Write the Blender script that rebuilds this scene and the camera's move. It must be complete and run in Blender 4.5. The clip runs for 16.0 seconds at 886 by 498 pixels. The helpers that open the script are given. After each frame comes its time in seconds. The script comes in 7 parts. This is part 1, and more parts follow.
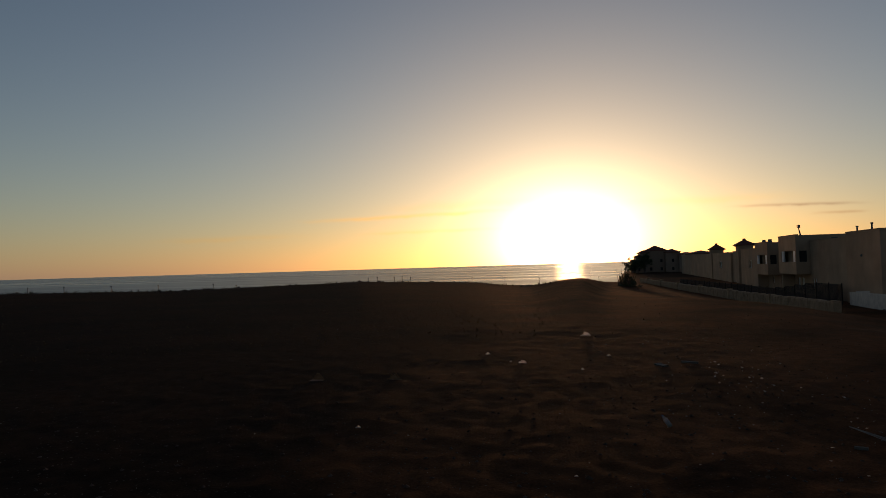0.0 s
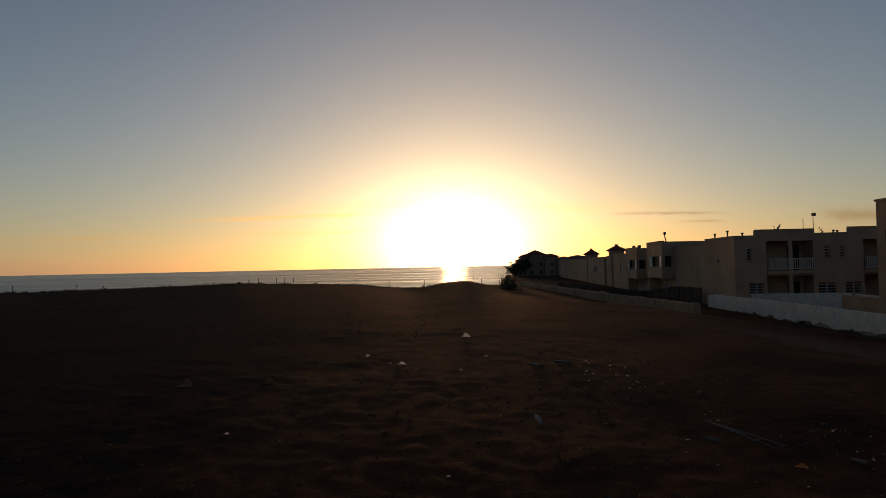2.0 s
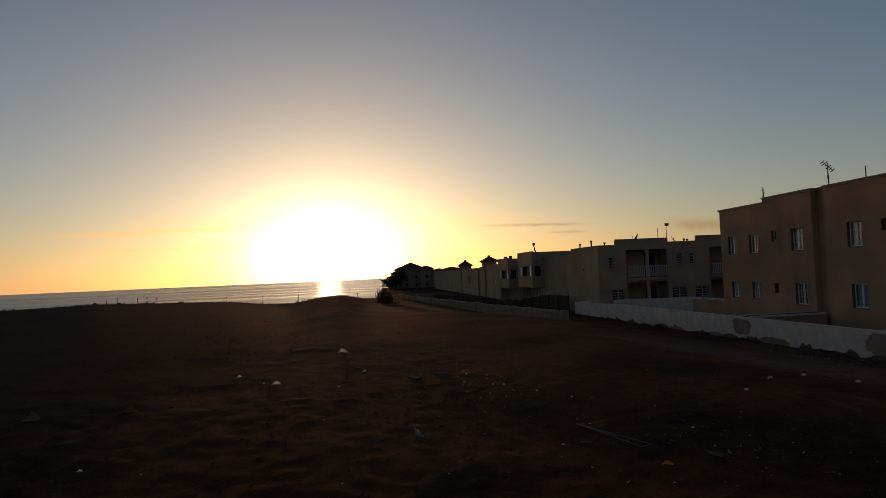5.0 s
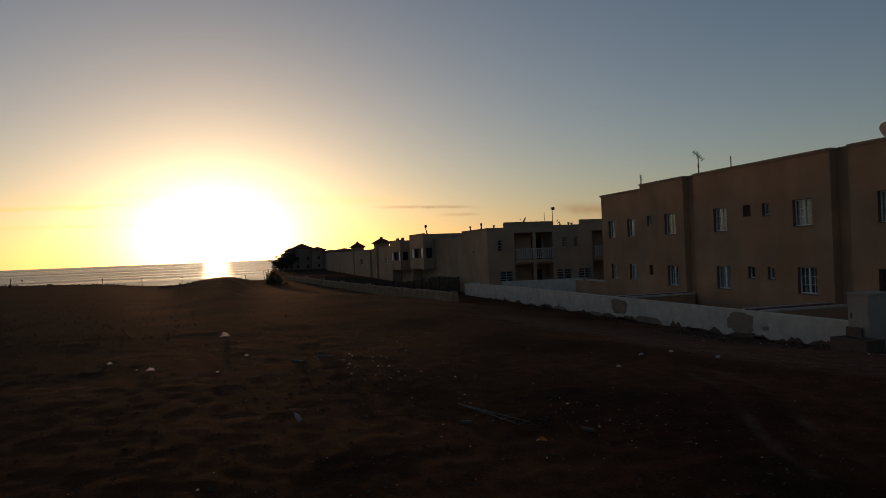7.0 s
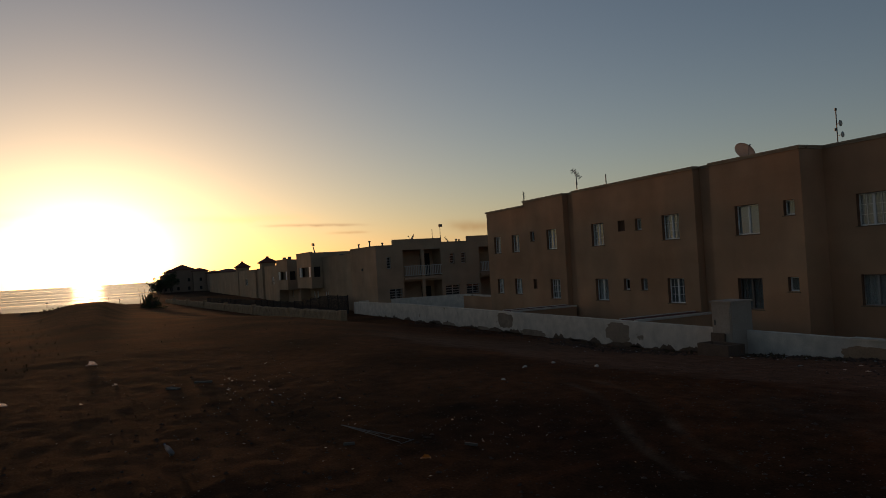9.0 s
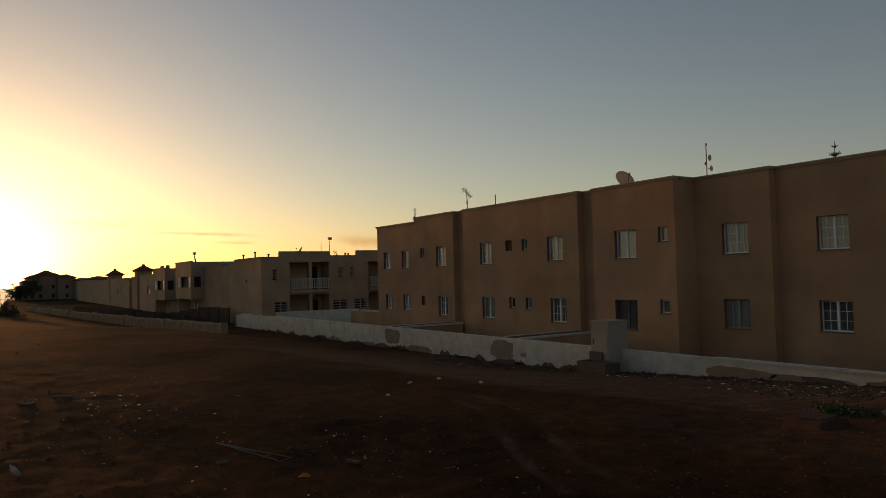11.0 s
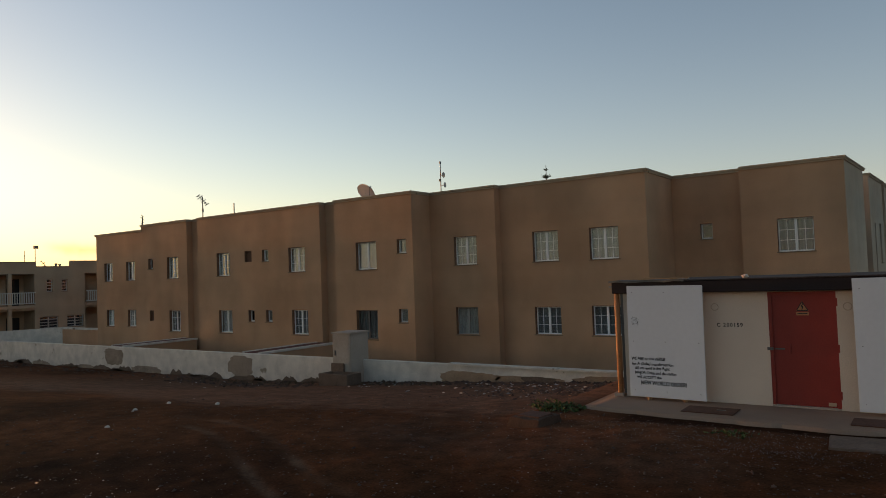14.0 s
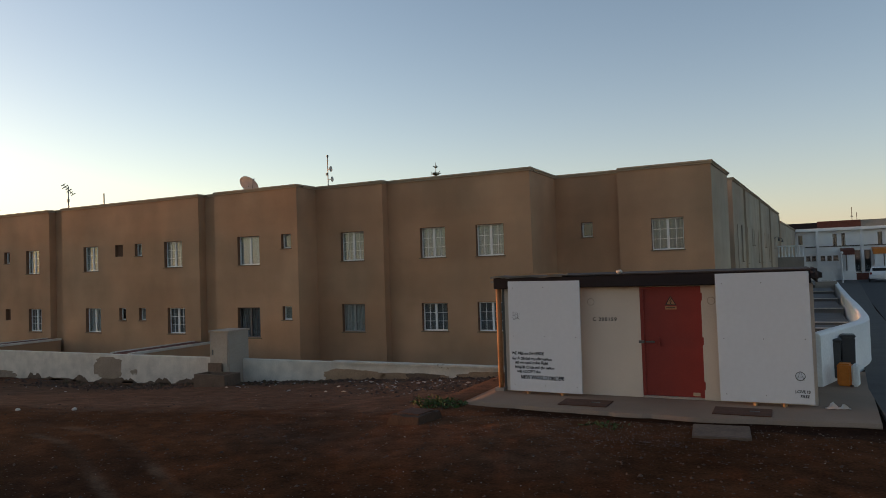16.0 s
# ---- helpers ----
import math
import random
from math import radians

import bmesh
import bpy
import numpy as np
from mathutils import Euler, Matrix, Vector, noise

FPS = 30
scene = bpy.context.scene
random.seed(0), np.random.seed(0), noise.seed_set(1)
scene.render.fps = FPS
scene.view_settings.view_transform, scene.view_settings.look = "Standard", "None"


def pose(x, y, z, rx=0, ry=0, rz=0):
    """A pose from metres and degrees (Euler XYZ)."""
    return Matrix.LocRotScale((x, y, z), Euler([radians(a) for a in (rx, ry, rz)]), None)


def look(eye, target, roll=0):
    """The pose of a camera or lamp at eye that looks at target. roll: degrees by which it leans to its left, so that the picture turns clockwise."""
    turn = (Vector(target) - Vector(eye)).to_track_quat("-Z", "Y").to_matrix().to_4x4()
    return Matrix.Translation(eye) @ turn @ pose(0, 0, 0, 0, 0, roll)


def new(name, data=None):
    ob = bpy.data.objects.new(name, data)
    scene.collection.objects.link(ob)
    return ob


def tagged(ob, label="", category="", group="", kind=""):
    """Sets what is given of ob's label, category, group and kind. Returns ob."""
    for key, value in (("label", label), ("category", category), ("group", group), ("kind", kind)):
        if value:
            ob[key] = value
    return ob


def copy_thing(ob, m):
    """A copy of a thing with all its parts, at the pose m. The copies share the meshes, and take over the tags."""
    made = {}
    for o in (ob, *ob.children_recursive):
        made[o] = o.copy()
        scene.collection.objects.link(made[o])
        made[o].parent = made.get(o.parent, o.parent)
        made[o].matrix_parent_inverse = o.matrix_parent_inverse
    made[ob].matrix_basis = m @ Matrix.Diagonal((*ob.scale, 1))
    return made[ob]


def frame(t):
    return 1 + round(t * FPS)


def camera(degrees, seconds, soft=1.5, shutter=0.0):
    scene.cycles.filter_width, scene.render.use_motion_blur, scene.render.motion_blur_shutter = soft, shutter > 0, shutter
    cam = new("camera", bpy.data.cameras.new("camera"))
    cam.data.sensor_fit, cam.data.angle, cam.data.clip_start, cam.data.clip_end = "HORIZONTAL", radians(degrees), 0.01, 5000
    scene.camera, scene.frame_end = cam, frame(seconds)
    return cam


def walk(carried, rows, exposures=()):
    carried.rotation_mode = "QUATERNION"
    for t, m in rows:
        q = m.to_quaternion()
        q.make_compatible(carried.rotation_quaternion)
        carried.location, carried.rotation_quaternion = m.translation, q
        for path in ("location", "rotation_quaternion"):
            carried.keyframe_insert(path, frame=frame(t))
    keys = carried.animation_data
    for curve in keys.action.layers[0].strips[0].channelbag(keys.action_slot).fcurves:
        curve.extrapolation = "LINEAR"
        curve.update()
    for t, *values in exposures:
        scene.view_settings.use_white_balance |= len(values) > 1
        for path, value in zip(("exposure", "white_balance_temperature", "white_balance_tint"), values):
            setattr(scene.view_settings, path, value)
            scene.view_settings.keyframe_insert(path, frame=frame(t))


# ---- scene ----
cam = camera(65.1, 16.0, soft=0.7)
PATH = [
    (0, (-0.077, -0.182, 2.55), (-2.024, -0.635, 2.598), -1.7),
    (0.5, (-0.061, -0.175, 2.534), (-2.02, -0.575, 2.584), -1.9),
    (1, (-0.077, -0.157, 2.513), (-2.053, -0.463, 2.55), -1.6),
    (1.5, (-0.139, -0.115, 2.518), (-2.13, -0.302, 2.562), -1.6),
    (2, (-0.223, -0.075, 2.51), (-2.219, -0.204, 2.557), -1.2),
    (2.5, (-0.234, -0.037, 2.514), (-2.231, -0.148, 2.57), -1.1),
    (3, (-0.267, -0.063, 2.52), (-2.265, -0.135, 2.585), -1.9),
    (3.5, (-0.287, -0.068, 2.528), (-2.285, -0.057, 2.604), -2.3),
    (4, (-0.316, -0.102, 2.522), (-2.312, -0.014, 2.608), -2.3),
    (4.5, (-0.323, -0.109, 2.511), (-2.315, 0.043, 2.596), -2.4),
    (5, (-0.368, -0.096, 2.516), (-2.354, 0.134, 2.589), -2.5),
    (7.5, (-0.464, 0.131, 2.505), (-2.373, 0.726, 2.517), -2.4),
    (8, (-0.501, 0.177, 2.502), (-2.387, 0.842, 2.53), -2.8),
    (8.5, (-0.489, 0.209, 2.497), (-2.341, 0.962, 2.534), -3.3),
    (11, (-0.645, 0.312, 2.438), (-2.31, 1.417, 2.514), -1.5),
    (11.5, (-0.633, 0.249, 2.471), (-2.219, 1.463, 2.554), -1.6),
    (12, (-0.669, 0.224, 2.482), (-2.168, 1.545, 2.564), -1.2),
    (12.5, (-0.698, 0.267, 2.548), (-2.098, 1.693, 2.626), -1.7),
    (13, (-0.735, 0.295, 2.513), (-2.043, 1.806, 2.587), -1.8),
    (13.5, (-0.758, 0.329, 2.514), (-1.996, 1.898, 2.588), -2.2),
    (14, (-0.791, 0.424, 2.528), (-1.946, 2.055, 2.608), -2.1),
    (14.5, (-0.792, 0.557, 2.518), (-1.864, 2.244, 2.601), -1.6),
    (15, (-0.791, 0.663, 2.489), (-1.79, 2.393, 2.575), -1.7),
    (15.5, (-0.781, 0.755, 2.479), (-1.729, 2.514, 2.561), -1.5),
    (16, (-0.775, 0.776, 2.472), (-1.665, 2.566, 2.534), -1.9),
]
walk(cam, [(t, look(eye, target, roll)) for t, eye, target, roll in PATH], exposures=[(0.0, -0.27, 6250, 16), (5.0, -0.25, 6200, 16), (8.0, -0.17, 6200, 17), (11.0, 0.5, 7900, 18), (12.0, 0.97, 7900, 18), (13.0, 1.38, 7600, 18), (14.5, 1.63, 7150, 18), (16.0, 1.80, 6950, 18)])

SUN_AZ, SUN_EL = 182.8, 1.6      # degrees, anticlockwise from +x, and above the sea
sun_dir = Vector((math.cos(radians(SUN_AZ)) * math.cos(radians(SUN_EL)), math.sin(radians(SUN_AZ)) * math.cos(radians(SUN_EL)), math.sin(radians(SUN_EL))))


# ---- world and sun ----
def make_world():
    w = bpy.data.worlds.new("dusk_sky")
    scene.world = w
    w.use_nodes = True
    nt = w.node_tree
    nt.nodes.clear()
    N, L = nt.nodes.new, nt.links.new
    out, bg, sky = N("ShaderNodeOutputWorld"), N("ShaderNodeBackground"), N("ShaderNodeTexSky")
    sky.sky_type, sky.sun_disc = "NISHITA", False
    sky.sun_elevation, sky.sun_rotation = radians(SUN_EL + 1.4), radians(90 - SUN_AZ)
    sky.air_density, sky.dust_density, sky.ozone_density = 1.0, 0.6, 2.0
    bg.inputs["Strength"].default_value = 0.10
    # the bright haze round the low sun
    tc, off, flat, far = N("ShaderNodeTexCoord"), N("ShaderNodeVectorMath"), N("ShaderNodeVectorMath"), N("ShaderNodeVectorMath")
    off.operation, flat.operation, far.operation = "SUBTRACT", "MULTIPLY", "LENGTH"
    off.inputs[1].default_value = sun_dir
    flat.inputs[1].default_value = (0.86, 0.86, 1.28)
    L(tc.outputs["Generated"], off.inputs[0])
    L(off.outputs[0], flat.inputs[0])
    L(flat.outputs[0], far.inputs[0])

    def lobe(width, strength, colour):
        a, e, s, m = N("ShaderNodeMath"), N("ShaderNodeMath"), N("ShaderNodeMath"), N("ShaderNodeMix")
        a.operation, e.operation, s.operation = "MULTIPLY", "EXPONENT", "MULTIPLY"
        a.inputs[1].default_value = -1.0 / radians(width)
        L(far.outputs["Value"], a.inputs[0])
        L(a.outputs[0], e.inputs[0])
        L(e.outputs[0], s.inputs[0])
        s.inputs[1].default_value = strength
        v = N("ShaderNodeVectorMath")
        v.operation = "SCALE"
        v.inputs[0].default_value = colour
        L(s.outputs[0], v.inputs["Scale"])
        return v

    g1, g2 = lobe(1.95, 122.0, (1.0, 0.845, 0.58)), lobe(8.3, 5.6, (0.97, 0.70, 0.41))
    g3 = lobe(26.0, 0.8, (0.98, 0.88, 0.77))
    add0, add1, add2 = N("ShaderNodeVectorMath"), N("ShaderNodeVectorMath"), N("ShaderNodeVectorMath")
    L(g2.outputs[0], add0.inputs[0])
    L(g3.outputs[0], add0.inputs[1])
    L(g1.outputs[0], add1.inputs[0])
    L(add0.outputs[0], add1.inputs[1])
    L(add1.outputs[0], add2.inputs[0])
    clear = N("ShaderNodeVectorMath")
    clear.operation = "MULTIPLY"
    clear.inputs[1].default_value = (0.96, 1.0, 1.01)
    L(sky.outputs[0], clear.inputs[0])
    L(clear.outputs[0], add2.inputs[1])
    # pale haze low over the horizon, all round
    sep, mul, ex, hz, add3 = N("ShaderNodeSeparateXYZ"), N("ShaderNodeMath"), N("ShaderNodeMath"), N("ShaderNodeVectorMath"), N("ShaderNodeVectorMath")
    L(tc.outputs["Generated"], sep.inputs[0])
    mul.operation, ex.operation, hz.operation = "MULTIPLY", "EXPONENT", "SCALE"
    mul.inputs[1].default_value = -1 / 0.17
    L(sep.outputs["Z"], mul.inputs[0])
    L(mul.outputs[0], ex.inputs[0])
    clampn = N("ShaderNodeMath")
    clampn.operation = "MINIMUM"
    clampn.inputs[1].default_value = 1.0
    L(ex.outputs[0], clampn.inputs[0])
    hz.inputs[0].default_value = (1.07, 0.975, 0.99)
    L(clampn.outputs[0], hz.inputs["Scale"])
    L(add2.outputs[0], add3.inputs[0])
    L(hz.outputs[0], add3.inputs[1])
    # cooler, greyer haze on the side away from the sun
    away, fac, tint, cool = N("ShaderNodeMapRange"), N("ShaderNodeMath"), N("ShaderNodeMix"), N("ShaderNodeVectorMath")
    away.inputs["From Min"].default_value, away.inputs["From Max"].default_value = 0.75, 1.3
    L(far.outputs["Value"], away.inputs["Value"])
    fac.operation, cool.operation, tint.data_type = "MULTIPLY", "MULTIPLY", "RGBA"
    L(away.outputs["Result"], fac.inputs[0])
    L(clampn.outputs[0], fac.inputs[1])
    L(fac.outputs[0], tint.inputs[0])
    tint.inputs[6].default_value, tint.inputs[7].default_value = (1, 1, 1, 1), (0.76, 0.82, 1.0, 1)
    L(add3.outputs[0], cool.inputs[0])
    L(tint.outputs[2], cool.inputs[1])
    add3 = cool
    # thin streaks of cloud low over the sea: azimuth, half length, height, tilt, half width (degrees), tone
    azn, eln = N("ShaderNodeMath"), N("ShaderNodeMath")
    azn.operation, eln.operation = "ARCTAN2", "ARCSINE"
    neg = []
    for axis in ("X", "Y"):
        q = N("ShaderNodeMath")
        q.operation = "MULTIPLY"
        q.inputs[1].default_value = -1.0
        L(sep.outputs[axis], q.inputs[0])
        neg.append(q)
    L(neg[1].outputs[0], azn.inputs[0])
    L(neg[0].outputs[0], azn.inputs[1])
    L(sep.outputs["Z"], eln.inputs[0])
    rag = N("ShaderNodeTexNoise")
    rag.inputs["Scale"].default_value, rag.inputs["Detail"].default_value = 24.0, 5.0
    L(tc.outputs["Generated"], rag.inputs["Vector"])
    last = add3.outputs[0]

    def calc(op, p, q=None):
        m = N("ShaderNodeMath")
        m.operation = op
        for k, x in enumerate((p, q)):
            if isinstance(x, (int, float)):
                m.inputs[k].default_value = x
            elif x is not None:
                L(x, m.inputs[k])
        return m.outputs[0]

    for az0, half, el0, tilt, wide, tone, much in (
            (196.2, 7.2, 4.15, -0.035, 0.16, (1.22, 0.98, 0.70), 0.9), (194.0, 5.0, 2.85, -0.012, 0.14, (1.16, 0.96, 0.74), 0.6),
            (191.0, 6.5, 5.0, -0.03, 0.35, (1.10, 1.0, 0.86), 0.6), (166.0, 3.6, 3.72, 0.03, 0.11, (0.66, 0.56, 0.56), 0.8),
            (163.3, 1.5, 3.0, 0.0, 0.10, (0.78, 0.66, 0.62), 0.7), (152.6, 2.4, 3.05, 0.06, 0.42, (0.82, 0.70, 0.62), 0.75),
            (172.0, 6.0, 4.5, 0.02, 0.30, (1.10, 1.0, 0.84), 0.6), (210.0, 5.0, 2.6, -0.02, 0.22, (1.10, 0.97, 0.80), 0.6),
            (140.0, 6.0, 4.6, 0.03, 0.30, (0.94, 0.92, 0.92), 0.6)):
        u = calc("SUBTRACT", azn.outputs[0], radians(az0 - 180))
        line = calc("MULTIPLY_ADD", u, tilt)
        line.node.inputs[2].default_value = radians(el0)
        wav = calc("MULTIPLY", calc("SUBTRACT", rag.outputs["Fac"], 0.5), radians(wide) * 2.2)
        v = calc("DIVIDE", calc("ADD", calc("SUBTRACT", eln.outputs[0], line), wav), radians(wide))
        h = calc("DIVIDE", u, radians(half))
        e = calc("ADD", calc("MULTIPLY", v, v), calc("MULTIPLY", calc("MULTIPLY", h, h), calc("MULTIPLY", h, h)))
        f = calc("MULTIPLY", calc("EXPONENT", calc("MULTIPLY", e, -1.0)), calc("MULTIPLY", rag.outputs["Fac"], much * 2.0))
        f.node.use_clamp = True
        tn, mx = N("ShaderNodeVectorMath"), N("ShaderNodeMix")
        tn.operation, mx.data_type = "MULTIPLY", "RGBA"
        L(last, tn.inputs[0])
        tn.inputs[1].default_value = tone
        L(f, mx.inputs[0])
        L(last, mx.inputs[6])
        L(tn.outputs[0], mx.inputs[7])
        last = mx.outputs[2]
    L(last, bg.inputs["Color"])
    L(bg.outputs[0], out.inputs["Surface"])


make_world()
lamp = bpy.data.lights.new("sun", "SUN")
lamp.energy, lamp.angle, lamp.color = 1.0, radians(2.0), (1.0, 0.42, 0.14)
new("sun", lamp).matrix_world = look((0, 0, 40), Vector((0, 0, 40)) - Vector((sun_dir.x, sun_dir.y, math.sin(radians(0.5)))))


# ---- materials ----
def material(name, colour, rough=0.8, metal=0.0, var=0.25, scale=1.0, fine=30.0, bump=0.2, spec=0.3, island=False, rand=False):
    """A procedural surface: base colour, large stains, fine grain and relief."""
    m = bpy.data.materials.new(name)
    m.use_nodes = True
    nt = m.node_tree
    N, L = nt.nodes.new, nt.links.new
    bs = nt.nodes["Principled BSDF"]
    bs.inputs["Roughness"].default_value, bs.inputs["Metallic"].default_value = rough, metal
    bs.inputs["Specular IOR Level"].default_value = spec
    tc = N("ShaderNodeTexCoord")
    big, small = N("ShaderNodeTexNoise"), N("ShaderNodeTexNoise")
    big.inputs["Scale"].default_value, big.inputs["Detail"].default_value = scale, 5.0
    small.inputs["Scale"].default_value, small.inputs["Detail"].default_value = fine, 4.0
    L(tc.outputs["Object"], big.inputs["Vector"])
    L(tc.outputs["Object"], small.inputs["Vector"])
    mix, ramp = N("ShaderNodeMath"), N("ShaderNodeMapRange")
    mix.operation = "ADD"
    L(big.outputs["Fac"], mix.inputs[0])
    L(small.outputs["Fac"], mix.inputs[1])
    ramp.inputs["From Min"].default_value, ramp.inputs["From Max"].default_value = 0.6, 1.4
    ramp.inputs["To Min"].default_value, ramp.inputs["To Max"].default_value = 1 - var, 1 + var
    L(mix.outputs[0], ramp.inputs["Value"])
    v = N("ShaderNodeVectorMath")
    v.operation = "SCALE"
    v.inputs[0].default_value = colour
    last = ramp.outputs["Result"]
    if island or rand:
        src = N("ShaderNodeNewGeometry").outputs["Random Per Island"] if island else N("ShaderNodeObjectInfo").outputs["Random"]
        r2, mul = N("ShaderNodeMapRange"), N("ShaderNodeMath")
        r2.inputs["To Min"].default_value, r2.inputs["To Max"].default_value = 0.6, 1.4
        L(src, r2.inputs["Value"])
        mul.operation = "MULTIPLY"
        L(last, mul.inputs[0])
        L(r2.outputs["Result"], mul.inputs[1])
        last = mul.outputs[0]
    L(last, v.inputs["Scale"])
    L(v.outputs[0], bs.inputs["Base Color"])
    if bump:
        bp = N("ShaderNodeBump")
        bp.inputs["Strength"].default_value, bp.inputs["Distance"].default_value = bump, 0.02
        L(small.outputs["Fac"], bp.inputs["Height"])
        L(bp.outputs[0], bs.inputs["Normal"])
    return m


def glass_material(name, tint):
    m = bpy.data.materials.new(name)
    m.use_nodes = True
    nt = m.node_tree
    nt.nodes.clear()
    N, L = nt.nodes.new, nt.links.new
    out, mix, tr, gl, fr, pw, rg = N("ShaderNodeOutputMaterial"), N("ShaderNodeMixShader"), N("ShaderNodeBsdfTransparent"), N("ShaderNodeBsdfGlossy"), N("ShaderNodeLayerWeight"), N("ShaderNodeMath"), N("ShaderNodeMapRange")
    tr.inputs["Color"].default_value = tint
    gl.inputs["Roughness"].default_value = 0.02
    fr.inputs["Blend"].default_value = 0.5
    pw.operation = "POWER"
    pw.inputs[1].default_value = 3.5
    L(fr.outputs["Facing"], pw.inputs[0])
    L(pw.outputs[0], rg.inputs["Value"])
    rg.inputs["To Min"].default_value, rg.inputs["To Max"].default_value = 0.05, 0.95
    L(rg.outputs["Result"], mix.inputs[0])
    L(tr.outputs[0], mix.inputs[1])
    L(gl.outputs[0], mix.inputs[2])
    L(mix.outputs[0], out.inputs["Surface"])
    return m


def thin_material(name, colour, island=False):
    """Thin sheet that lets light through: plastic film, paper."""
    m = material(name, colour, 0.45, var=0.25, scale=8, bump=0.0, island=island)
    nt = m.node_tree
    N, L = nt.nodes.new, nt.links.new
    bs = nt.nodes["Principled BSDF"]
    tr, mix = N("ShaderNodeBsdfTranslucent"), N("ShaderNodeMixShader")
    tr.inputs["Color"].default_value = (*colour, 1)
    mix.inputs[0].default_value = 0.75
    L(bs.outputs[0], mix.inputs[1])
    L(tr.outputs[0], mix.inputs[2])
    L(mix.outputs[0], nt.nodes["Material Output"].inputs["Surface"])
    return m


def flaking_material(name, colour, under, level):
    """Paint that has flaked off in blotches and shows what lies under it."""
    m = material(name, colour, 0.9, var=0.16, scale=0.9, fine=22, bump=0.35)
    nt = m.node_tree
    N, L = nt.nodes.new, nt.links.new
    bs = nt.nodes["Principled BSDF"]
    old = bs.inputs["Base Color"].links[0].from_socket
    tc, n1, rg, mx, st, sr, mul = N("ShaderNodeTexCoord"), N("ShaderNodeTexNoise"), N("ShaderNodeMapRange"), N("ShaderNodeMix"), N("ShaderNodeTexNoise"), N("ShaderNodeMapRange"), N("ShaderNodeVectorMath")
    n1.inputs["Scale"].default_value, n1.inputs["Detail"].default_value, n1.inputs["Roughness"].default_value = 0.85, 8.0, 0.62
    L(tc.outputs["Object"], n1.inputs["Vector"])
    rg.inputs["From Min"].default_value, rg.inputs["From Max"].default_value = level, level + 0.03
    L(n1.outputs["Fac"], rg.inputs["Value"])
    st.inputs["Scale"].default_value, st.inputs["Detail"].default_value = 2.7, 6.0
    L(tc.outputs["Object"], st.inputs["Vector"])
    sr.inputs["From Min"].default_value, sr.inputs["From Max"].default_value = 0.35, 0.65
    sr.inputs["To Min"].default_value, sr.inputs["To Max"].default_value = 0.86, 1.07
    L(st.outputs["Fac"], sr.inputs["Value"])
    mul.operation = "SCALE"
    L(old, mul.inputs[0])
    L(sr.outputs["Result"], mul.inputs["Scale"])
    mx.data_type = "RGBA"
    L(rg.outputs["Result"], mx.inputs[0])
    L(mul.outputs[0], mx.inputs[6])
    mx.inputs[7].default_value = (*under, 1)
    L(mx.outputs[2], bs.inputs["Base Color"])
    return m


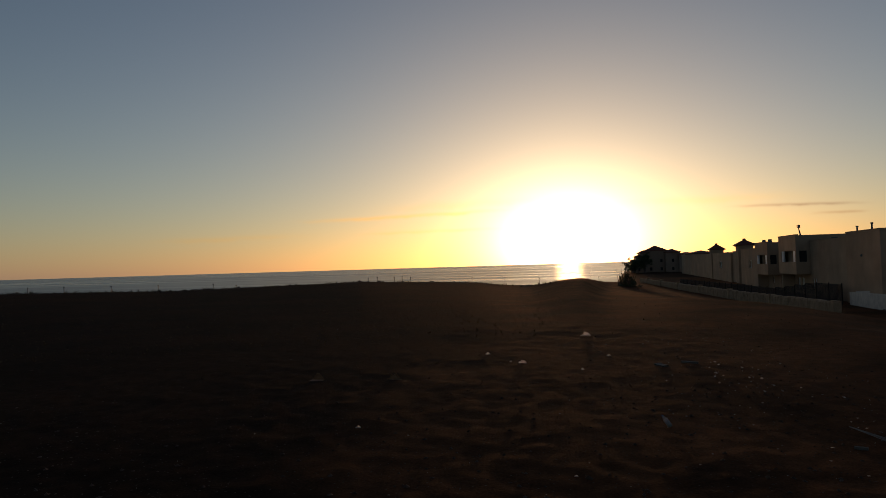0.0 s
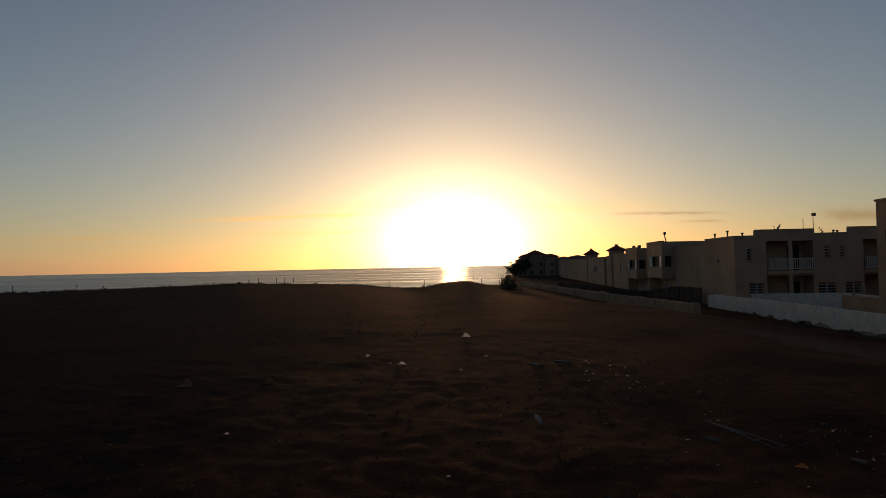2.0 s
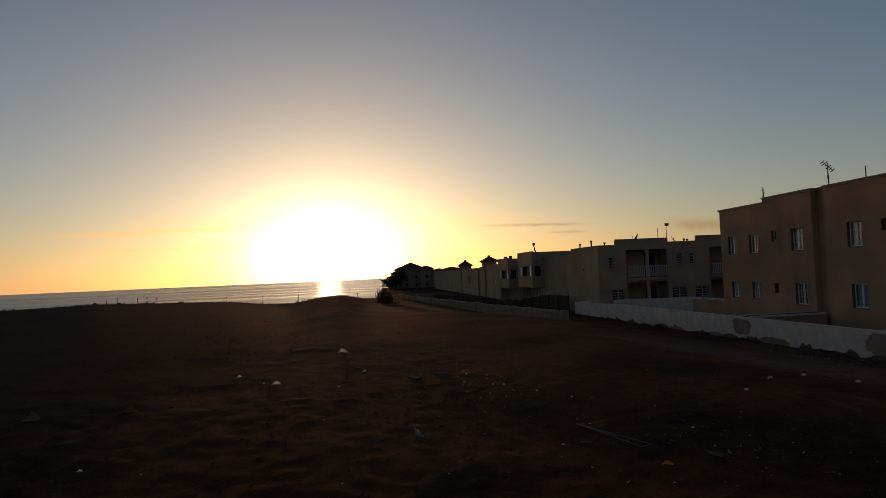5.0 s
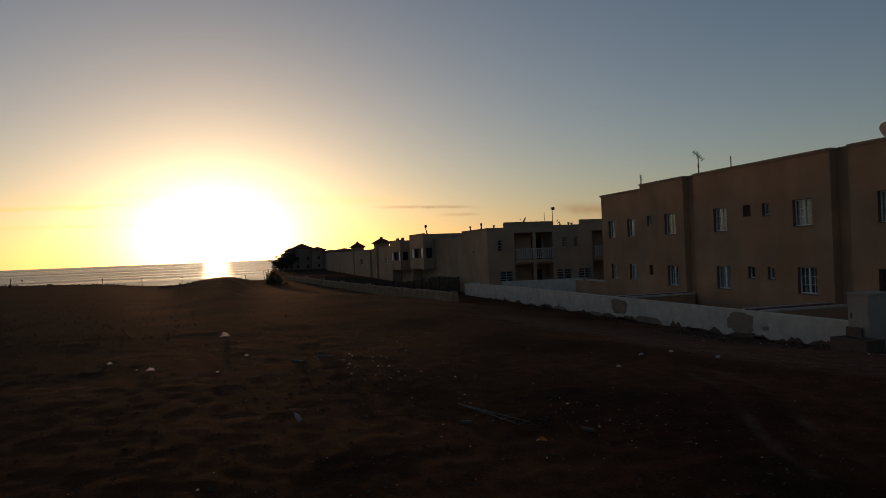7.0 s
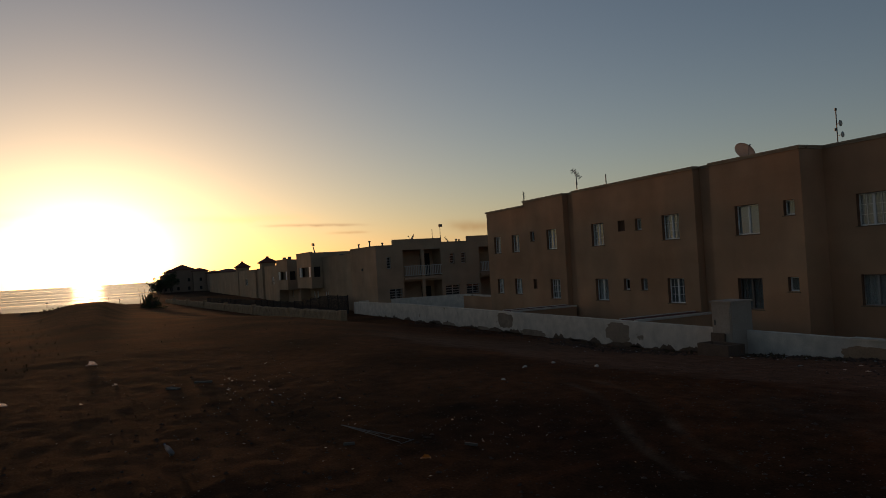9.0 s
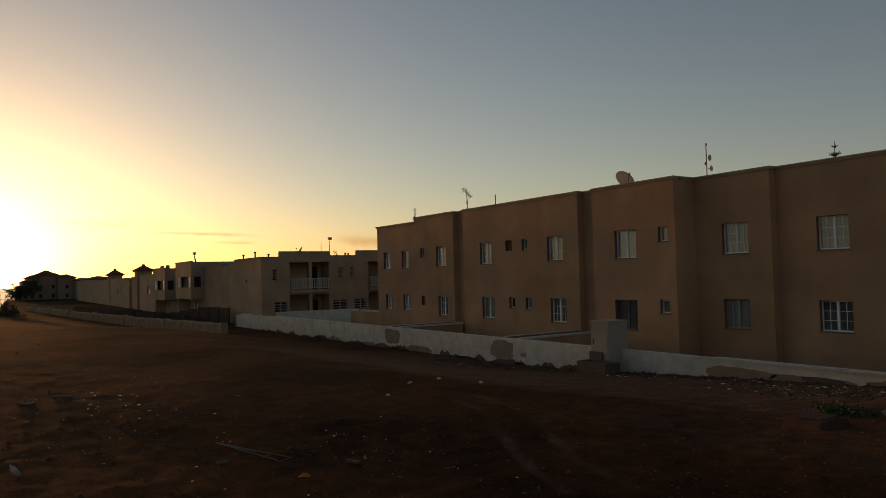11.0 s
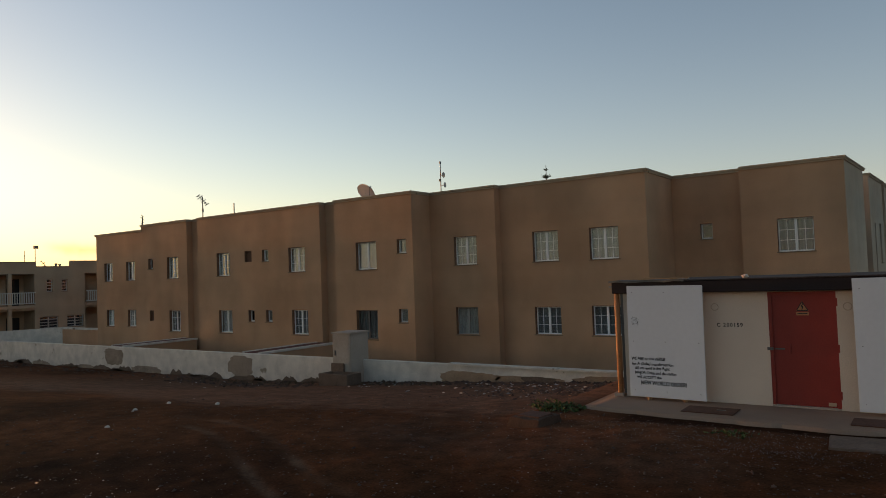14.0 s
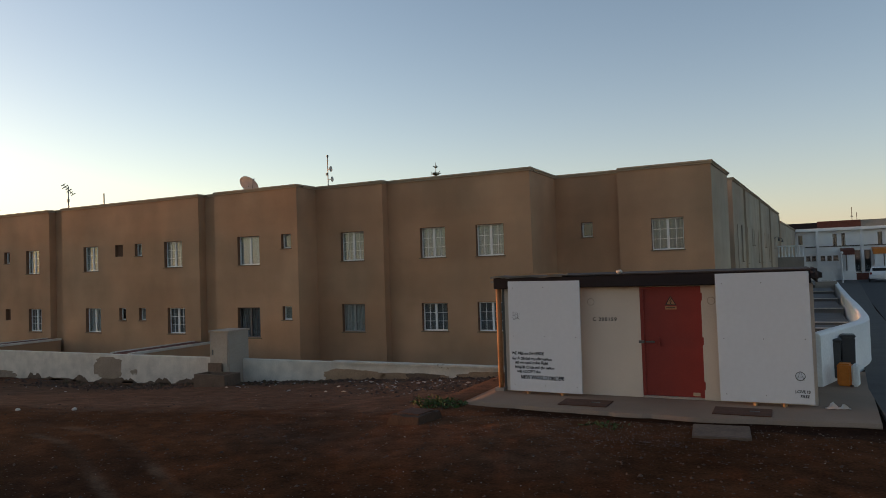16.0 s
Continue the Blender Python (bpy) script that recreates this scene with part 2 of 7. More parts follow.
def weathered_material(name, colour):
    """Painted stucco with rain streaks down the wall and broad uneven fading."""
    m = material(name, colour, 0.9, var=0.16, scale=0.5, fine=45, bump=0.25)
    nt = m.node_tree
    N, L = nt.nodes.new, nt.links.new
    bs = nt.nodes["Principled BSDF"]
    last = bs.inputs["Base Color"].links[0].from_socket
    tc = N("ShaderNodeTexCoord")
    for sc, lo, hi in (((1.1, 1.1, 0.2), 0.955, 1.045), ((0.12, 0.12, 0.9), 0.94, 1.06), ((0.3, 0.3, 0.3), 0.88, 1.10), ((0.85, 0.85, 0.55), 0.93, 1.06)):
        mp, n, r, v = N("ShaderNodeMapping"), N("ShaderNodeTexNoise"), N("ShaderNodeMapRange"), N("ShaderNodeVectorMath")
        mp.inputs["Scale"].default_value = sc
        L(tc.outputs["Object"], mp.inputs["Vector"])
        L(mp.outputs[0], n.inputs["Vector"])
        n.inputs["Scale"].default_value, n.inputs["Detail"].default_value = 1.0, 5.0
        r.inputs["From Min"].default_value, r.inputs["From Max"].default_value = 0.33, 0.67
        r.inputs["To Min"].default_value, r.inputs["To Max"].default_value = lo, hi
        L(n.outputs["Fac"], r.inputs["Value"])
        v.operation = "SCALE"
        L(last, v.inputs[0])
        L(r.outputs["Result"], v.inputs["Scale"])
        last = v.outputs[0]
    # greyer, lichen-tinged areas
    n, r, mx, gr = N("ShaderNodeTexNoise"), N("ShaderNodeMapRange"), N("ShaderNodeMix"), N("ShaderNodeVectorMath")
    n.inputs["Scale"].default_value, n.inputs["Detail"].default_value = 0.16, 4.0
    L(tc.outputs["Object"], n.inputs["Vector"])
    r.inputs["From Min"].default_value, r.inputs["From Max"].default_value = 0.42, 0.62
    r.inputs["To Max"].default_value = 0.75
    L(n.outputs["Fac"], r.inputs["Value"])
    gr.operation, mx.data_type = "MULTIPLY", "RGBA"
    gr.inputs[1].default_value = (0.93, 0.985, 1.0)
    L(last, gr.inputs[0])
    L(r.outputs["Result"], mx.inputs[0])
    L(last, mx.inputs[6])
    L(gr.outputs[0], mx.inputs[7])
    # redder areas, spread by a second noise
    mp, n2, r2, mx2, rd = N("ShaderNodeMapping"), N("ShaderNodeTexNoise"), N("ShaderNodeMapRange"), N("ShaderNodeMix"), N("ShaderNodeVectorMath")
    mp.inputs["Location"].default_value = (4.7, 31.0, 9.3)
    n2.inputs["Scale"].default_value, n2.inputs["Detail"].default_value = 0.24, 5.0
    L(tc.outputs["Object"], mp.inputs["Vector"])
    L(mp.outputs[0], n2.inputs["Vector"])
    r2.inputs["From Min"].default_value, r2.inputs["From Max"].default_value = 0.40, 0.60
    L(n2.outputs["Fac"], r2.inputs["Value"])
    rd.operation, mx2.data_type = "MULTIPLY", "RGBA"
    rd.inputs[1].default_value = (1.06, 0.975, 0.925)
    L(mx.outputs[2], rd.inputs[0])
    L(r2.outputs["Result"], mx2.inputs[0])
    L(mx.outputs[2], mx2.inputs[6])
    L(rd.outputs[0], mx2.inputs[7])
    L(mx2.outputs[2], bs.inputs["Base Color"])
    return m


def dirt_material():
    """Reddish-brown soil: broad stains, clods, grit and pale flecks."""
    m = bpy.data.materials.new("reddish_brown_dirt")
    m.use_nodes = True
    nt = m.node_tree
    N, L = nt.nodes.new, nt.links.new
    bs = nt.nodes["Principled BSDF"]
    bs.inputs["Roughness"].default_value = 0.95
    bs.inputs["Specular IOR Level"].default_value = 0.02
    tc = N("ShaderNodeTexCoord")
    ns = []
    for sc, det in ((0.22, 5.0), (3.2, 6.0), (26.0, 5.0)):
        n = N("ShaderNodeTexNoise")
        n.inputs["Scale"].default_value, n.inputs["Detail"].default_value = sc, det
        L(tc.outputs["Object"], n.inputs["Vector"])
        ns.append(n)
    mixes = []
    for a, b, lo, hi, n in (((0.051, 0.0197, 0.0086, 1), (0.118, 0.0425, 0.0175, 1), 0.36, 0.66, ns[0]),):
        r, c = N("ShaderNodeMapRange"), N("ShaderNodeMix")
        r.inputs["From Min"].default_value, r.inputs["From Max"].default_value = lo, hi
        L(n.outputs["Fac"], r.inputs["Value"])
        c.data_type = "RGBA"
        c.inputs[6].default_value, c.inputs[7].default_value = a, b
        L(r.outputs["Result"], c.inputs[0])
        mixes.append(c)
    su, rg, sc = N("ShaderNodeMath"), N("ShaderNodeMapRange"), N("ShaderNodeVectorMath")
    su.operation, sc.operation = "ADD", "SCALE"
    L(ns[1].outputs["Fac"], su.inputs[0])
    L(ns[2].outputs["Fac"], su.inputs[1])
    rg.inputs["From Min"].default_value, rg.inputs["From Max"].default_value = 0.68, 1.32
    rg.inputs["To Min"].default_value, rg.inputs["To Max"].default_value = 0.55, 1.45
    L(su.outputs[0], rg.inputs["Value"])
    # paler, redder soil before the low wall, the low sun's warmth in its colour
    mp, ln, wob, am, dg, dm = N("ShaderNodeMapping"), N("ShaderNodeVectorMath"), N("ShaderNodeMath"), N("ShaderNodeMath"), N("ShaderNodeMapRange"), N("ShaderNodeMix")
    mp.inputs["Location"].default_value, mp.inputs["Scale"].default_value = (9.6 / 5.0, -16.6 / 3.0, 0), (1 / 5.0, 1 / 3.0, 0)
    L(tc.outputs["Object"], mp.inputs["Vector"])
    ln.operation, wob.operation, am.operation = "LENGTH", "ADD", "MULTIPLY"
    L(mp.outputs[0], ln.inputs[0])
    am.inputs[1].default_value = 0.9
    L(ns[1].outputs["Fac"], am.inputs[0])
    L(ln.outputs["Value"], wob.inputs[0])
    L(am.outputs[0], wob.inputs[1])
    dg.inputs["From Min"].default_value, dg.inputs["From Max"].default_value = 1.5, 0.7
    L(wob.outputs[0], dg.inputs["Value"])
    dm.data_type = "RGBA"
    L(dg.outputs["Result"], dm.inputs[0])
    L(mixes[0].outputs[2], dm.inputs[6])
    dm.inputs[7].default_value = (0.115, 0.052, 0.031, 1)
    # tones laid down over the mesh: paler dusty earth, dark patches with painted-in shade, packed wheel tracks
    at, sp = N("ShaderNodeAttribute"), N("ShaderNodeSeparateColor")
    at.attribute_name = "soil"
    L(at.outputs["Color"], sp.inputs[0])
    last = dm.outputs[2]
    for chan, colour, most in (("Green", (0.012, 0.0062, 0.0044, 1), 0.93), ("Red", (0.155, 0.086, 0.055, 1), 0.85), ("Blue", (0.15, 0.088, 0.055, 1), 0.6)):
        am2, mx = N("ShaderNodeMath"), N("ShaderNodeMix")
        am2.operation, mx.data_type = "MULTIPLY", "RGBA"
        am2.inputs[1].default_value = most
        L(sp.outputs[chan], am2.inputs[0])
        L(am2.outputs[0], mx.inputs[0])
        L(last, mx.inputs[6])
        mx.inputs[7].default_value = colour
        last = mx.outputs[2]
    L(last, sc.inputs[0])
    L(rg.outputs["Result"], sc.inputs["Scale"])
    vo, fl, fm = N("ShaderNodeTexVoronoi"), N("ShaderNodeMapRange"), N("ShaderNodeMix")
    vo.inputs["Scale"].default_value = 9.0
    L(tc.outputs["Object"], vo.inputs["Vector"])
    fl.inputs["From Min"].default_value, fl.inputs["From Max"].default_value = 0.13, 0.06
    L(vo.outputs["Distance"], fl.inputs["Value"])
    fm.data_type = "RGBA"
    L(fl.outputs["Result"], fm.inputs[0])
    L(sc.outputs[0], fm.inputs[6])
    fm.inputs[7].default_value = (0.10, 0.078, 0.065, 1)
    L(fm.outputs[2], bs.inputs["Base Color"])
    b1, b2 = N("ShaderNodeBump"), N("ShaderNodeBump")
    b1.inputs["Strength"].default_value, b1.inputs["Distance"].default_value = 0.5, 0.03
    b2.inputs["Strength"].default_value, b2.inputs["Distance"].default_value = 0.6, 0.012
    L(ns[1].outputs["Fac"], b1.inputs["Height"])
    L(ns[2].outputs["Fac"], b2.inputs["Height"])
    L(b1.outputs[0], b2.inputs["Normal"])
    L(b2.outputs[0], bs.inputs["Normal"])
    return m


STUCCO = weathered_material("ochre_stucco", (0.437, 0.257, 0.152))
COPING = material("dusty_coping", (0.42, 0.32, 0.22), 0.85, var=0.15, scale=0.8)
WHITE = material("white_paint", (0.78, 0.77, 0.74), 0.6, var=0.08, scale=1.5)
PVC = material("white_window_frame", (0.80, 0.80, 0.78), 0.35, var=0.04, bump=0.0)
GLASS = glass_material("window_glass", (0.85, 0.88, 0.88, 1))
CURTAIN = material("net_curtain", (0.66, 0.64, 0.60), 0.9, var=0.15, scale=6, fine=80)
DIMCURTAIN = material("dim_grey_curtain", (0.27, 0.28, 0.285), 0.9, var=0.2, scale=5, fine=80)
ROOMSHADE = material("room_shade", (0.05, 0.052, 0.058), 0.9, var=0.1)
ROOFING = material("flat_roof", (0.3, 0.26, 0.22), 0.9)
WALLWHITE = flaking_material("limewashed_wall", (0.60, 0.53, 0.455), (0.27, 0.21, 0.155), 0.645)
DIRT = dirt_material()
STONE = material("weathered_stone", (0.33, 0.21, 0.12), 0.9, var=0.5, scale=2.2, fine=12, bump=0.8)
HOTEL = material("brown_hotel_render", (0.26, 0.18, 0.13), 0.9, var=0.15, scale=0.3)
MUD = material("mud_splash", (0.14, 0.095, 0.068), 0.95, var=0.4, scale=3, fine=25, bump=0.4)
BOTTLE = thin_material("clear_bottle_plastic", (0.5, 0.5, 0.5))
HUTWALL = material("cream_hut_render", (0.52, 0.46, 0.385), 0.85, var=0.16, scale=0.9, fine=60, bump=0.06)
RED = material("red_metal_door", (0.225, 0.028, 0.02), 0.5, var=0.15, scale=2, fine=40, bump=0.1)
BOARD = material("white_board", (0.565, 0.60, 0.63), 0.5, var=0.04, scale=0.8, fine=12, bump=0.03)
BLACKISH = material("black_fascia", (0.015, 0.0095, 0.0105), 0.75, var=0.3)
CONCRETE = material("worn_concrete", (0.30, 0.26, 0.22), 0.9, var=0.2, scale=1.2, fine=18, bump=0.4)
APRON = weathered_material("dirt_stained_concrete", (0.25, 0.17, 0.12))
METAL = material("dark_metal", (0.12, 0.12, 0.12), 0.5, metal=0.8, var=0.15)
STUCCO_PALE = weathered_material("pale_stucco", (0.41, 0.33, 0.245))
BEIGE = weathered_material("beige_stucco", (0.37, 0.257, 0.17))
BLIND = material("pale_blind", (0.70, 0.69, 0.68), 0.7, var=0.06, scale=2)
DISH = material("weathered_dish", (0.52, 0.46, 0.39), 0.5, var=0.2, scale=3)
PLASTER = material("bare_plaster", (0.27, 0.205, 0.155), 0.95, var=0.45, scale=2.5, fine=25, bump=0.6)
ROOFTOP = material("bitumen_roof_sheet", (0.06, 0.045, 0.04), 0.9, var=0.3, scale=3)
SIGN = material("yellowed_sign", (0.36, 0.17, 0.08), 0.6, var=0.2, scale=8)
INK = material("black_ink", (0.02, 0.02, 0.022), 0.7, var=0.2, bump=0.0)
ORANGEBROWN = material("orange_brown", (0.42, 0.20, 0.09), 0.75, var=0.25, scale=4)
RUSTDARK = material("rusty_steel_plate", (0.085, 0.038, 0.024), 0.8, var=0.35, scale=5)
WOOD = material("raw_wood", (0.34, 0.21, 0.11), 0.8, var=0.25, scale=5, fine=50)
PALE = material("pale_stone", (0.55, 0.47, 0.40), 0.85, var=0.25, scale=8)
DARKSTONE = material("dark_stone_paving", (0.10, 0.08, 0.07), 0.8, var=0.25, scale=2)
BIN = material("grey_plastic", (0.065, 0.064, 0.066), 0.55, var=0.15, scale=3)
ORANGE = material("orange_plastic", (0.62, 0.19, 0.03), 0.5, var=0.15, scale=4)
ASPHALT = material("asphalt", (0.05, 0.05, 0.05), 0.9, var=0.25, scale=0.8, fine=60, bump=0.4)
HOUSEWHITE = material("dulled_white_wall_paint", (0.80, 0.79, 0.77), 0.8, var=0.12, scale=0.7, fine=20, bump=0.1)
CLAY = material("earth_stained_concrete", (0.07, 0.038, 0.024), 0.95, var=0.3, scale=3, fine=20, bump=0.5)
TANPLASTER = material("tan_bare_plaster", (0.30, 0.20, 0.13), 0.95, var=0.3, scale=2.5, fine=25, bump=0.5)
BROWNCRETE = material("earth_browned_concrete", (0.135, 0.092, 0.066), 0.9, var=0.3, scale=2.5, fine=25, bump=0.4)
PAVING = material("worn_dark_paving", (0.085, 0.078, 0.072), 0.9, var=0.3, scale=1.5, fine=20, bump=0.4)
STEPSTONE = material("grey_step_stone", (0.15, 0.135, 0.125), 0.85, var=0.25, scale=2)
BROWNTILE = material("dark_brown_tile", (0.13, 0.045, 0.032), 0.8, var=0.3, scale=3)
PLASTIC = thin_material("white_plastic_film", (0.75, 0.72, 0.68))
CARPAINT = material("white_car_paint", (0.75, 0.75, 0.75), 0.25, var=0.03, bump=0.0, spec=0.5)
DARKGLASS = material("dark_glass", (0.02, 0.022, 0.025), 0.08, var=0.1, bump=0.0, spec=0.5)
WEED = material("green_weed", (0.05, 0.075, 0.02), 0.6, var=0.35, scale=6, island=True)
DARKLEAF = material("dark_foliage", (0.045, 0.06, 0.025), 0.6, var=0.3, scale=3, island=True)
BARK = material("grey_bark", (0.12, 0.09, 0.07), 0.9, var=0.3, scale=6)
CARDBOARD = material("brown_cardboard", (0.22, 0.11, 0.055), 0.9, var=0.3, scale=6)
BLUE = material("blue_plastic", (0.05, 0.12, 0.3), 0.4, var=0.1)
TIN = material("dull_tin", (0.22, 0.21, 0.20), 0.5, metal=0.7, var=0.2, scale=6)
RODS = material("dull_steel_rod", (0.13, 0.12, 0.115), 0.6, metal=0.4, var=0.25, scale=8)
STONES = material("brown_stones", (0.075, 0.045, 0.032), 0.9, var=0.3, scale=6, island=True)
PALESTONES = material("pale_gravel", (0.26, 0.225, 0.195), 0.8, var=0.3, scale=6, island=True)
SCRAP = thin_material("paper_scrap", (0.48, 0.46, 0.44), island=True)
BLUECHIPS = material("bluish_chippings", (0.17, 0.175, 0.19), 0.6, var=0.3, scale=6, island=True)
GLINT = thin_material("bright_plastic_sliver", (0.72, 0.70, 0.67), island=True)
GREYWOOD = material("weathered_grey_wood", (0.11, 0.095, 0.08), 0.85, var=0.3, scale=4, fine=50)
SILL = material("dark_sill", (0.20, 0.14, 0.09), 0.9, var=0.2, scale=2)
PIER = material("weathered_pier_render", (0.36, 0.30, 0.245), 0.9, var=0.2, scale=1.5, fine=20, bump=0.3)
REVEAL = material("window_reveal_shade", (0.19, 0.10, 0.06), 0.9, var=0.2, scale=3)
RAILING = material("dulled_white_railing", (0.46, 0.42, 0.36), 0.6, var=0.12, scale=2)
DIMFRAME = material("dim_window_frame", (0.34, 0.32, 0.29), 0.5, var=0.15, scale=3, bump=0.0)
DARKFRAME = material("dark_brown_window_frame", (0.13, 0.11, 0.10), 0.5, var=0.15, scale=3, bump=0.0)
BROWNBOARD = material("brown_shutter_board", (0.15, 0.08, 0.05), 0.8, var=0.2, scale=3)
DRYGRASS = material("dry_scrub", (0.10, 0.07, 0.04), 0.9, var=0.3, scale=4, island=True)



# ---- mesh helpers ----
def box(bm, x0, x1, y0, y1, z0, z1):
    vs = [bm.verts.new(c) for c in ((x0, y0, z0), (x1, y0, z0), (x1, y1, z0), (x0, y1, z0), (x0, y0, z1), (x1, y0, z1), (x1, y1, z1), (x0, y1, z1))]
    for f in ((0, 3, 2, 1), (4, 5, 6, 7), (0, 1, 5, 4), (1, 2, 6, 5), (2, 3, 7, 6), (3, 0, 4, 7)):
        bm.faces.new([vs[i] for i in f])
    return vs


def finish(name, bm, mat, smooth=False):
    me = bpy.data.meshes.new(name)
    bm.normal_update()
    bm.to_mesh(me)
    bm.free()
    me.materials.append(mat)
    if smooth:
        for p in me.polygons:
            p.use_smooth = True
    return me


def part(name, bm, mat, parent=None, label="", smooth=False):
    ob = new(name, finish(name, bm, mat, smooth))
    if parent is not None:
        ob.parent = parent
    if label:
        ob["label"] = label
    return ob


def part_box(name, dims, mat, parent=None, label="", bevel=0.0):
    bm = bmesh.new()
    box(bm, *dims)
    if bevel:
        bmesh.ops.bevel(bm, geom=bm.edges[:], offset=bevel, segments=2, affect="EDGES")
    return part(name, bm, mat, parent, label)


def cylinder(bm, p, q, r, r2=None, n=10):
    p, q = Vector(p), Vector(q)
    d = q - p
    m = Matrix.Translation((p + q) / 2) @ d.to_track_quat("Z", "Y").to_matrix().to_4x4()
    bmesh.ops.create_cone(bm, cap_ends=True, segments=n, radius1=r, radius2=r if r2 is None else r2, depth=d.length, matrix=m)


def holed_wall(bm, u0, u1, z0, z1, thick, holes, place):
    """A wall slab in local (u, depth, z) with openings (u0, u1, z0, z1); place() maps to space. Depth 0 is the outer face."""
    us = sorted({u0, u1, *[h[i] for h in holes for i in (0, 1)]})
    zs = sorted({z0, z1, *[h[i] for h in holes for i in (2, 3)]})
    nu, nz = len(us) - 1, len(zs) - 1

    def solid(i, j):
        if not (0 <= i < nu and 0 <= j < nz):
            return False
        cu, cz = (us[i] + us[i + 1]) / 2, (zs[j] + zs[j + 1]) / 2
        return not any(h[0] < cu < h[1] and h[2] < cz < h[3] for h in holes)

    cache = {}

    def v(i, j, d):
        if (i, j, d) not in cache:
            cache[i, j, d] = bm.verts.new(place(us[i], d * thick, zs[j]))
        return cache[i, j, d]

    for i in range(nu):
        for j in range(nz):
            if not solid(i, j):
                continue
            a, b = (i, j), (i + 1, j + 1)
            bm.faces.new([v(i, j, 0), v(i + 1, j, 0), v(i + 1, j + 1, 0), v(i, j + 1, 0)])
            bm.faces.new([v(i, j, 1), v(i, j + 1, 1), v(i + 1, j + 1, 1), v(i + 1, j, 1)])
            if not solid(i - 1, j):
                bm.faces.new([v(i, j, 0), v(i, j + 1, 0), v(i, j + 1, 1), v(i, j, 1)])
            if not solid(i + 1, j):
                bm.faces.new([v(i + 1, j, 0), v(i + 1, j, 1), v(i + 1, j + 1, 1), v(i + 1, j + 1, 0)])
            if not solid(i, j - 1):
                bm.faces.new([v(i, j, 0), v(i, j, 1), v(i + 1, j, 1), v(i + 1, j, 0)])
            if not solid(i, j + 1):
                bm.faces.new([v(i, j + 1, 0), v(i + 1, j + 1, 0), v(i + 1, j + 1, 1), v(i, j + 1, 1)])


# ---- ground and sea ----
SEA_Z = -8.0


def lerp(x, pts):
    if x <= pts[0][0]:
        return pts[0][1]
    for (a, va), (b, vb) in zip(pts, pts[1:]):
        if x <= b:
            return va + (vb - va) * (x - a) / (b - a)
    return pts[-1][1]


def smooth01(t):
    t = max(0.0, min(1.0, t))
    return t * t * (3 - 2 * t)


CREST = [(100, -1.9), (178, -1.75), (180, -1.65), (181.8, -1.28), (183.3, -1.38), (184.5, -1.6), (186, -1.8), (188.2, -1.7), (190.5, -1.45), (194, -1.3), (200, -1.1), (207, -1.22), (214, -1.32), (226, -1.04), (250, -1.0), (260, -1.45)]
CREST_R = [(100, 130), (178, 130), (180, 120), (181.8, 85), (184, 85), (187, 110), (200, 95), (226, 80), (260, 80)]


def ground_z(x, y):
    r = math.hypot(x, y)
    az = math.degrees(math.atan2(y, x)) % 360
    # slope down towards the boundary walls
    yw = lerp(x, [(-130, 6.2), (-52, 14.4), (-44, 19.0)])
    depth = lerp(x, [(-62, 1.6), (-35, 1.47), (-22, 1.35), (-18, 1.1), (-10, 0.66), (-7.2, 0.5), (-6.4, 0.3), (-5, 0.0)])
    z = -depth * smooth01((y - yw + 13) / 13)
    if az > 170 and az < 300:
        rc = lerp(az, CREST_R)
        zc = 2.5 + rc * math.tan(radians(lerp(az, CREST)))
        side = smooth01((az - 173) / 6)
        s = smooth01((r - 25) / (rc - 25))
        z = z * (1 - s * side) + zc * s * side
        if r > rc:
            z = z + (SEA_Z - 4 - z) * smooth01((r - rc) / 70) * smooth01((az - 178.6) / 1.2)
    elif r > 200 and 100 < az < 170:
        z = -1.6
    if az <= 180 and az >= 100 and r > 260:
        z = z + (SEA_Z - 4 - z) * smooth01((r - 260) / 100)
    if -63 < x < -2.7 and y > 18.9:
        z = z + (-1.55 - z) * smooth01((y - 18.95) / 0.5)
    # level ground under the apron and the street
    ap = smooth01(1.0 - max(abs(x + 3.1) - 3.9, abs(y - 15.0) - 2.6, 0.0) / 0.8)
    z = z * (1 - ap) - 0.07 * ap
    if x > 0.3 and y > 1.0:
        z = min(z, -0.12 * smooth01((x - 0.3) / 0.6))
    if x > -0.5 and y > 40:
        z -= 0.6 * smooth01((y - 40) / 25) * smooth01((x + 0.5) / 1.5)
    # the bank on which the viewer stands
    z += 0.85 * (1 - smooth01((r - 1.5) / 6.0))
    return z


def rough_z(x, y):
    r = math.hypot(x, y)
    k = smooth01((160 - r) / 60)
    flat = smooth01((1.8 - max(abs(x + 3.0) - 3.6, abs(y - 14.3) - 1.8, 0)) / 1.8)
    n = 0.02 * noise.noise((x * 0.2, y * 0.2, 3)) + 0.015 * noise.noise((x * 0.9, y * 0.9, 7)) + 0.022 * noise.noise((x * 2.7, y * 2.7, 1))
    return ground_z(x, y) + n * k * (1 - flat) - 0.012 * track_at(x, y)


TRACKS = ([(-13.4, 8.9), (-12.2, 8.9), (-11.4, 8.8), (-10.5, 8.45), (-9.4, 7.93), (-8.3, 7.27), (-7.45, 6.8), (-6.2, 6.4)],
          [(-12.3, 8.2), (-11.5, 8.06), (-10.7, 7.77), (-9.6, 7.2), (-8.4, 6.5), (-7.36, 6.0), (-6.4, 5.7)])


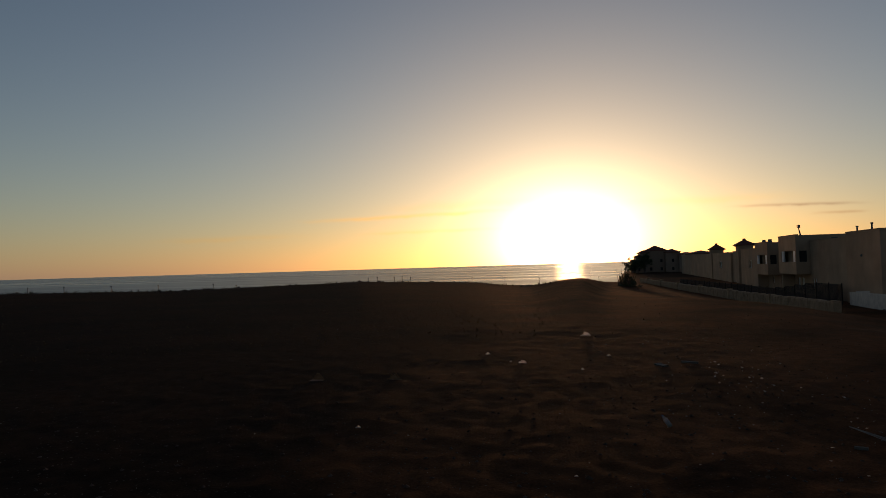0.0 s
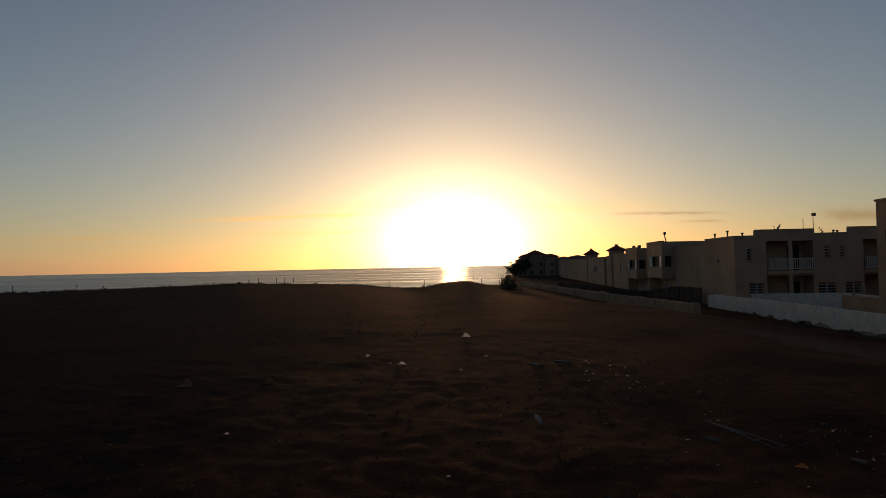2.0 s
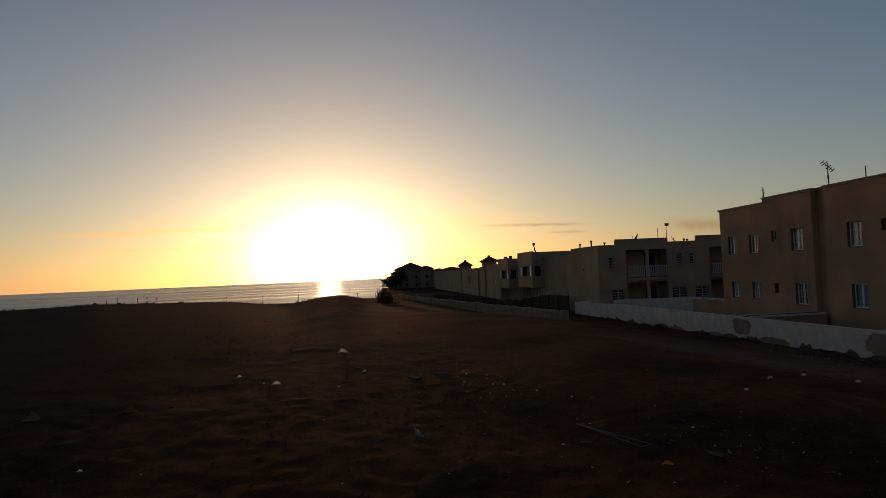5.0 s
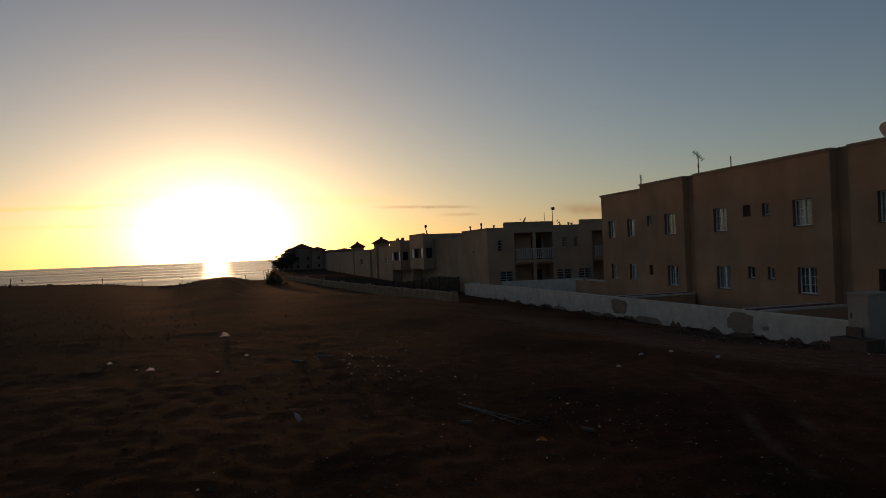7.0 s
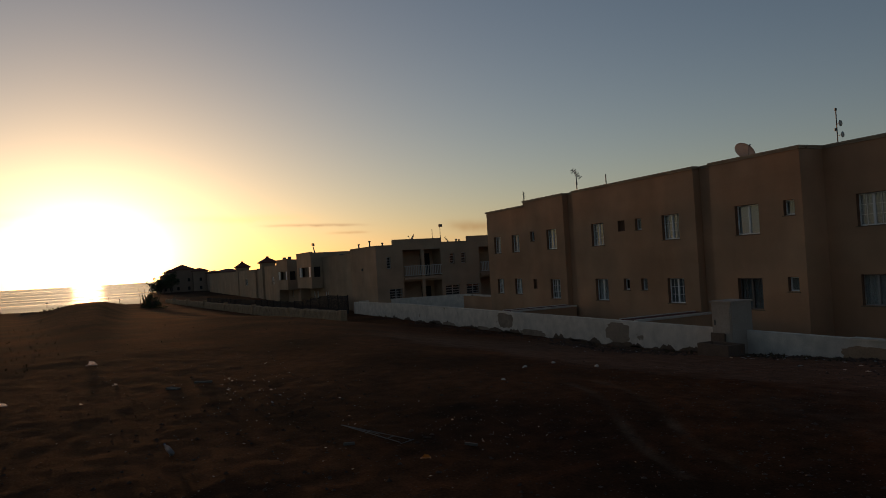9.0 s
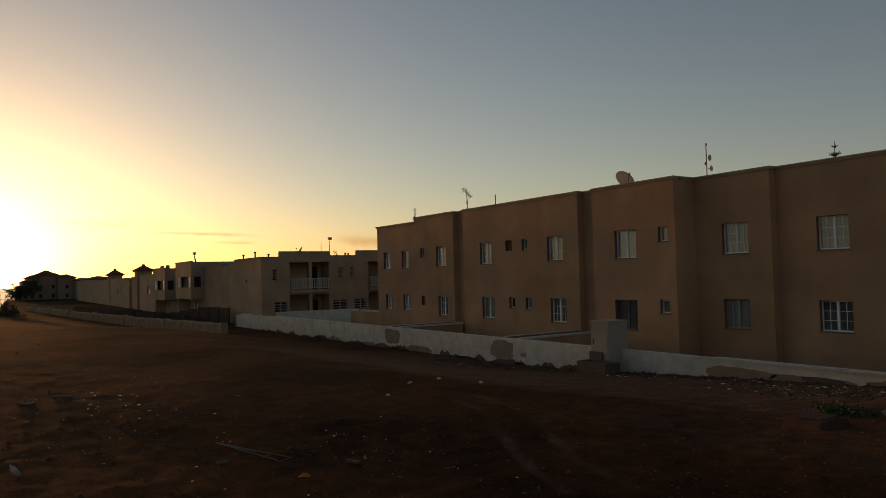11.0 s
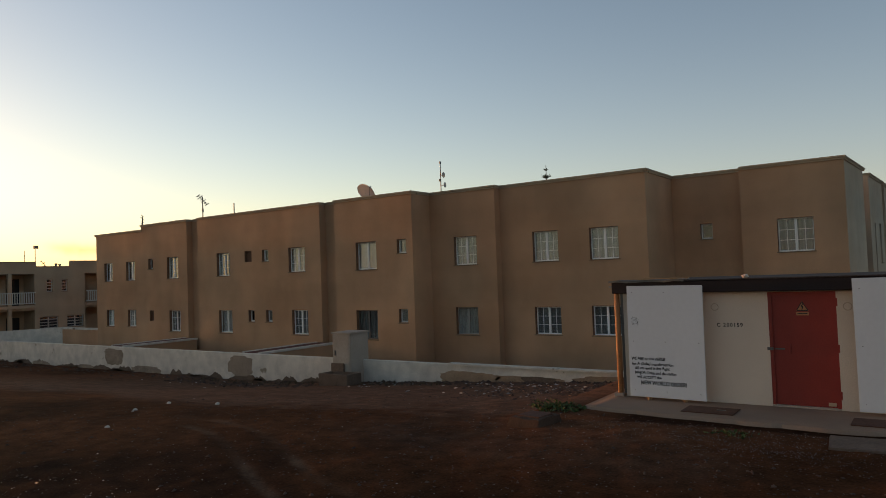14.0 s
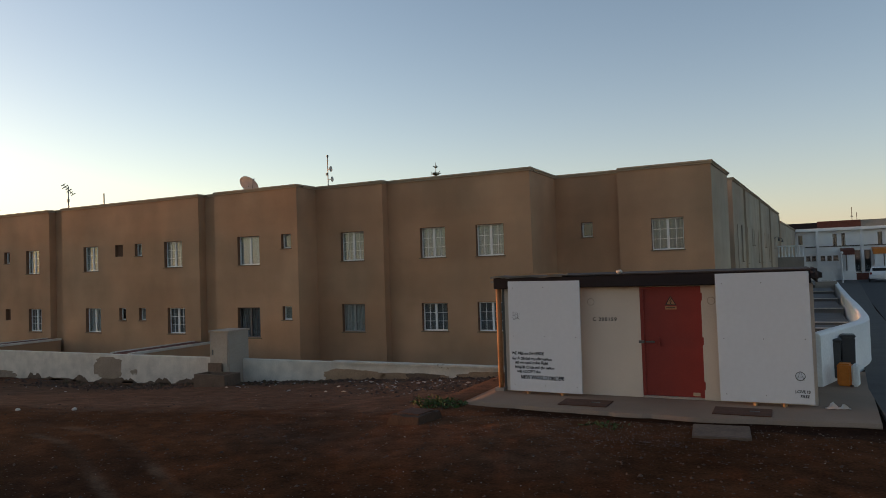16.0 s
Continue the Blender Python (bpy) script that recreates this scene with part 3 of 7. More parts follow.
def track_at(x, y):
    """How near a place is to the middle of a wheel track, 0 to 1."""
    if not (-14 < x < -5.5 and 5 < y < 10):
        return 0.0
    best = 9.0
    for line in TRACKS:
        for (ax, ay), (bx, by) in zip(line, line[1:]):
            u = max(0.0, min(1.0, ((x - ax) * (bx - ax) + (y - ay) * (by - ay)) / ((bx - ax) ** 2 + (by - ay) ** 2)))
            best = min(best, math.hypot(x - ax - u * (bx - ax), y - ay - u * (by - ay)))
    return smooth01(1.3 - best / 0.10)


def soil_and_shade_at(x, y):
    """Shares of pale dusty earth, darkness (dark patches and painted shade) and wheel track at a place."""
    n1, n2 = noise.noise((x * 0.35, y * 0.35, 11)), noise.noise((x * 1.3, y * 1.3, 5))
    edge = lerp(x, [(-40, 7.0), (-15.7, 9.8), (-14, 10.5), (-12.1, 11.2), (-9.8, 11.3), (-8.9, 11.2), (-6.5, 11.6), (-6.0, 30.0)])
    pale = smooth01((y - edge + 1.5 * n1 + 0.7 * n2) / 1.8) * smooth01((x + 34) / 10) * (0.92 + 0.5 * n2)
    # the south field's near-black gloom, put into the soil colour
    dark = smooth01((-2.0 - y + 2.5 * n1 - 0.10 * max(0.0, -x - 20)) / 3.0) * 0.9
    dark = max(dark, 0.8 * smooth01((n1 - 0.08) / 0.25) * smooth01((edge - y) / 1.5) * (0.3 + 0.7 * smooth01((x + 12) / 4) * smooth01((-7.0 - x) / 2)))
    # shade over the near corner, painted in as a dark area
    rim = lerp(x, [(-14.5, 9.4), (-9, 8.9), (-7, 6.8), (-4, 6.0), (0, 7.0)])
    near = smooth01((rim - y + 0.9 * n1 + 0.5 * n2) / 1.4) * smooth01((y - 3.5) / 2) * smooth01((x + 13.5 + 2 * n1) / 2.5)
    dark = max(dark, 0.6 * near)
    # mid-toned earth before the hut, and the kerb's shadow painted as a dark strip
    pale = max(pale, 0.30 * smooth01((y - 8.2 + n1) / 1.5) * smooth01((x + 11) / 2) * smooth01((-2.0 - x + 2 * n1) / 2.5) * (0.8 + 0.6 * n2))
    strip = smooth01((y - 11.7 + 0.5 * n2) / 0.5) * smooth01((x + 6.0) / 0.8)
    pale, dark = pale * (1 - strip), max(dark, 0.8 * strip)
    patches = smooth01((noise.noise((x * 0.8, y * 0.8, 21)) + 0.1) / 0.5)
    return max(0.0, min(1.0, pale)), max(0.0, min(1.0, dark)), track_at(x, y) * (0.25 + 0.75 * patches)


def make_ground():
    bm = bmesh.new()
    rs, r = [0.0], 0.6
    while r < 4950:
        rs.append(r)
        r *= 1.017 if r < 30 else 1.028 if r < 200 else 1.25
    rs.append(4950)
    azs = [a * 0.5 for a in range(180, 480)] + [240 + a * 5 for a in range(0, 42)]
    rings = []
    for r in rs[1:]:
        rings.append([bm.verts.new((r * math.cos(radians(a)), r * math.sin(radians(a)), rough_z(r * math.cos(radians(a)), r * math.sin(radians(a))))) for a in azs])
    c = bm.verts.new((0, 0, rough_z(0, 0)))
    n = len(azs)
    for i in range(n):
        bm.faces.new([c, rings[0][i], rings[0][(i + 1) % n]])
    for a, b in zip(rings, rings[1:]):
        for i in range(n):
            bm.faces.new([a[i], b[i], b[(i + 1) % n], a[(i + 1) % n]])
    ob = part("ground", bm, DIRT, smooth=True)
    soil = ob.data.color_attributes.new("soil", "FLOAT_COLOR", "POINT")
    # ground past 160 m takes the same painted darkness
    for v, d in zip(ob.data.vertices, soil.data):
        d.color = (*soil_and_shade_at(v.co.x, v.co.y), 1.0) if v.co.xy.length < 160 else (0.0, 0.8, 0.0, 1.0)
    tagged(ob, "bare reddish-brown dirt field sloping down to the boundary walls", "ground", kind="structure")


make_ground()


def make_sea():
    m = bpy.data.materials.new("sea_water")
    m.use_nodes = True
    nt = m.node_tree
    N, L = nt.nodes.new, nt.links.new
    bs = nt.nodes["Principled BSDF"]
    bs.inputs["Specular IOR Level"].default_value = 0.17
    tc, bp = N("ShaderNodeTexCoord"), N("ShaderNodeBump")

    def streaks(sx, sy, detail):
        mp, n = N("ShaderNodeMapping"), N("ShaderNodeTexNoise")
        mp.inputs["Scale"].default_value = (sx, sy, 1)
        n.inputs["Scale"].default_value, n.inputs["Detail"].default_value = 1.0, detail
        L(tc.outputs["Object"], mp.inputs["Vector"])
        L(mp.outputs[0], n.inputs["Vector"])
        return n.outputs["Fac"]

    wave, bands = streaks(0.02, 0.004, 6), streaks(0.009, 0.0012, 5)
    bp.inputs["Strength"].default_value, bp.inputs["Distance"].default_value = 0.6, 3.0
    L(wave, bp.inputs["Height"])
    L(bp.outputs[0], bs.inputs["Normal"])
    # wind lanes: smooth and ruffled water in long bands
    rr, cr = N("ShaderNodeMapRange"), N("ShaderNodeMix")
    rr.inputs["From Min"].default_value, rr.inputs["From Max"].default_value = 0.38, 0.64
    rr.inputs["To Min"].default_value, rr.inputs["To Max"].default_value = 0.36, 0.24
    L(bands, rr.inputs["Value"])
    L(rr.outputs["Result"], bs.inputs["Roughness"])
    fr = N("ShaderNodeMapRange")
    fr.inputs["From Min"].default_value, fr.inputs["From Max"].default_value = 0.40, 0.66
    L(bands, fr.inputs["Value"])
    cr.data_type = "RGBA"
    cr.inputs[6].default_value, cr.inputs[7].default_value = (0.085, 0.066, 0.075, 1), (0.20, 0.155, 0.15, 1)
    L(fr.outputs["Result"], cr.inputs[0])
    L(cr.outputs[2], bs.inputs["Base Color"])
    bm = bmesh.new()
    vs = [bm.verts.new(c) for c in ((-4900, -4900, SEA_Z), (-110, -4900, SEA_Z), (-110, 4900, SEA_Z), (-4900, 4900, SEA_Z))]
    bm.faces.new(vs)
    tagged(part("water", bm, m), "calm grey sea glinting below the setting sun", "sea", kind="structure")


make_sea()


# ---- the long two-storey building ----
def slab_in(bm, place, a, b, d0, d1, c, d):
    """A box given in wall coordinates (along, depth, height)."""
    vs = [bm.verts.new(place(*k)) for k in ((a, d0, c), (b, d0, c), (b, d1, c), (a, d1, c), (a, d0, d), (b, d0, d), (b, d1, d), (a, d1, d))]
    for f in ((0, 3, 2, 1), (4, 5, 6, 7), (0, 1, 5, 4), (1, 2, 6, 5), (2, 3, 7, 6), (3, 0, 4, 7)):
        bm.faces.new([vs[i] for i in f])


def window(parent, u0, u1, z0, z1, place, style="grid", back="curtain", frame_mat=None, set_in=0.10, lined=False):
    """A window unit set into its opening. place maps (along, depth, height) to space."""
    w = new("window", None)
    w.parent = parent
    fm = frame_mat or PVC
    t = 0.05 if u1 - u0 > 0.6 else 0.06
    leaves = 2 if u1 - u0 > 0.75 else 1
    um = (u0 + u1) / 2
    d0, d1 = set_in, set_in + 0.06
    if lined:  # lining round the opening, its dark brown standing for the recess shade
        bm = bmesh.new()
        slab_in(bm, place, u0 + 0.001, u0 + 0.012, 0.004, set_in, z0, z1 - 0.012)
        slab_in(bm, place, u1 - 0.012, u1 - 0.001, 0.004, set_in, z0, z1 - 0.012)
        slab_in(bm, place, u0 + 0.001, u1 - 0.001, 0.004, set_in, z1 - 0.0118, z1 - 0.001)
        part("reveal", bm, REVEAL, w, "lining coloured as the reveal's shade")
    if back == "board":
        bm = bmesh.new()
        slab_in(bm, place, u0 + 0.013, u1 - 0.013, set_in, set_in + 0.03, z0 + 0.002, z1 - 0.013)
        part("shutter", bm, BROWNBOARD, w, "closed brown shutter board")
        return w
    bm = bmesh.new()
    slab_in(bm, place, u0, u1, d0, d1, z0, z0 + t)
    slab_in(bm, place, u0, u1, d0, d1, z1 - t, z1)
    slab_in(bm, place, u0, u0 + t, d0, d1, z0 + t, z1 - t)
    slab_in(bm, place, u1 - t, u1, d0, d1, z0 + t, z1 - t)
    spans = [(u0 + t, u1 - t)]
    if leaves == 2:
        slab_in(bm, place, um - 0.042, um + 0.042, d0 - 0.01, d1, z0 + t, z1 - t)
        spans = [(u0 + t, um - 0.042), (um + 0.042, u1 - t)]
    part("frame", bm, fm, w, "white window frame" if fm is PVC else "dull window frame" if fm is DIMFRAME else "dark window frame")
    for a, b in spans:
        bm = bmesh.new()
        slab_in(bm, place, a, b, d0 + 0.028, d0 + 0.034, z0 + t, z1 - t)
        part("pane", bm, GLASS, w)
        if style == "grid" and leaves == 2:
            bm = bmesh.new()
            g, h = 0.009, z1 - z0 - 2 * t
            slab_in(bm, place, (a + b) / 2 - g, (a + b) / 2 + g, d0 + 0.008, d0 + 0.027, z0 + t, z1 - t)
            for k in (1, 2):
                zz = z0 + t + h * k / 3
                slab_in(bm, place, a, (a + b) / 2 - g, d0 + 0.008, d0 + 0.027, zz - g, zz + g)
                slab_in(bm, place, (a + b) / 2 + g, b, d0 + 0.008, d0 + 0.027, zz - g, zz + g)
            part("glazing_bar", bm, fm, w)
    bm = bmesh.new()
    slab_in(bm, place, u0 - 0.04, u1 + 0.04, -0.04, set_in, z0 - 0.04, z0 - 0.003)
    part("sill", bm, SILL, w)

    def hanging(a, b, c, d, name, mat, label, amp, turns):
        bm = bmesh.new()
        n, dd = 28, set_in + 0.13
        cols = []
        for i in range(n + 1):
            p = dd + amp * math.sin(i * turns + u0 * 3)
            cols.append((bm.verts.new(place(a + (b - a) * i / n, p, c)), bm.verts.new(place(a + (b - a) * i / n, p, d))))
        for p, q in zip(cols, cols[1:]):
            bm.faces.new([p[0], q[0], q[1], p[1]])
        part(name, bm, mat, w, label)

    if back == "curtain":
        hanging(u0, u1, z0, z1, "curtain", CURTAIN, "drawn net curtain", 0.03, 1.7)
    elif back == "dim":
        hanging(u0, u1, z0, z1, "curtain", DIMCURTAIN, "drawn grey curtain", 0.02, 1.7)
    elif back == "shutter":
        hanging(u0, u1, z0, z1, "shutter", BLIND, "lowered pale blind", 0.0, 1.0)
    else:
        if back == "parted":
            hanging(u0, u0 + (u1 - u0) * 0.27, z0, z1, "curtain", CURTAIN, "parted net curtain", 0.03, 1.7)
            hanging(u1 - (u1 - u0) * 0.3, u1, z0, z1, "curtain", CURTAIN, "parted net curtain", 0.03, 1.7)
        # near-black sheet: the darkness of the room is put into its colour
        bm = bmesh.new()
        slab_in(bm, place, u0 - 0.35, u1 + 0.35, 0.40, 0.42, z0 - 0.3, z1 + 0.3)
        part("interior", bm, ROOMSHADE, w, "dark sheet standing in for the unlit room")
    return w


def facing_south(y):
    return lambda u, d, z: (u, y + d, z)


def facing_east(x):
    return lambda u, d, z: (x - d, u, z)


def wall_part(parent, place, u0, u1, z0, z1, wins, mat, thick=0.25, name="wall"):
    bm = bmesh.new()
    holed_wall(bm, u0, u1, z0, z1, thick, [w[:4] for w in wins], place)
    return part(name, bm, mat, parent)


def coping_run(parent, dims, mat):
    """A two-step moulded coping."""
    x0, x1, y0, y1, z0, z1 = dims
    k, m = min(0.05, (z1 - z0) * 0.4), 0.045
    bm = bmesh.new()
    box(bm, x0, x1, y0, y1, z0 + k, z1)
    bmesh.ops.bevel(bm, geom=bm.edges[:], offset=0.022, segments=2, affect="EDGES")
    box(bm, x0 + m, x1 - m, y0 + m, y1 - m, z0, z0 + k + 0.01)
    return part("coping", bm, mat, parent)


C, D, S, G, P, B = "curtain", "interior", "shutter", "dim", "parted", "board"


def make_main():
    b = new("apartment_building")
    tagged(b, "long two-storey ochre stucco apartment block with stepped facade", "building")
    Z0, Z1 = -1.7, 6.08
    blocks = [  # along from, to, facade line, wall top, windows (from, to, sill, head, what is behind)
        (-43.85, -38.85, 23.45, 5.82, [(-42.95, -42.0, 3.0, 4.12, S), (-40.5, -39.55, 3.0, 4.12, S), (-42.75, -41.9, 0.25, 1.25, C), (-40.4, -39.5, 0.25, 1.25, C)]),
        (-38.85, -34.4, 23.45, Z1, [(-38.15, -37.68, 3.6, 4.2, D), (-38.1, -37.66, 0.6, 1.2, B), (-36.3, -35.22, 3.0, 4.2, C), (-36.15, -35.1, 0.03, 1.2, G)]),
        (-33.4, -24.1, 23.45, Z1, [(-31.8, -30.72, 3.0, 4.2, C), (-31.7, -30.6, 0.03, 1.2, S), (-29.52, -28.97, 3.64, 4.2, B), (-28.18, -27.7, 3.62, 4.2, C), (-29.32, -28.85, 0.62, 1.2, D), (-27.98, -27.52, 0.62, 1.2, C), (-26.26, -25.12, 3.03, 4.2, C), (-26.12, -25.02, 0.03, 1.2, G)]),
        (-23.2, -18.7, 23.5, Z1, [(-21.92, -20.7, 2.98, 4.2, S), (-22.0, -20.75, -0.1, 1.18, G), (-19.55, -19.03, 3.6, 4.2, C), (-19.56, -19.06, 0.65, 1.22, C)]),
        (-18.7, -15.4, 24.8, Z1, [(-17.48, -16.33, 3.0, 4.2, C), (-17.5, -16.38, 0.07, 1.22, C)]),
        (-15.4, -9.25, 25.2, Z1, [(-13.93, -12.8, 3.0, 4.2, C), (-13.95, -12.8, 0.1, 1.2, G), (-11.5, -10.34, 2.98, 4.19, C), (-11.52, -10.36, 0.1, 1.23, G)]),
        (-9.25, -6.6, 28.3, Z1, [(-8.21, -7.74, 3.62, 4.22, D)]),
        (-6.6, -3.2, 27.85, Z1, [(-5.40, -4.21, 2.98, 4.19, G), (-5.46, -4.23, 0.05, 1.2, C)]),
    ]
    BACK = 32.0
    for i, (u0, u1, y, top, wins) in enumerate(blocks):
        wall_part(b, facing_south(y), u0, u1, Z0, top, wins, STUCCO)
        last = i == len(blocks) - 1
        if last:  # the end wall stands a little askew
            turn = pose(u1, y + 0.25, 0, 0, 0, -3.3)
            # paler than the facade: the east sky's light is put into its colour
            part_box("side_wall", (-0.25, 0.0, 0.0, BACK - y, Z0, top), STUCCO_PALE, b).matrix_basis = turn
            coping_run(b, (-0.25, 0.10, 0.08, BACK - y + 0.1, top + 0.001, top + 0.13), COPING).matrix_basis = turn
        else:
            part_box("side_wall", (u1 - 0.25, u1, y + 0.25, BACK, Z0, top), STUCCO, b)
        if last:
            part_box("side_wall", (u0, u0 + 0.25, y + 0.25, 28.55, Z0, top), STUCCO, b)
        if i == 0:
            part_box("side_wall", (u0, u0 + 0.25, y + 0.25, BACK, Z0, top), STUCCO, b)
        part_box("back_wall", (u0 + (0.25 if i == 0 else 0), u1 - 0.25, BACK - 0.25, BACK, Z0, top), STUCCO, b)
        part_box("roof", (u0 + (0.25 if i == 0 else 0), u1 - 0.25, y + 0.25, BACK - 0.25, top - 0.5, top - 0.3), ROOFING, b)
        o = 0.10
        coping_run(b, (u0 - (o if i == 0 else 0), u1 + o, y - o, y + 0.32, top, top + 0.13), COPING)
        if not last:
            coping_run(b, (u1 - 0.25, u1 + o, y + 0.33, BACK, top, top + 0.13), COPING)
        for w in wins:
            fm = DARKFRAME if w[0] == -22.0 else DIMFRAME if w[0] == -17.5 else PVC
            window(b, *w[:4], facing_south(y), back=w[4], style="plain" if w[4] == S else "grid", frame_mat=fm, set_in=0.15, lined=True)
    for u0, u1, y in ((-34.4, -33.4, 23.8), (-24.1, -23.2, 23.85)):
        part_box("wall", (u0, u1, y, y + 0.25, Z0, Z1), STUCCO, b)
        coping_run(b, (u0 + 0.11, u1, y - 0.1, y + 0.3, Z1, Z1 + 0.13), COPING)
        part_box("side_wall", (u1, u1 + 0.25, 23.71, 32.0, Z0, Z1), STUCCO, b)
    # black wall spout and a rainwater outlet
    bm = bmesh.new()
    cylinder(bm, (-44.05, 23.9, 5.3), (-43.86, 23.9, 5.3), 0.06)
    part("spout", bm, METAL, b)


make_main()


def dish(name, at, r, aim, mast, label):
    """A satellite dish on a short mast; aim is the direction it looks."""
    e = new(name)
    e.location = at
    tagged(e, label, "satellite dish")
    aim = Vector(aim).normalized()
    m = aim.to_track_quat("Z", "Y").to_matrix().to_4x4()
    bm = bmesh.new()
    rings, n = 6, 24
    prev = None
    for k in range(rings + 1):
        rr = r * k / rings
        ring = [bm.verts.new((rr * math.cos(2 * math.pi * i / n), rr * math.sin(2 * math.pi * i / n), 0.22 * r * (k / rings) ** 2)) for i in range(n)] if k else [bm.verts.new((0, 0, 0))]
        if prev is not None:
            for i in range(n):
                if len(prev) == 1:
                    bm.faces.new([prev[0], ring[i], ring[(i + 1) % n]])
                else:
                    bm.faces.new([prev[i], ring[i], ring[(i + 1) % n], prev[(i + 1) % n]])
        prev = ring
    ret = bmesh.ops.solidify(bm, geom=bm.faces[:], thickness=0.015)
    bmesh.ops.transform(bm, matrix=Matrix.Translation((0, 0, mast)) @ m, verts=bm.verts)
    part("reflector", bm, DISH, e, smooth=True)
    bm = bmesh.new()
    cylinder(bm, (0, 0, 0), (0, 0, mast), 0.025)
    part("mast", bm, METAL, e)
    bm = bmesh.new()
    tip = Vector((0, 0, mast)) + aim * r * 0.95
    cylinder(bm, Vector((0, 0, mast)) + m.to_3x3() @ Vector((0, -r * 0.95, 0.2 * r)), tip, 0.012, n=6)
    cylinder(bm, tip, tip + aim * 0.1, 0.03, n=8)
    part("feed_arm", bm, METAL, e)
    return e


def yagi(at, height, boom, n, turn, label, loops=0):
    """A television aerial: mast, boom and cross rods."""
    e = new("tv_aerial")
    e.location = at
    tagged(e, label, "aerial")
    bm = bmesh.new()
    cylinder(bm, (0, 0, 0), (0, 0, height), 0.03, n=6)
    part("mast", bm, METAL, e)
    c, s = math.cos(turn), math.sin(turn)
    bm = bmesh.new()
    z = height - 0.18
    cylinder(bm, (-boom / 2 * c, -boom / 2 * s, z + 0.26), (boom / 2 * c, boom / 2 * s, z - 0.26), 0.018, n=6)
    for i in range(n):
        f = -0.5 + i / (n - 1)
        l = 0.16 + 0.10 * (1 - i / n)
        p = Vector((boom * f * c, boom * f * s, z - 0.52 * f))
        d = Vector((c * 0.55 - s * 0.5, s * 0.55 + c * 0.5, 0.55)).normalized() * l * (0.45 + 0.3 * (i % 2))
        cylinder(bm, p - d, p + d, 0.022, n=6)
    part("antenna", bm, METAL, e)
    bm = bmesh.new()
    cylinder(bm, (-0.2, 0.08, height * 0.36), (0.2, -0.08, height * 0.38), 0.016, n=6)
    part("cross_rod", bm, METAL, e)
    bm = bmesh.new()
    cylinder(bm, (0, 0, height * 0.52), (0, 0, height * 0.62), 0.055, n=8)
    part("junction_box", bm, METAL, e)
    return e


dish("satellite_dish", (-22.05, 24.4, 5.78), 0.46, (0.85, -0.2, 0.5), 0.72, "large weathered satellite dish on the flat roof")
yagi((-40.38, 24.5, 5.7), 1.15, 0.2, 4, 2.6, "small grid television aerial on the roof")
yagi((-34.35, 24.5, 5.78), 1.75, 0.5, 6, 0.5, "tall many-rod television aerial on the roof")


def mast_with_dishes():
    e = new("antenna_mast")
    e.location = (-18.89, 26.0, 5.78)
    tagged(e, "thin roof mast with two small round dishes", "antenna mast")
    bm = bmesh.new()
    cylinder(bm, (0, 0, 0), (0, 0, 1.95), 0.022, n=8)
    part("pole", bm, METAL, e)
    for z, r in ((1.34, 0.13), (0.88, 0.12)):
        bm = bmesh.new()
        bmesh.ops.create_uvsphere(bm, u_segments=16, v_segments=8, radius=r)
        bmesh.ops.scale(bm, vec=(0.35, 0.8, 1.0), verts=bm.verts)
        bmesh.ops.translate(bm, vec=(0.2 + 0.06 * (z < 1), -0.05, z), verts=bm.verts)
        cylinder(bm, (0, 0, z), (0.2, -0.04, z), 0.015, n=6)
        part("dish", bm, DISH, e, smooth=True)
    bm = bmesh.new()
    cylinder(bm, (0, 0, 1.88), (0, 0, 1.98), 0.045, n=8)
    cylinder(bm, (-0.05, 0, 1.08), (-0.05, 0, 1.18), 0.05, n=8)
    part("clamp", bm, METAL, e)


mast_with_dishes()
for x, h in ((-31.6, 0.95), (-38.3, 0.45), (-36.6, 0.45)):
    bm = bmesh.new()
    if h > 0.5:
        cylinder(bm, (x, 24.5, 5.7), (x, 24.5, 5.78 + h + 0.2), 0.03, n=8)
        tagged(part("vent_pipe", bm, METAL), "thin dark vent pipe standing on the roof", "pipe")
    else:
        for k in range(8):
            a0, a1 = math.pi * k / 8, math.pi * (k + 1) / 8
            cylinder(bm, (x + 0.32 * math.cos(a0), 24.3, 6.13 + 0.2 * math.sin(a0)), (x + 0.32 * math.cos(a1), 24.3, 6.13 + 0.2 * math.sin(a1)), 0.05, n=8)
        cylinder(bm, (x + 0.32, 24.3, 5.75), (x + 0.32, 24.3, 6.13), 0.05, n=8)
        cylinder(bm, (x - 0.32, 24.3, 5.75), (x - 0.32, 24.3, 6.13), 0.05, n=8)
        tagged(part("roof_pipe", bm, COPING), "bent pale pipe on the roof behind the parapet", "pipe")


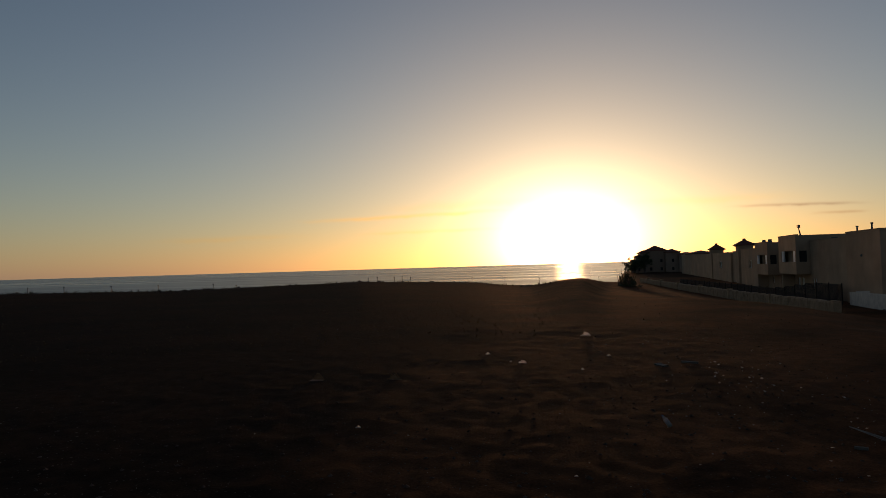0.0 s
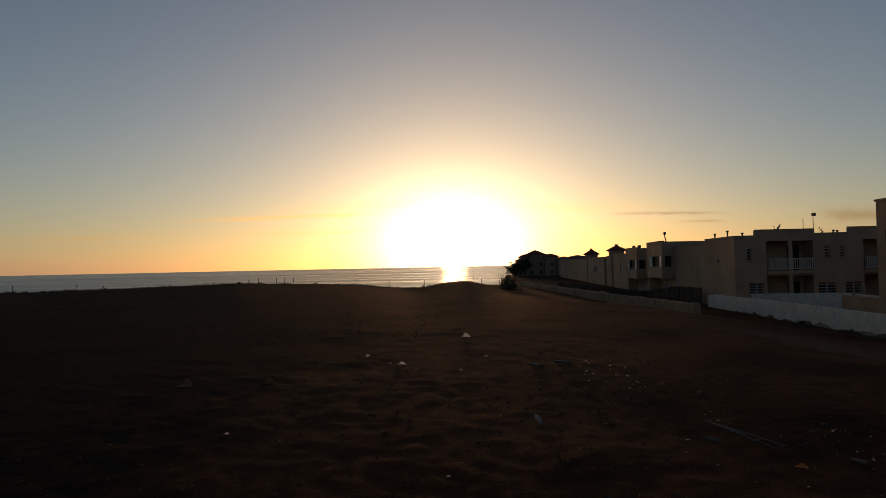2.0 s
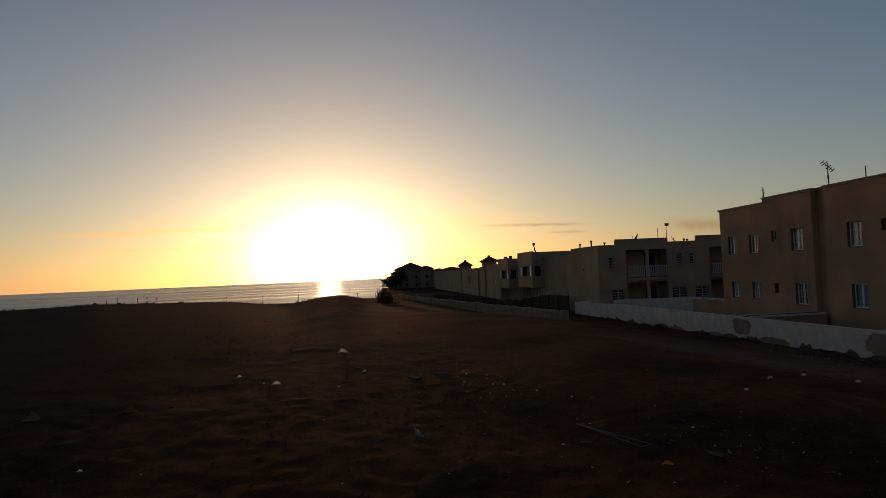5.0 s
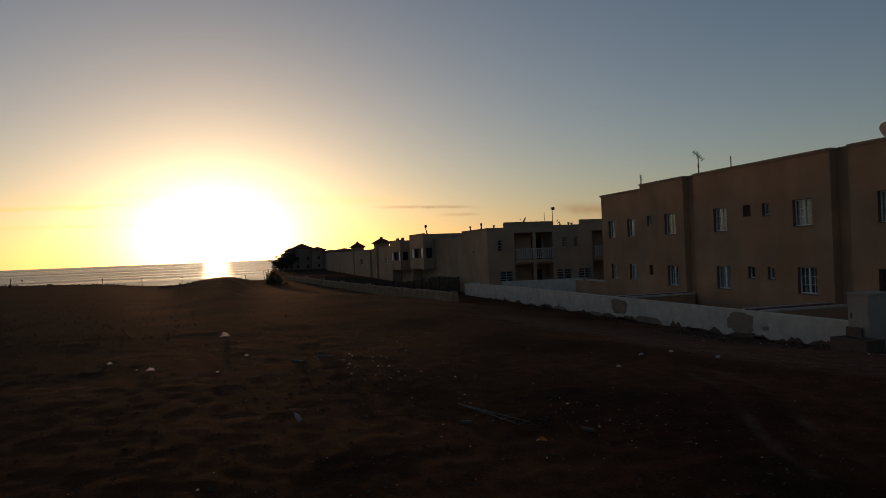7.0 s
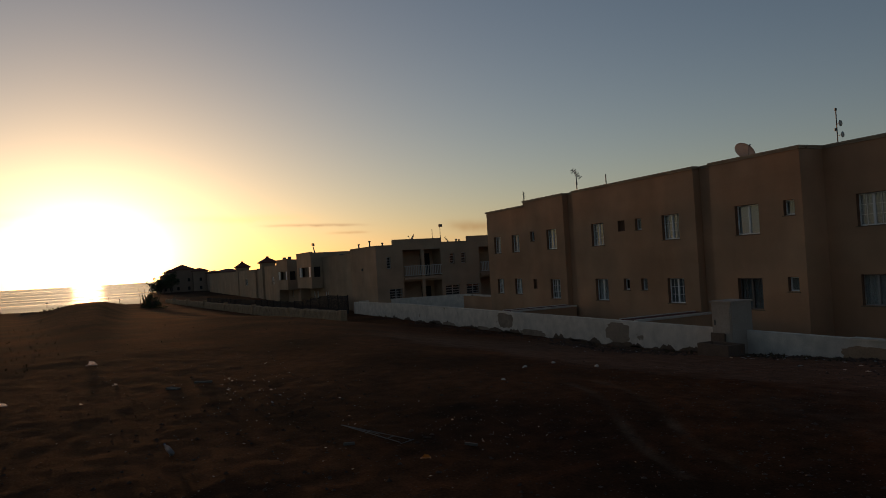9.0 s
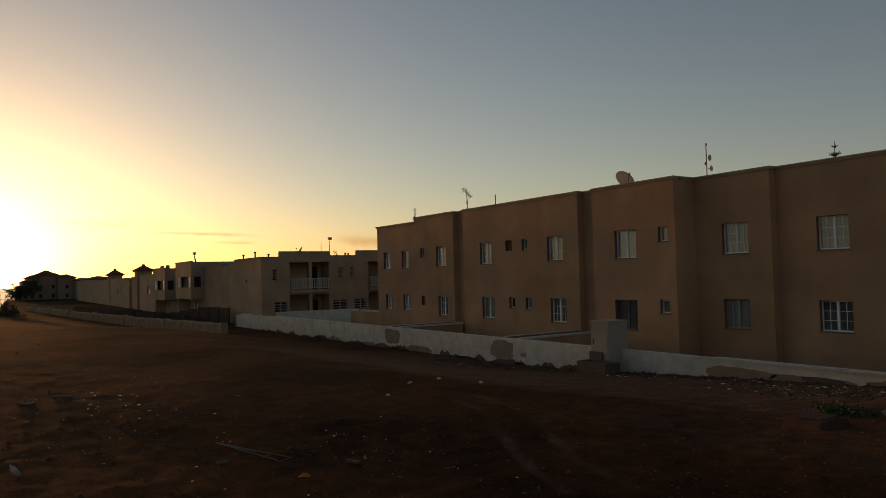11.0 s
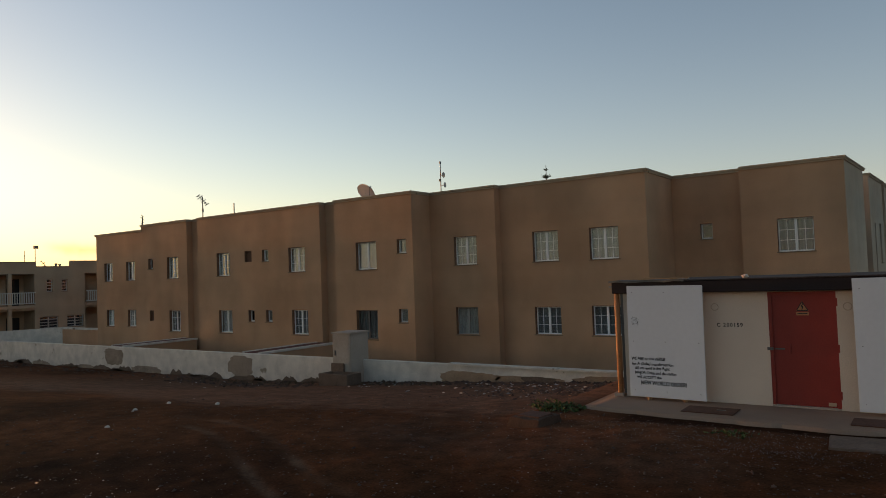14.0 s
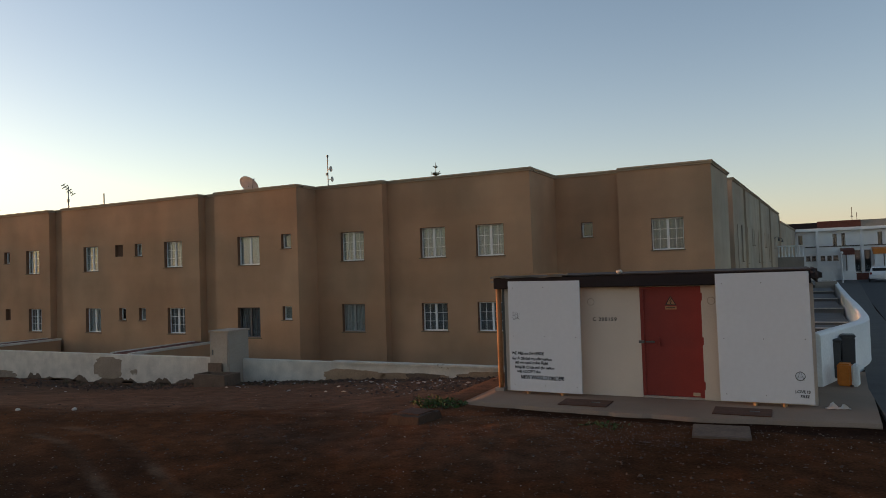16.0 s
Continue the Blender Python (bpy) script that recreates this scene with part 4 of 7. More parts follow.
def make_wing():
    b = new("apartment_building")
    tagged(b, "two-storey stucco wing with slit windows receding along the street", "building")
    b.matrix_world = pose(-2.89, 34.45, 0, 0, 0, -3.15)
    Z0, top = -1.4, 6.08
    east = facing_east(0.0)
    spans = [(-0.25, 4.2, 0.0), (4.2, 12.2, -0.02), (12.2, 19.6, -0.05), (19.6, 29.0, -0.09)]
    for k, (a, c, off) in enumerate(spans):
        wins = []
        span = c - a
        for u, w, z0, z1 in ((0.14, 0.2, 2.35, 4.2), (0.44, 0.13, 3.3, 4.2), (0.56, 0.13, 3.3, 4.2), (0.84, 0.2, 2.35, 4.2)) if k else ((0.30, 0.16, 2.0, 4.15), (0.68, 0.3, 2.45, 4.2)):
            wins.append((a + span * u - w, a + span * u + w, z0, z1, D))
        place = (lambda q: (lambda u, d, z: (q - d, u, z)))(off)
        wall_part(b, place, a, c, Z0, top, wins, STUCCO_PALE)
        for w in wins:
            window(b, *w[:4], place, back=D, frame_mat=DARKFRAME, set_in=0.14)
        coping_run(b, (off - 0.3, off + 0.1, a, c - 0.02, top, top + 0.13), COPING)
        part_box("downpipe", (off - 0.01, off + 0.09, c - 0.14, c - 0.05, Z0, top - 0.03), STUCCO_PALE, b)
        part_box("roof", (-9.0, off - 0.25, a, c, top - 0.5, top - 0.3), ROOFING, b)
    for u, z in ((24.0, 4.0), (27.5, 4.0)):
        bm = bmesh.new()
        for i in range(6):
            a0, a1 = math.pi * i / 6, math.pi * (i + 1) / 6
            cylinder(bm, (0.06 - 0.15 * math.cos(a0), u, z + 0.16 * math.sin(a0)), (0.06 - 0.15 * math.cos(a1), u, z + 0.16 * math.sin(a1)), 0.02, n=6)
        cylinder(bm, (0.21, u, z - 0.15), (0.21, u, z + 0.02), 0.09, 0.04, n=10)
        part("wall_lamp", bm, METAL, b, "black swan-neck wall lamp")
    part_box("end_wall", (-9.0, -0.25, -0.25, 0.0, Z0, top), STUCCO_PALE, b)
    part_box("end_wall", (-9.0, -0.35, 29.0, 29.25, Z0, top), STUCCO, b)
    part_box("back_wall", (-9.25, -9.0, -0.25, 29.25, Z0, top), STUCCO, b)
    coping_run(b, (-9.0, -0.32, -0.35, 0.0, top, top + 0.13), COPING)
    # a far block and a balustraded terrace
    h = new("apartment_building")
    tagged(h, "far pale two-storey block with balustraded terrace", "building")
    h.matrix_world = pose(-1.3, 66.0, 0, 0, 0, -3.5)
    # carried on out of sight to the back, added to shade the white houses
    part_box("wall", (-12.0, 0.0, 0.0, 20.4, -1, 5.55), STUCCO_PALE, h)
    coping_run(h, (-12.0, 0.1, -0.1, 20.4, 5.554, 5.70), COPING)
    t = new("terrace")
    tagged(t, "concrete roof terrace with white turned balusters", "terrace")
    part_box("terrace_wall", (-1.62, 0.27, 60.5, 65.8, -1, 2.62), CONCRETE, t)
    part_box("handrail", (-1.62, 0.27, 60.5, 60.75, 3.42, 3.52), WHITE, t)
    h = t
    for i in range(8):
        bm = bmesh.new()
        x = -1.45 + i * 0.235
        cylinder(bm, (x, 60.62, 2.62), (x, 60.62, 2.95), 0.085, 0.045, n=10)
        cylinder(bm, (x, 60.62, 2.95), (x, 60.62, 3.42), 0.045, 0.075, n=10)
        part("baluster", bm, WHITE, h)


make_wing()


def patch(name, y, x0, x1, z0, z1, mat, parent, seed, out=0.004):
    """An uneven patch of bare or stained plaster on a south-facing wall."""
    rng = random.Random(seed)
    bm = bmesh.new()
    n = 72
    cx, cz = (x0 + x1) / 2, (z0 + z1) / 2
    vs = []
    for i in range(n):
        a = 2 * math.pi * i / n
        k = 0.95 + 0.20 * noise.noise((1.6 * math.cos(a), 1.6 * math.sin(a), seed * 3.7)) + 0.13 * noise.noise((4 * math.cos(a), 4 * math.sin(a), seed)) + 0.04 * noise.noise((9 * math.cos(a), 9 * math.sin(a), seed + 4)) + rng.uniform(-0.01, 0.01)
        px, pz = cx + (x1 - x0) / 2 * k * math.copysign(abs(math.cos(a)) ** 0.7, math.cos(a)), cz + (z1 - z0) / 2 * k * math.copysign(abs(math.sin(a)) ** 0.7, math.sin(a))
        vs.append(bm.verts.new((px, y - out, max(z0, min(z1, pz)))))
    bm.faces.new(vs)
    ex = bmesh.ops.extrude_face_region(bm, geom=bm.faces[:])
    bmesh.ops.translate(bm, vec=(0, out - 0.001, 0), verts=[v for v in ex["geom"] if isinstance(v, bmesh.types.BMVert)])
    bmesh.ops.recalc_face_normals(bm, faces=bm.faces[:])
    return part(name, bm, mat, parent, "bare weathered plaster patch" if name == "plaster_patch" else "dark brown patch on the plaster")


def uneven_wall(name, x0, x1, y0, y1, zb, top, mat, seed, step=0.6, jag=0.015):
    bm = bmesh.new()
    n = max(2, int((x1 - x0) / step))
    rows = []
    for i in range(n + 1):
        x = x0 + (x1 - x0) * i / n
        z = top(x) + jag * noise.noise((x * 1.3, seed, 0))
        dy = 0.003 * noise.noise((x * 0.7, seed, 5))
        rows.append([bm.verts.new(c) for c in ((x, y0 + dy, zb), (x, y0 + dy, z - 0.02), (x, y0 + dy + 0.02, z), (x, y1 + dy - 0.02, z), (x, y1 + dy, z - 0.02), (x, y1 + dy, zb))])
    for a, b in zip(rows, rows[1:]):
        for k in range(5):
            bm.faces.new([a[k], b[k], b[k + 1], a[k + 1]])
    bm.faces.new(rows[0])
    bm.faces.new(rows[-1][::-1])
    bmesh.ops.recalc_face_normals(bm, faces=bm.faces[:])
    return part(name, bm, mat)


def make_boundary():
    w = uneven_wall("wall_boundary", -62.3, -18.3, 19.0, 19.2, -2.4, lambda x: lerp(x, [(-62.3, -0.55), (-51, -0.33), (-18, -0.31)]), WALLWHITE, 1)
    tagged(w, "white limewashed boundary wall with flaking stained plaster", "wall", kind="structure")
    for s, (a, b, c, d) in enumerate(((-34.95, -33.2, -1.25, -0.36), (-25.2, -23.6, -1.25, -0.42), (-32.6, -30.0, -1.5, -1.15), (-37.6, -36.0, -1.5, -1.3), (-42.5, -40.5, -1.6, -1.3))):
        patch("plaster_patch", 18.996, a, b, c, d, PLASTER, w, s + 3)
    rng = random.Random(77)
    for k in range(30):
        x = -56 + 37 * (k + rng.random()) / 30
        g = ground_z(x, 18.9)
        wide, high = rng.uniform(0.4, 1.2), rng.uniform(0.10, 0.34)
        bm = bmesh.new()
        rows = []
        for i in range(25):
            u = 2 * i / 24 - 1
            px = x + wide * u
            top = g + high * (1 - u * u) * (0.75 + 0.6 * noise.noise((px * 3.1, k, 0)) + 0.3 * noise.noise((px * 9, k, 2))) - 0.02
            rows.append([bm.verts.new(c) for c in ((px, 18.9945, g - 0.35), (px, 18.9945, top), (px, 18.9965, top + 0.002))])
        for p, q in zip(rows, rows[1:]):
            for j in range(2):
                bm.faces.new([p[j], q[j], q[j + 1], p[j + 1]])
        bmesh.ops.recalc_face_normals(bm, faces=bm.faces[:])
        part("mud_splash", bm, MUD, w, "mud splashed up from the ground")
    w = uneven_wall("wall_boundary", -17.75, -1.6, 19.0, 19.2, -2.2, lambda x: -0.33 + (0.02 if x < -9 else 0.0), WALLWHITE, 2)
    tagged(w, "low white boundary wall with brown bare plaster along its foot", "wall", kind="structure")
    for s, (a, b, c, d) in enumerate(((-14.2, -11.9, -1.05, -0.50), (-12.2, -9.4, -0.95, -0.56), (-9.6, -6.4, -0.95, -0.42))):
        patch("plaster_patch", 18.996, a, b, c, d, TANPLASTER, w, s + 31)
    patch("brown_patch", 18.994, -11.2, -10.0, -0.78, -0.55, MUD, w, 40)
    part_box("coping_strip", (-13.9, -4.0, 18.93, 19.22, -0.34, -0.28), WALLWHITE, w)
    # meter cabinet built into the wall, with a hollow concrete trough at its foot
    p = new("meter_cabinet")
    tagged(p, "pale rendered meter cabinet pier in the boundary wall", "cabinet")
    part_box("body", (-18.47, -17.6, 18.35, 19.3, -2.2, 0.64), PIER, p, bevel=0.02)
    part_box("lid", (-18.51, -17.56, 18.31, 19.34, 0.64, 0.70), PIER, p, bevel=0.015)
    part_box("plinth", (-18.49, -17.86, 18.26, 18.332, -2.2, -0.38), BROWNCRETE, p, "earth-stained concrete plinth", bevel=0.02)
    part_box("door", (-18.40, -17.67, 18.335, 18.352, -0.5, 0.55), PIER, p)
    part_box("lock", (-18.34, -18.29, 18.31, 18.336, -0.12, 0.06), METAL, p)
    t = new("concrete_trough")
    tagged(t, "square hollow concrete trough at the cabinet's foot", "trough")
    for dims in ((-18.45, -17.1, 17.6, 17.72, -1.7, -0.66), (-18.45, -17.1, 18.2, 18.33, -1.7, -0.66), (-18.45, -18.33, 17.72, 18.2, -1.7, -0.66), (-17.22, -17.1, 17.72, 18.2, -1.7, -0.66)):
        part_box("side", dims, BROWNCRETE, t, bevel=0.012)
    part_box("soil", (-18.33, -17.22, 17.72, 18.2, -1.5, -0.78), DIRT, t)
    # garden dividers with red capping between wall and building
    for x0, x1, yb in ((-34.7, -33.5, 24.2), (-24.55, -23.35, 24.35)):
        g = new("garden_wall")
        tagged(g, "low stucco garden wall with dark capping between pale edges", "wall")
        part_box("body", (x0 + 0.1, x1 - 0.06, 19.25, 23.4, -2.0, -0.38), STUCCO, g)
        part_box("capping", (x0 + 0.155, x1 - 0.225, 19.21, 23.42, -0.376, -0.30), BROWNTILE, g, "dark brown tile capping", bevel=0.012)
        part_box("edging", (x0, x0 + 0.15, 19.21, 23.42, -0.376, -0.27), WALLWHITE, g, bevel=0.012)
        part_box("edging", (x1 - 0.22, x1, 19.21, 23.42, -0.376, -0.28), WALLWHITE, g, bevel=0.012)
    # white yard wall beside the building's far end
    y = new("garden_wall")
    tagged(y, "white yard wall running back from the boundary wall", "wall")
    bm = bmesh.new()
    pts = [(-61.5, 19.3), (-50.2, 24.6)]
    for (xa, ya), (xb, yb) in zip(pts, pts[1:]):
        d = Vector((xb - xa, yb - ya, 0)).normalized()
        nrm = Vector((-d.y, d.x, 0)) * 0.1
        vs = []
        for z in (-2.2, -0.02):
            for (px, py, s) in ((xa, ya, 1), (xb, yb, 1), (xb, yb, -1), (xa, ya, -1)):
                vs.append(bm.verts.new((px + s * -nrm.x, py + s * -nrm.y, z if z < -1 else lerp(px, [(-61.5, -0.45), (-50, 0.02), (-44, 0.05)]))))
        for f in ((0, 3, 2, 1), (4, 5, 6, 7), (0, 1, 5, 4), (1, 2, 6, 5), (2, 3, 7, 6), (3, 0, 4, 7)):
            bm.faces.new([vs[i] for i in f])
    bmesh.ops.recalc_face_normals(bm, faces=bm.faces[:])
    part("body", bm, WALLWHITE, y)
    y = new("garden_wall")
    tagged(y, "stucco garden wall with pale capping at the building's end", "wall")
    part_box("body", (-50.15, -44.0, 24.35, 24.55, -2.2, -0.12), STUCCO, y)
    part_box("capping", (-50.2, -43.95, 24.3, 24.6, -0.118, 0.0), WALLWHITE, y, bevel=0.012)


make_boundary()


# ---- the electrical hut and what stands about it ----
def writing(text, x, z, size, y, mat, parent, name="writing", label="", slant=0.0, spread=1.0, width=0.0, wobble=0.0):
    cu = bpy.data.curves.new(name, "FONT")
    cu.body, cu.size, cu.shear, cu.space_character, cu.extrude = text, size, slant, spread, 0.0003
    cu.offset = size * 0.022
    tmp = bpy.data.objects.new(name, cu)
    scene.collection.objects.link(tmp)
    bpy.context.view_layer.update()
    me = bpy.data.meshes.new_from_object(tmp.evaluated_get(bpy.context.evaluated_depsgraph_get()))
    bpy.data.objects.remove(tmp)
    long = max(v.co.x for v in me.vertices)
    for v in me.vertices:
        if width:
            v.co.x *= width / long
        if wobble:  # an unsteady hand
            q = v.co / size
            v.co.y += size * wobble * (noise.noise((q.x * 0.9, z * 7, 1)) + 0.5 * noise.noise((q.x * 2.3, q.y, 4)))
            v.co.x += size * wobble * noise.noise((q.x * 1.1, q.y * 2, 9 + z))
    if wobble:  # the broad stroke of a marker: the same line drawn again a little aside
        bm = bmesh.new()
        for k, (dx, dy) in enumerate(((0, 0), (0.03, 0.012))):
            start = len(bm.verts)
            bm.from_mesh(me)
            bm.verts.ensure_lookup_table()
            bmesh.ops.translate(bm, vec=(dx * size, dy * size, 0.0004 * k), verts=bm.verts[start:])
        bm.to_mesh(me)
        bm.free()
    me.materials.clear()
    me.materials.append(mat)
    ob = new(name, me)
    ob.parent = parent
    ob.matrix_basis = pose(x, y, z, 90, 0, 0)
    if label:
        ob["label"] = label
    return ob


def ring(bm, cx, y, cz, r, w, n=32):
    for i in range(n):
        a0, a1 = 2 * math.pi * i / n, 2 * math.pi * (i + 1) / n
        bm.faces.new([bm.verts.new((cx + q * math.cos(a), y, cz + q * math.sin(a))) for q, a in ((r - w, a0), (r, a0), (r, a1), (r - w, a1))][::-1])


def make_hut():
    h = new("transformer_hut")
    tagged(h, "cream rendered electrical hut with red metal door and dark fascia", "hut")
    Y0, Y1 = 14.02, 17.2
    wall_part(h, facing_south(Y0), -6.0, -0.43, -0.15, 2.06, [(-3.30, -2.22, 0.03, 2.04)], HUTWALL, 0.2)
    part_box("side_wall", (-6.0, -5.8, Y0 + 0.2, Y1, -0.15, 2.06), HUTWALL, h)
    part_box("side_wall", (-0.63, -0.43, Y0 + 0.2, Y1, -0.15, 2.06), HUTWALL, h)
    part_box("back_wall", (-5.8, -0.63, Y1 - 0.2, Y1, -0.15, 2.06), HUTWALL, h)
    part_box("threshold", (-3.30, -2.22, Y0 - 0.02, Y0 + 0.2, -0.10, 0.028), CONCRETE, h)
    bm = bmesh.new()
    box(bm, -6.16, -0.46, 13.84, 17.35, 2.06, 2.282)
    bmesh.ops.bevel(bm, geom=bm.edges[:], offset=0.012, segments=1, affect="EDGES")
    part("fascia", bm, BLACKISH, h, "dark weathered roof edge")
    part_box("roof", (-6.20, -0.44, 13.82, 17.38, 2.284, 2.305), ROOFTOP, h, bevel=0.006)
    bm = bmesh.new()
    vs = box(bm, -0.455, -0.29, 13.80, 17.36, 2.075, 2.30)
    bmesh.ops.bevel(bm, geom=bm.edges[:], offset=0.07, segments=3, affect="EDGES")
    part("roof_end", bm, ROOFTOP, h, "rounded black bitumen roof edge", smooth=True)
    # loose sheet metal bent over the roof's corner
    bm = bmesh.new()
    rows = []
    for i in range(9):
        x = -6.2 + 1.5 * i / 8
        lift = 0.02 * math.sin(i * 1.9) + 0.015 * (i % 2)
        rows.append([bm.verts.new(c) for c in ((x, 13.80 - 0.02 * math.sin(i), 2.272 + lift * 0.4), (x, 13.80 - 0.02 * math.sin(i), 2.312 + lift * 0.5), (x + 0.03, 14.15, 2.318 + lift * 0.3))])
    for p, q in zip(rows, rows[1:]):
        for j in range(2):
            bm.faces.new([p[j], q[j], q[j + 1], p[j + 1]])
    bmesh.ops.solidify(bm, geom=bm.faces[:], thickness=0.004)
    tagged(part("metal_sheet", bm, TIN), "crumpled dull metal sheet lying on the hut roof", "sheet metal")
    d = part_box("door", (-3.285, -2.235, 14.05, 14.09, 0.035, 2.035), RED, h, "red painted metal door", bevel=0.006)
    for x0, x1, z0, z1 in ((-3.30, -3.24, 0.03, 2.04), (-2.28, -2.22, 0.03, 2.04), (-3.24, -2.28, 1.985, 2.04)):
        part_box("door_frame", (x0, x1, 14.025, 14.049, z0, z1), RED, h)
    part_box("handle", (-3.22, -3.06, 14.02, 14.045, 1.012, 1.036), METAL, d)
    part_box("latch", (-3.34, -3.24, 13.99, 14.02, 1.0, 1.05), METAL, d)
    part_box("pull", (-2.985, -2.965, 14.02, 14.048, 0.95, 1.10), RED, d)
    for z in (1.85, 1.05, 0.25):
        part_box("hinge", (-2.235, -2.20, 14.0188, 14.04, z - 0.07, z + 0.07), RED, d)
    part_box("rust_plate", (-2.42, -2.30, 14.036, 14.046, 0.06, 0.12), COPING, d)
    # warning triangle with its text plate
    s = new("warning_sign")
    s.parent = d
    bm = bmesh.new()
    bm.faces.new([bm.verts.new(c) for c in ((-2.85, 14.0494, 1.70), (-2.65, 14.0494, 1.70), (-2.75, 14.0494, 1.87))])
    part("triangle", bm, SIGN, s, "yellowed warning triangle")
    bm = bmesh.new()
    for a, b in (((-2.84, 1.705), (-2.66, 1.705)), ((-2.66, 1.705), (-2.75, 1.86)), ((-2.75, 1.86), (-2.84, 1.705)), ((-2.73, 1.83), (-2.765, 1.775)), ((-2.765, 1.775), (-2.735, 1.775)), ((-2.735, 1.775), (-2.755, 1.72))):
        cylinder(bm, (a[0], 14.041, a[1]), (b[0], 14.041, b[1]), 0.008, n=5)
    for v in bm.verts:
        v.co.y = 14.0485 + (v.co.y - 14.041) * 0.06
    part("symbol", bm, INK, s, "black lightning bolt in a triangle")
    part_box("text_plate", (-2.85, -2.65, 14.048, 14.0496, 1.62, 1.68), SIGN, s)
    part_box("text_bar", (-2.83, -2.67, 14.047, 14.0478, 1.645, 1.658), INK, s)
    for x in (-4.22, -2.05):
        bm = bmesh.new()
        cylinder(bm, (x, 14.0178, 1.775), (x, 14.0196, 1.775), 0.075, n=24)
        part("vent_cap", bm, HUTWALL, h, "round plaster-covered vent")
        bm = bmesh.new()
        ring(bm, x, 14.0172, 1.775, 0.07, 0.012)
        part("vent_rim", bm, CONCRETE, h)
    writing("C 200159", -4.20, 1.41, 0.095, 14.0194, INK, h, "stencil", "faded black stencilled number", spread=1.25)
    # pipe and cable at the hut's corner
    p = new("cable_conduit")
    tagged(p, "conduit running up the hut's corner, coloured orange as if sunlit", "pipe")
    bm = bmesh.new()
    cylinder(bm, (-6.12, 14.0, 0.02), (-6.12, 14.0, 2.18), 0.055, n=14)
    # the tube's orange holds the glow of the low sun in its colour
    part("tube", bm, ORANGEBROWN, p, smooth=True)
    part_box("side_box", (-6.055, -6.004, 14.03, 14.3, 0.05, 2.05), METAL, p)
    part_box("collar", (-6.24, -6.02, 13.9, 14.1, 2.18, 2.218), CONCRETE, p)
    part_box("foot", (-6.22, -6.03, 13.9, 14.1, -0.05, 0.06), CONCRETE, p)
    # stuff on the roof
    bm = bmesh.new()
    box(bm, -5.75, -4.75, 14.25, 14.33, 2.307, 2.345)
    box(bm, -5.75, -5.69, 14.331, 14.9, 2.307, 2.345)
    tagged(part("wooden_batten", bm, WOOD), "bare wooden batten frame lying on the hut roof", "wood")
    rock("stone", (-3.65, 14.0, 2.303), 0.06, PALE, 5, "small pale stone lying on the hut roof")
    # two tall white boards standing before the wall
    for k, (a, b, tilt) in enumerate(((-5.82, -4.37, 0.5), (-1.935, -0.485, -0.25))):
        e = new("display_board")
        e.matrix_world = pose((a + b) / 2, 13.72, 0.055 + 0.01 * k, 0, 0, 0) @ pose(0, 0, 0, 0, tilt, 0)
        tagged(e, "tall white board with black handwriting on short posts" if k == 0 else "tall white board with a circled letter and black writing", "board")
        w = (b - a) / 2
        part_box("panel", (-w, w, 0.0, 0.02, 0.0, 2.15 if k == 0 else 2.195), BOARD, e, bevel=0.004)
        for x in ((-w + 0.36, -w + 1.05) if k == 0 else (-w + 0.55, w - 0.45)):
            bm = bmesh.new()
            cylinder(bm, (x, 0.06, -0.07), (x, 0.06, 0.25), 0.038, n=10)
            cylinder(bm, (x - 0.06, 0.06, -0.012), (x + 0.06, 0.06, -0.012), 0.02, n=8)
            part("post", bm, WOOD, e)
        for i in range(8):
            x = -w + 0.1 + (2 * w - 0.2) * (i % 3) / 2
            z = 0.12 + 1.9 * (i // 3) / 2
            part_box("screw", (x - 0.007, x + 0.007, -0.0012, -0.0002, z - 0.007, z + 0.007), METAL, e)
        if k == 0:
            for txt, x, z, sz, wd in (("WE ARE on the VERGE", 0.05, 0.735, 0.080, 0.66), ("for A Global transformation", 0.06, 0.635, 0.076, 0.80), ("All we need is the Right", 0.11, 0.555, 0.076, 0.68), ("MAJOR Crisis and the nation", 0.11, 0.465, 0.076, 0.80), ("will ACCEPT the", 0.15, 0.385, 0.074, 0.48), ("NEW WORLD ORDER!", 0.22, 0.26, 0.105, 0.88)):
                writing(txt, -w + x, z - 0.025, sz, -0.0006, INK, e, "handwriting", "black marker handwriting", slant=0.05, width=wd, wobble=0.14)
            bm = bmesh.new()
            rng = random.Random(4)
            q = (-w + 0.08, 1.52)
            for i in range(16):
                n = (-w + 0.06 + rng.random() * 0.16, 1.37 + rng.random() * 0.19)
                cylinder(bm, (q[0], 0.0008, q[1]), (n[0], 0.0008, n[1]), 0.0022, n=4)
                q = n if i % 3 else (n[0] + 0.03, n[1])
            part("scribble", bm, INK, e)
        else:
            bm = bmesh.new()
            c = (w - 0.20, 0.46)
            ring(bm, c[0], -0.0006, c[1], 0.075, 0.010)
            for p0, p1 in (((-0.05, -0.07), (0.0, 0.085)), ((0.0, 0.085), (0.055, -0.07)), ((-0.085, -0.015), (0.085, -0.01))):
                cylinder(bm, (c[0] + p0[0], 0.004, c[1] + p0[1]), (c[0] + p1[0], 0.004, c[1] + p1[1]), 0.006, n=4)
            part("circled_letter", bm, INK, e)
            writing("LOVE IS", w - 0.29, 0.18, 0.066, -0.0006, INK, e, "handwriting", slant=0.05, wobble=0.12)
            writing("FREE", w - 0.215, 0.105, 0.066, -0.0006, INK, e, "handwriting", slant=0.05, wobble=0.12)
    # slab
    bm = bmesh.new()
    front, back = [], []
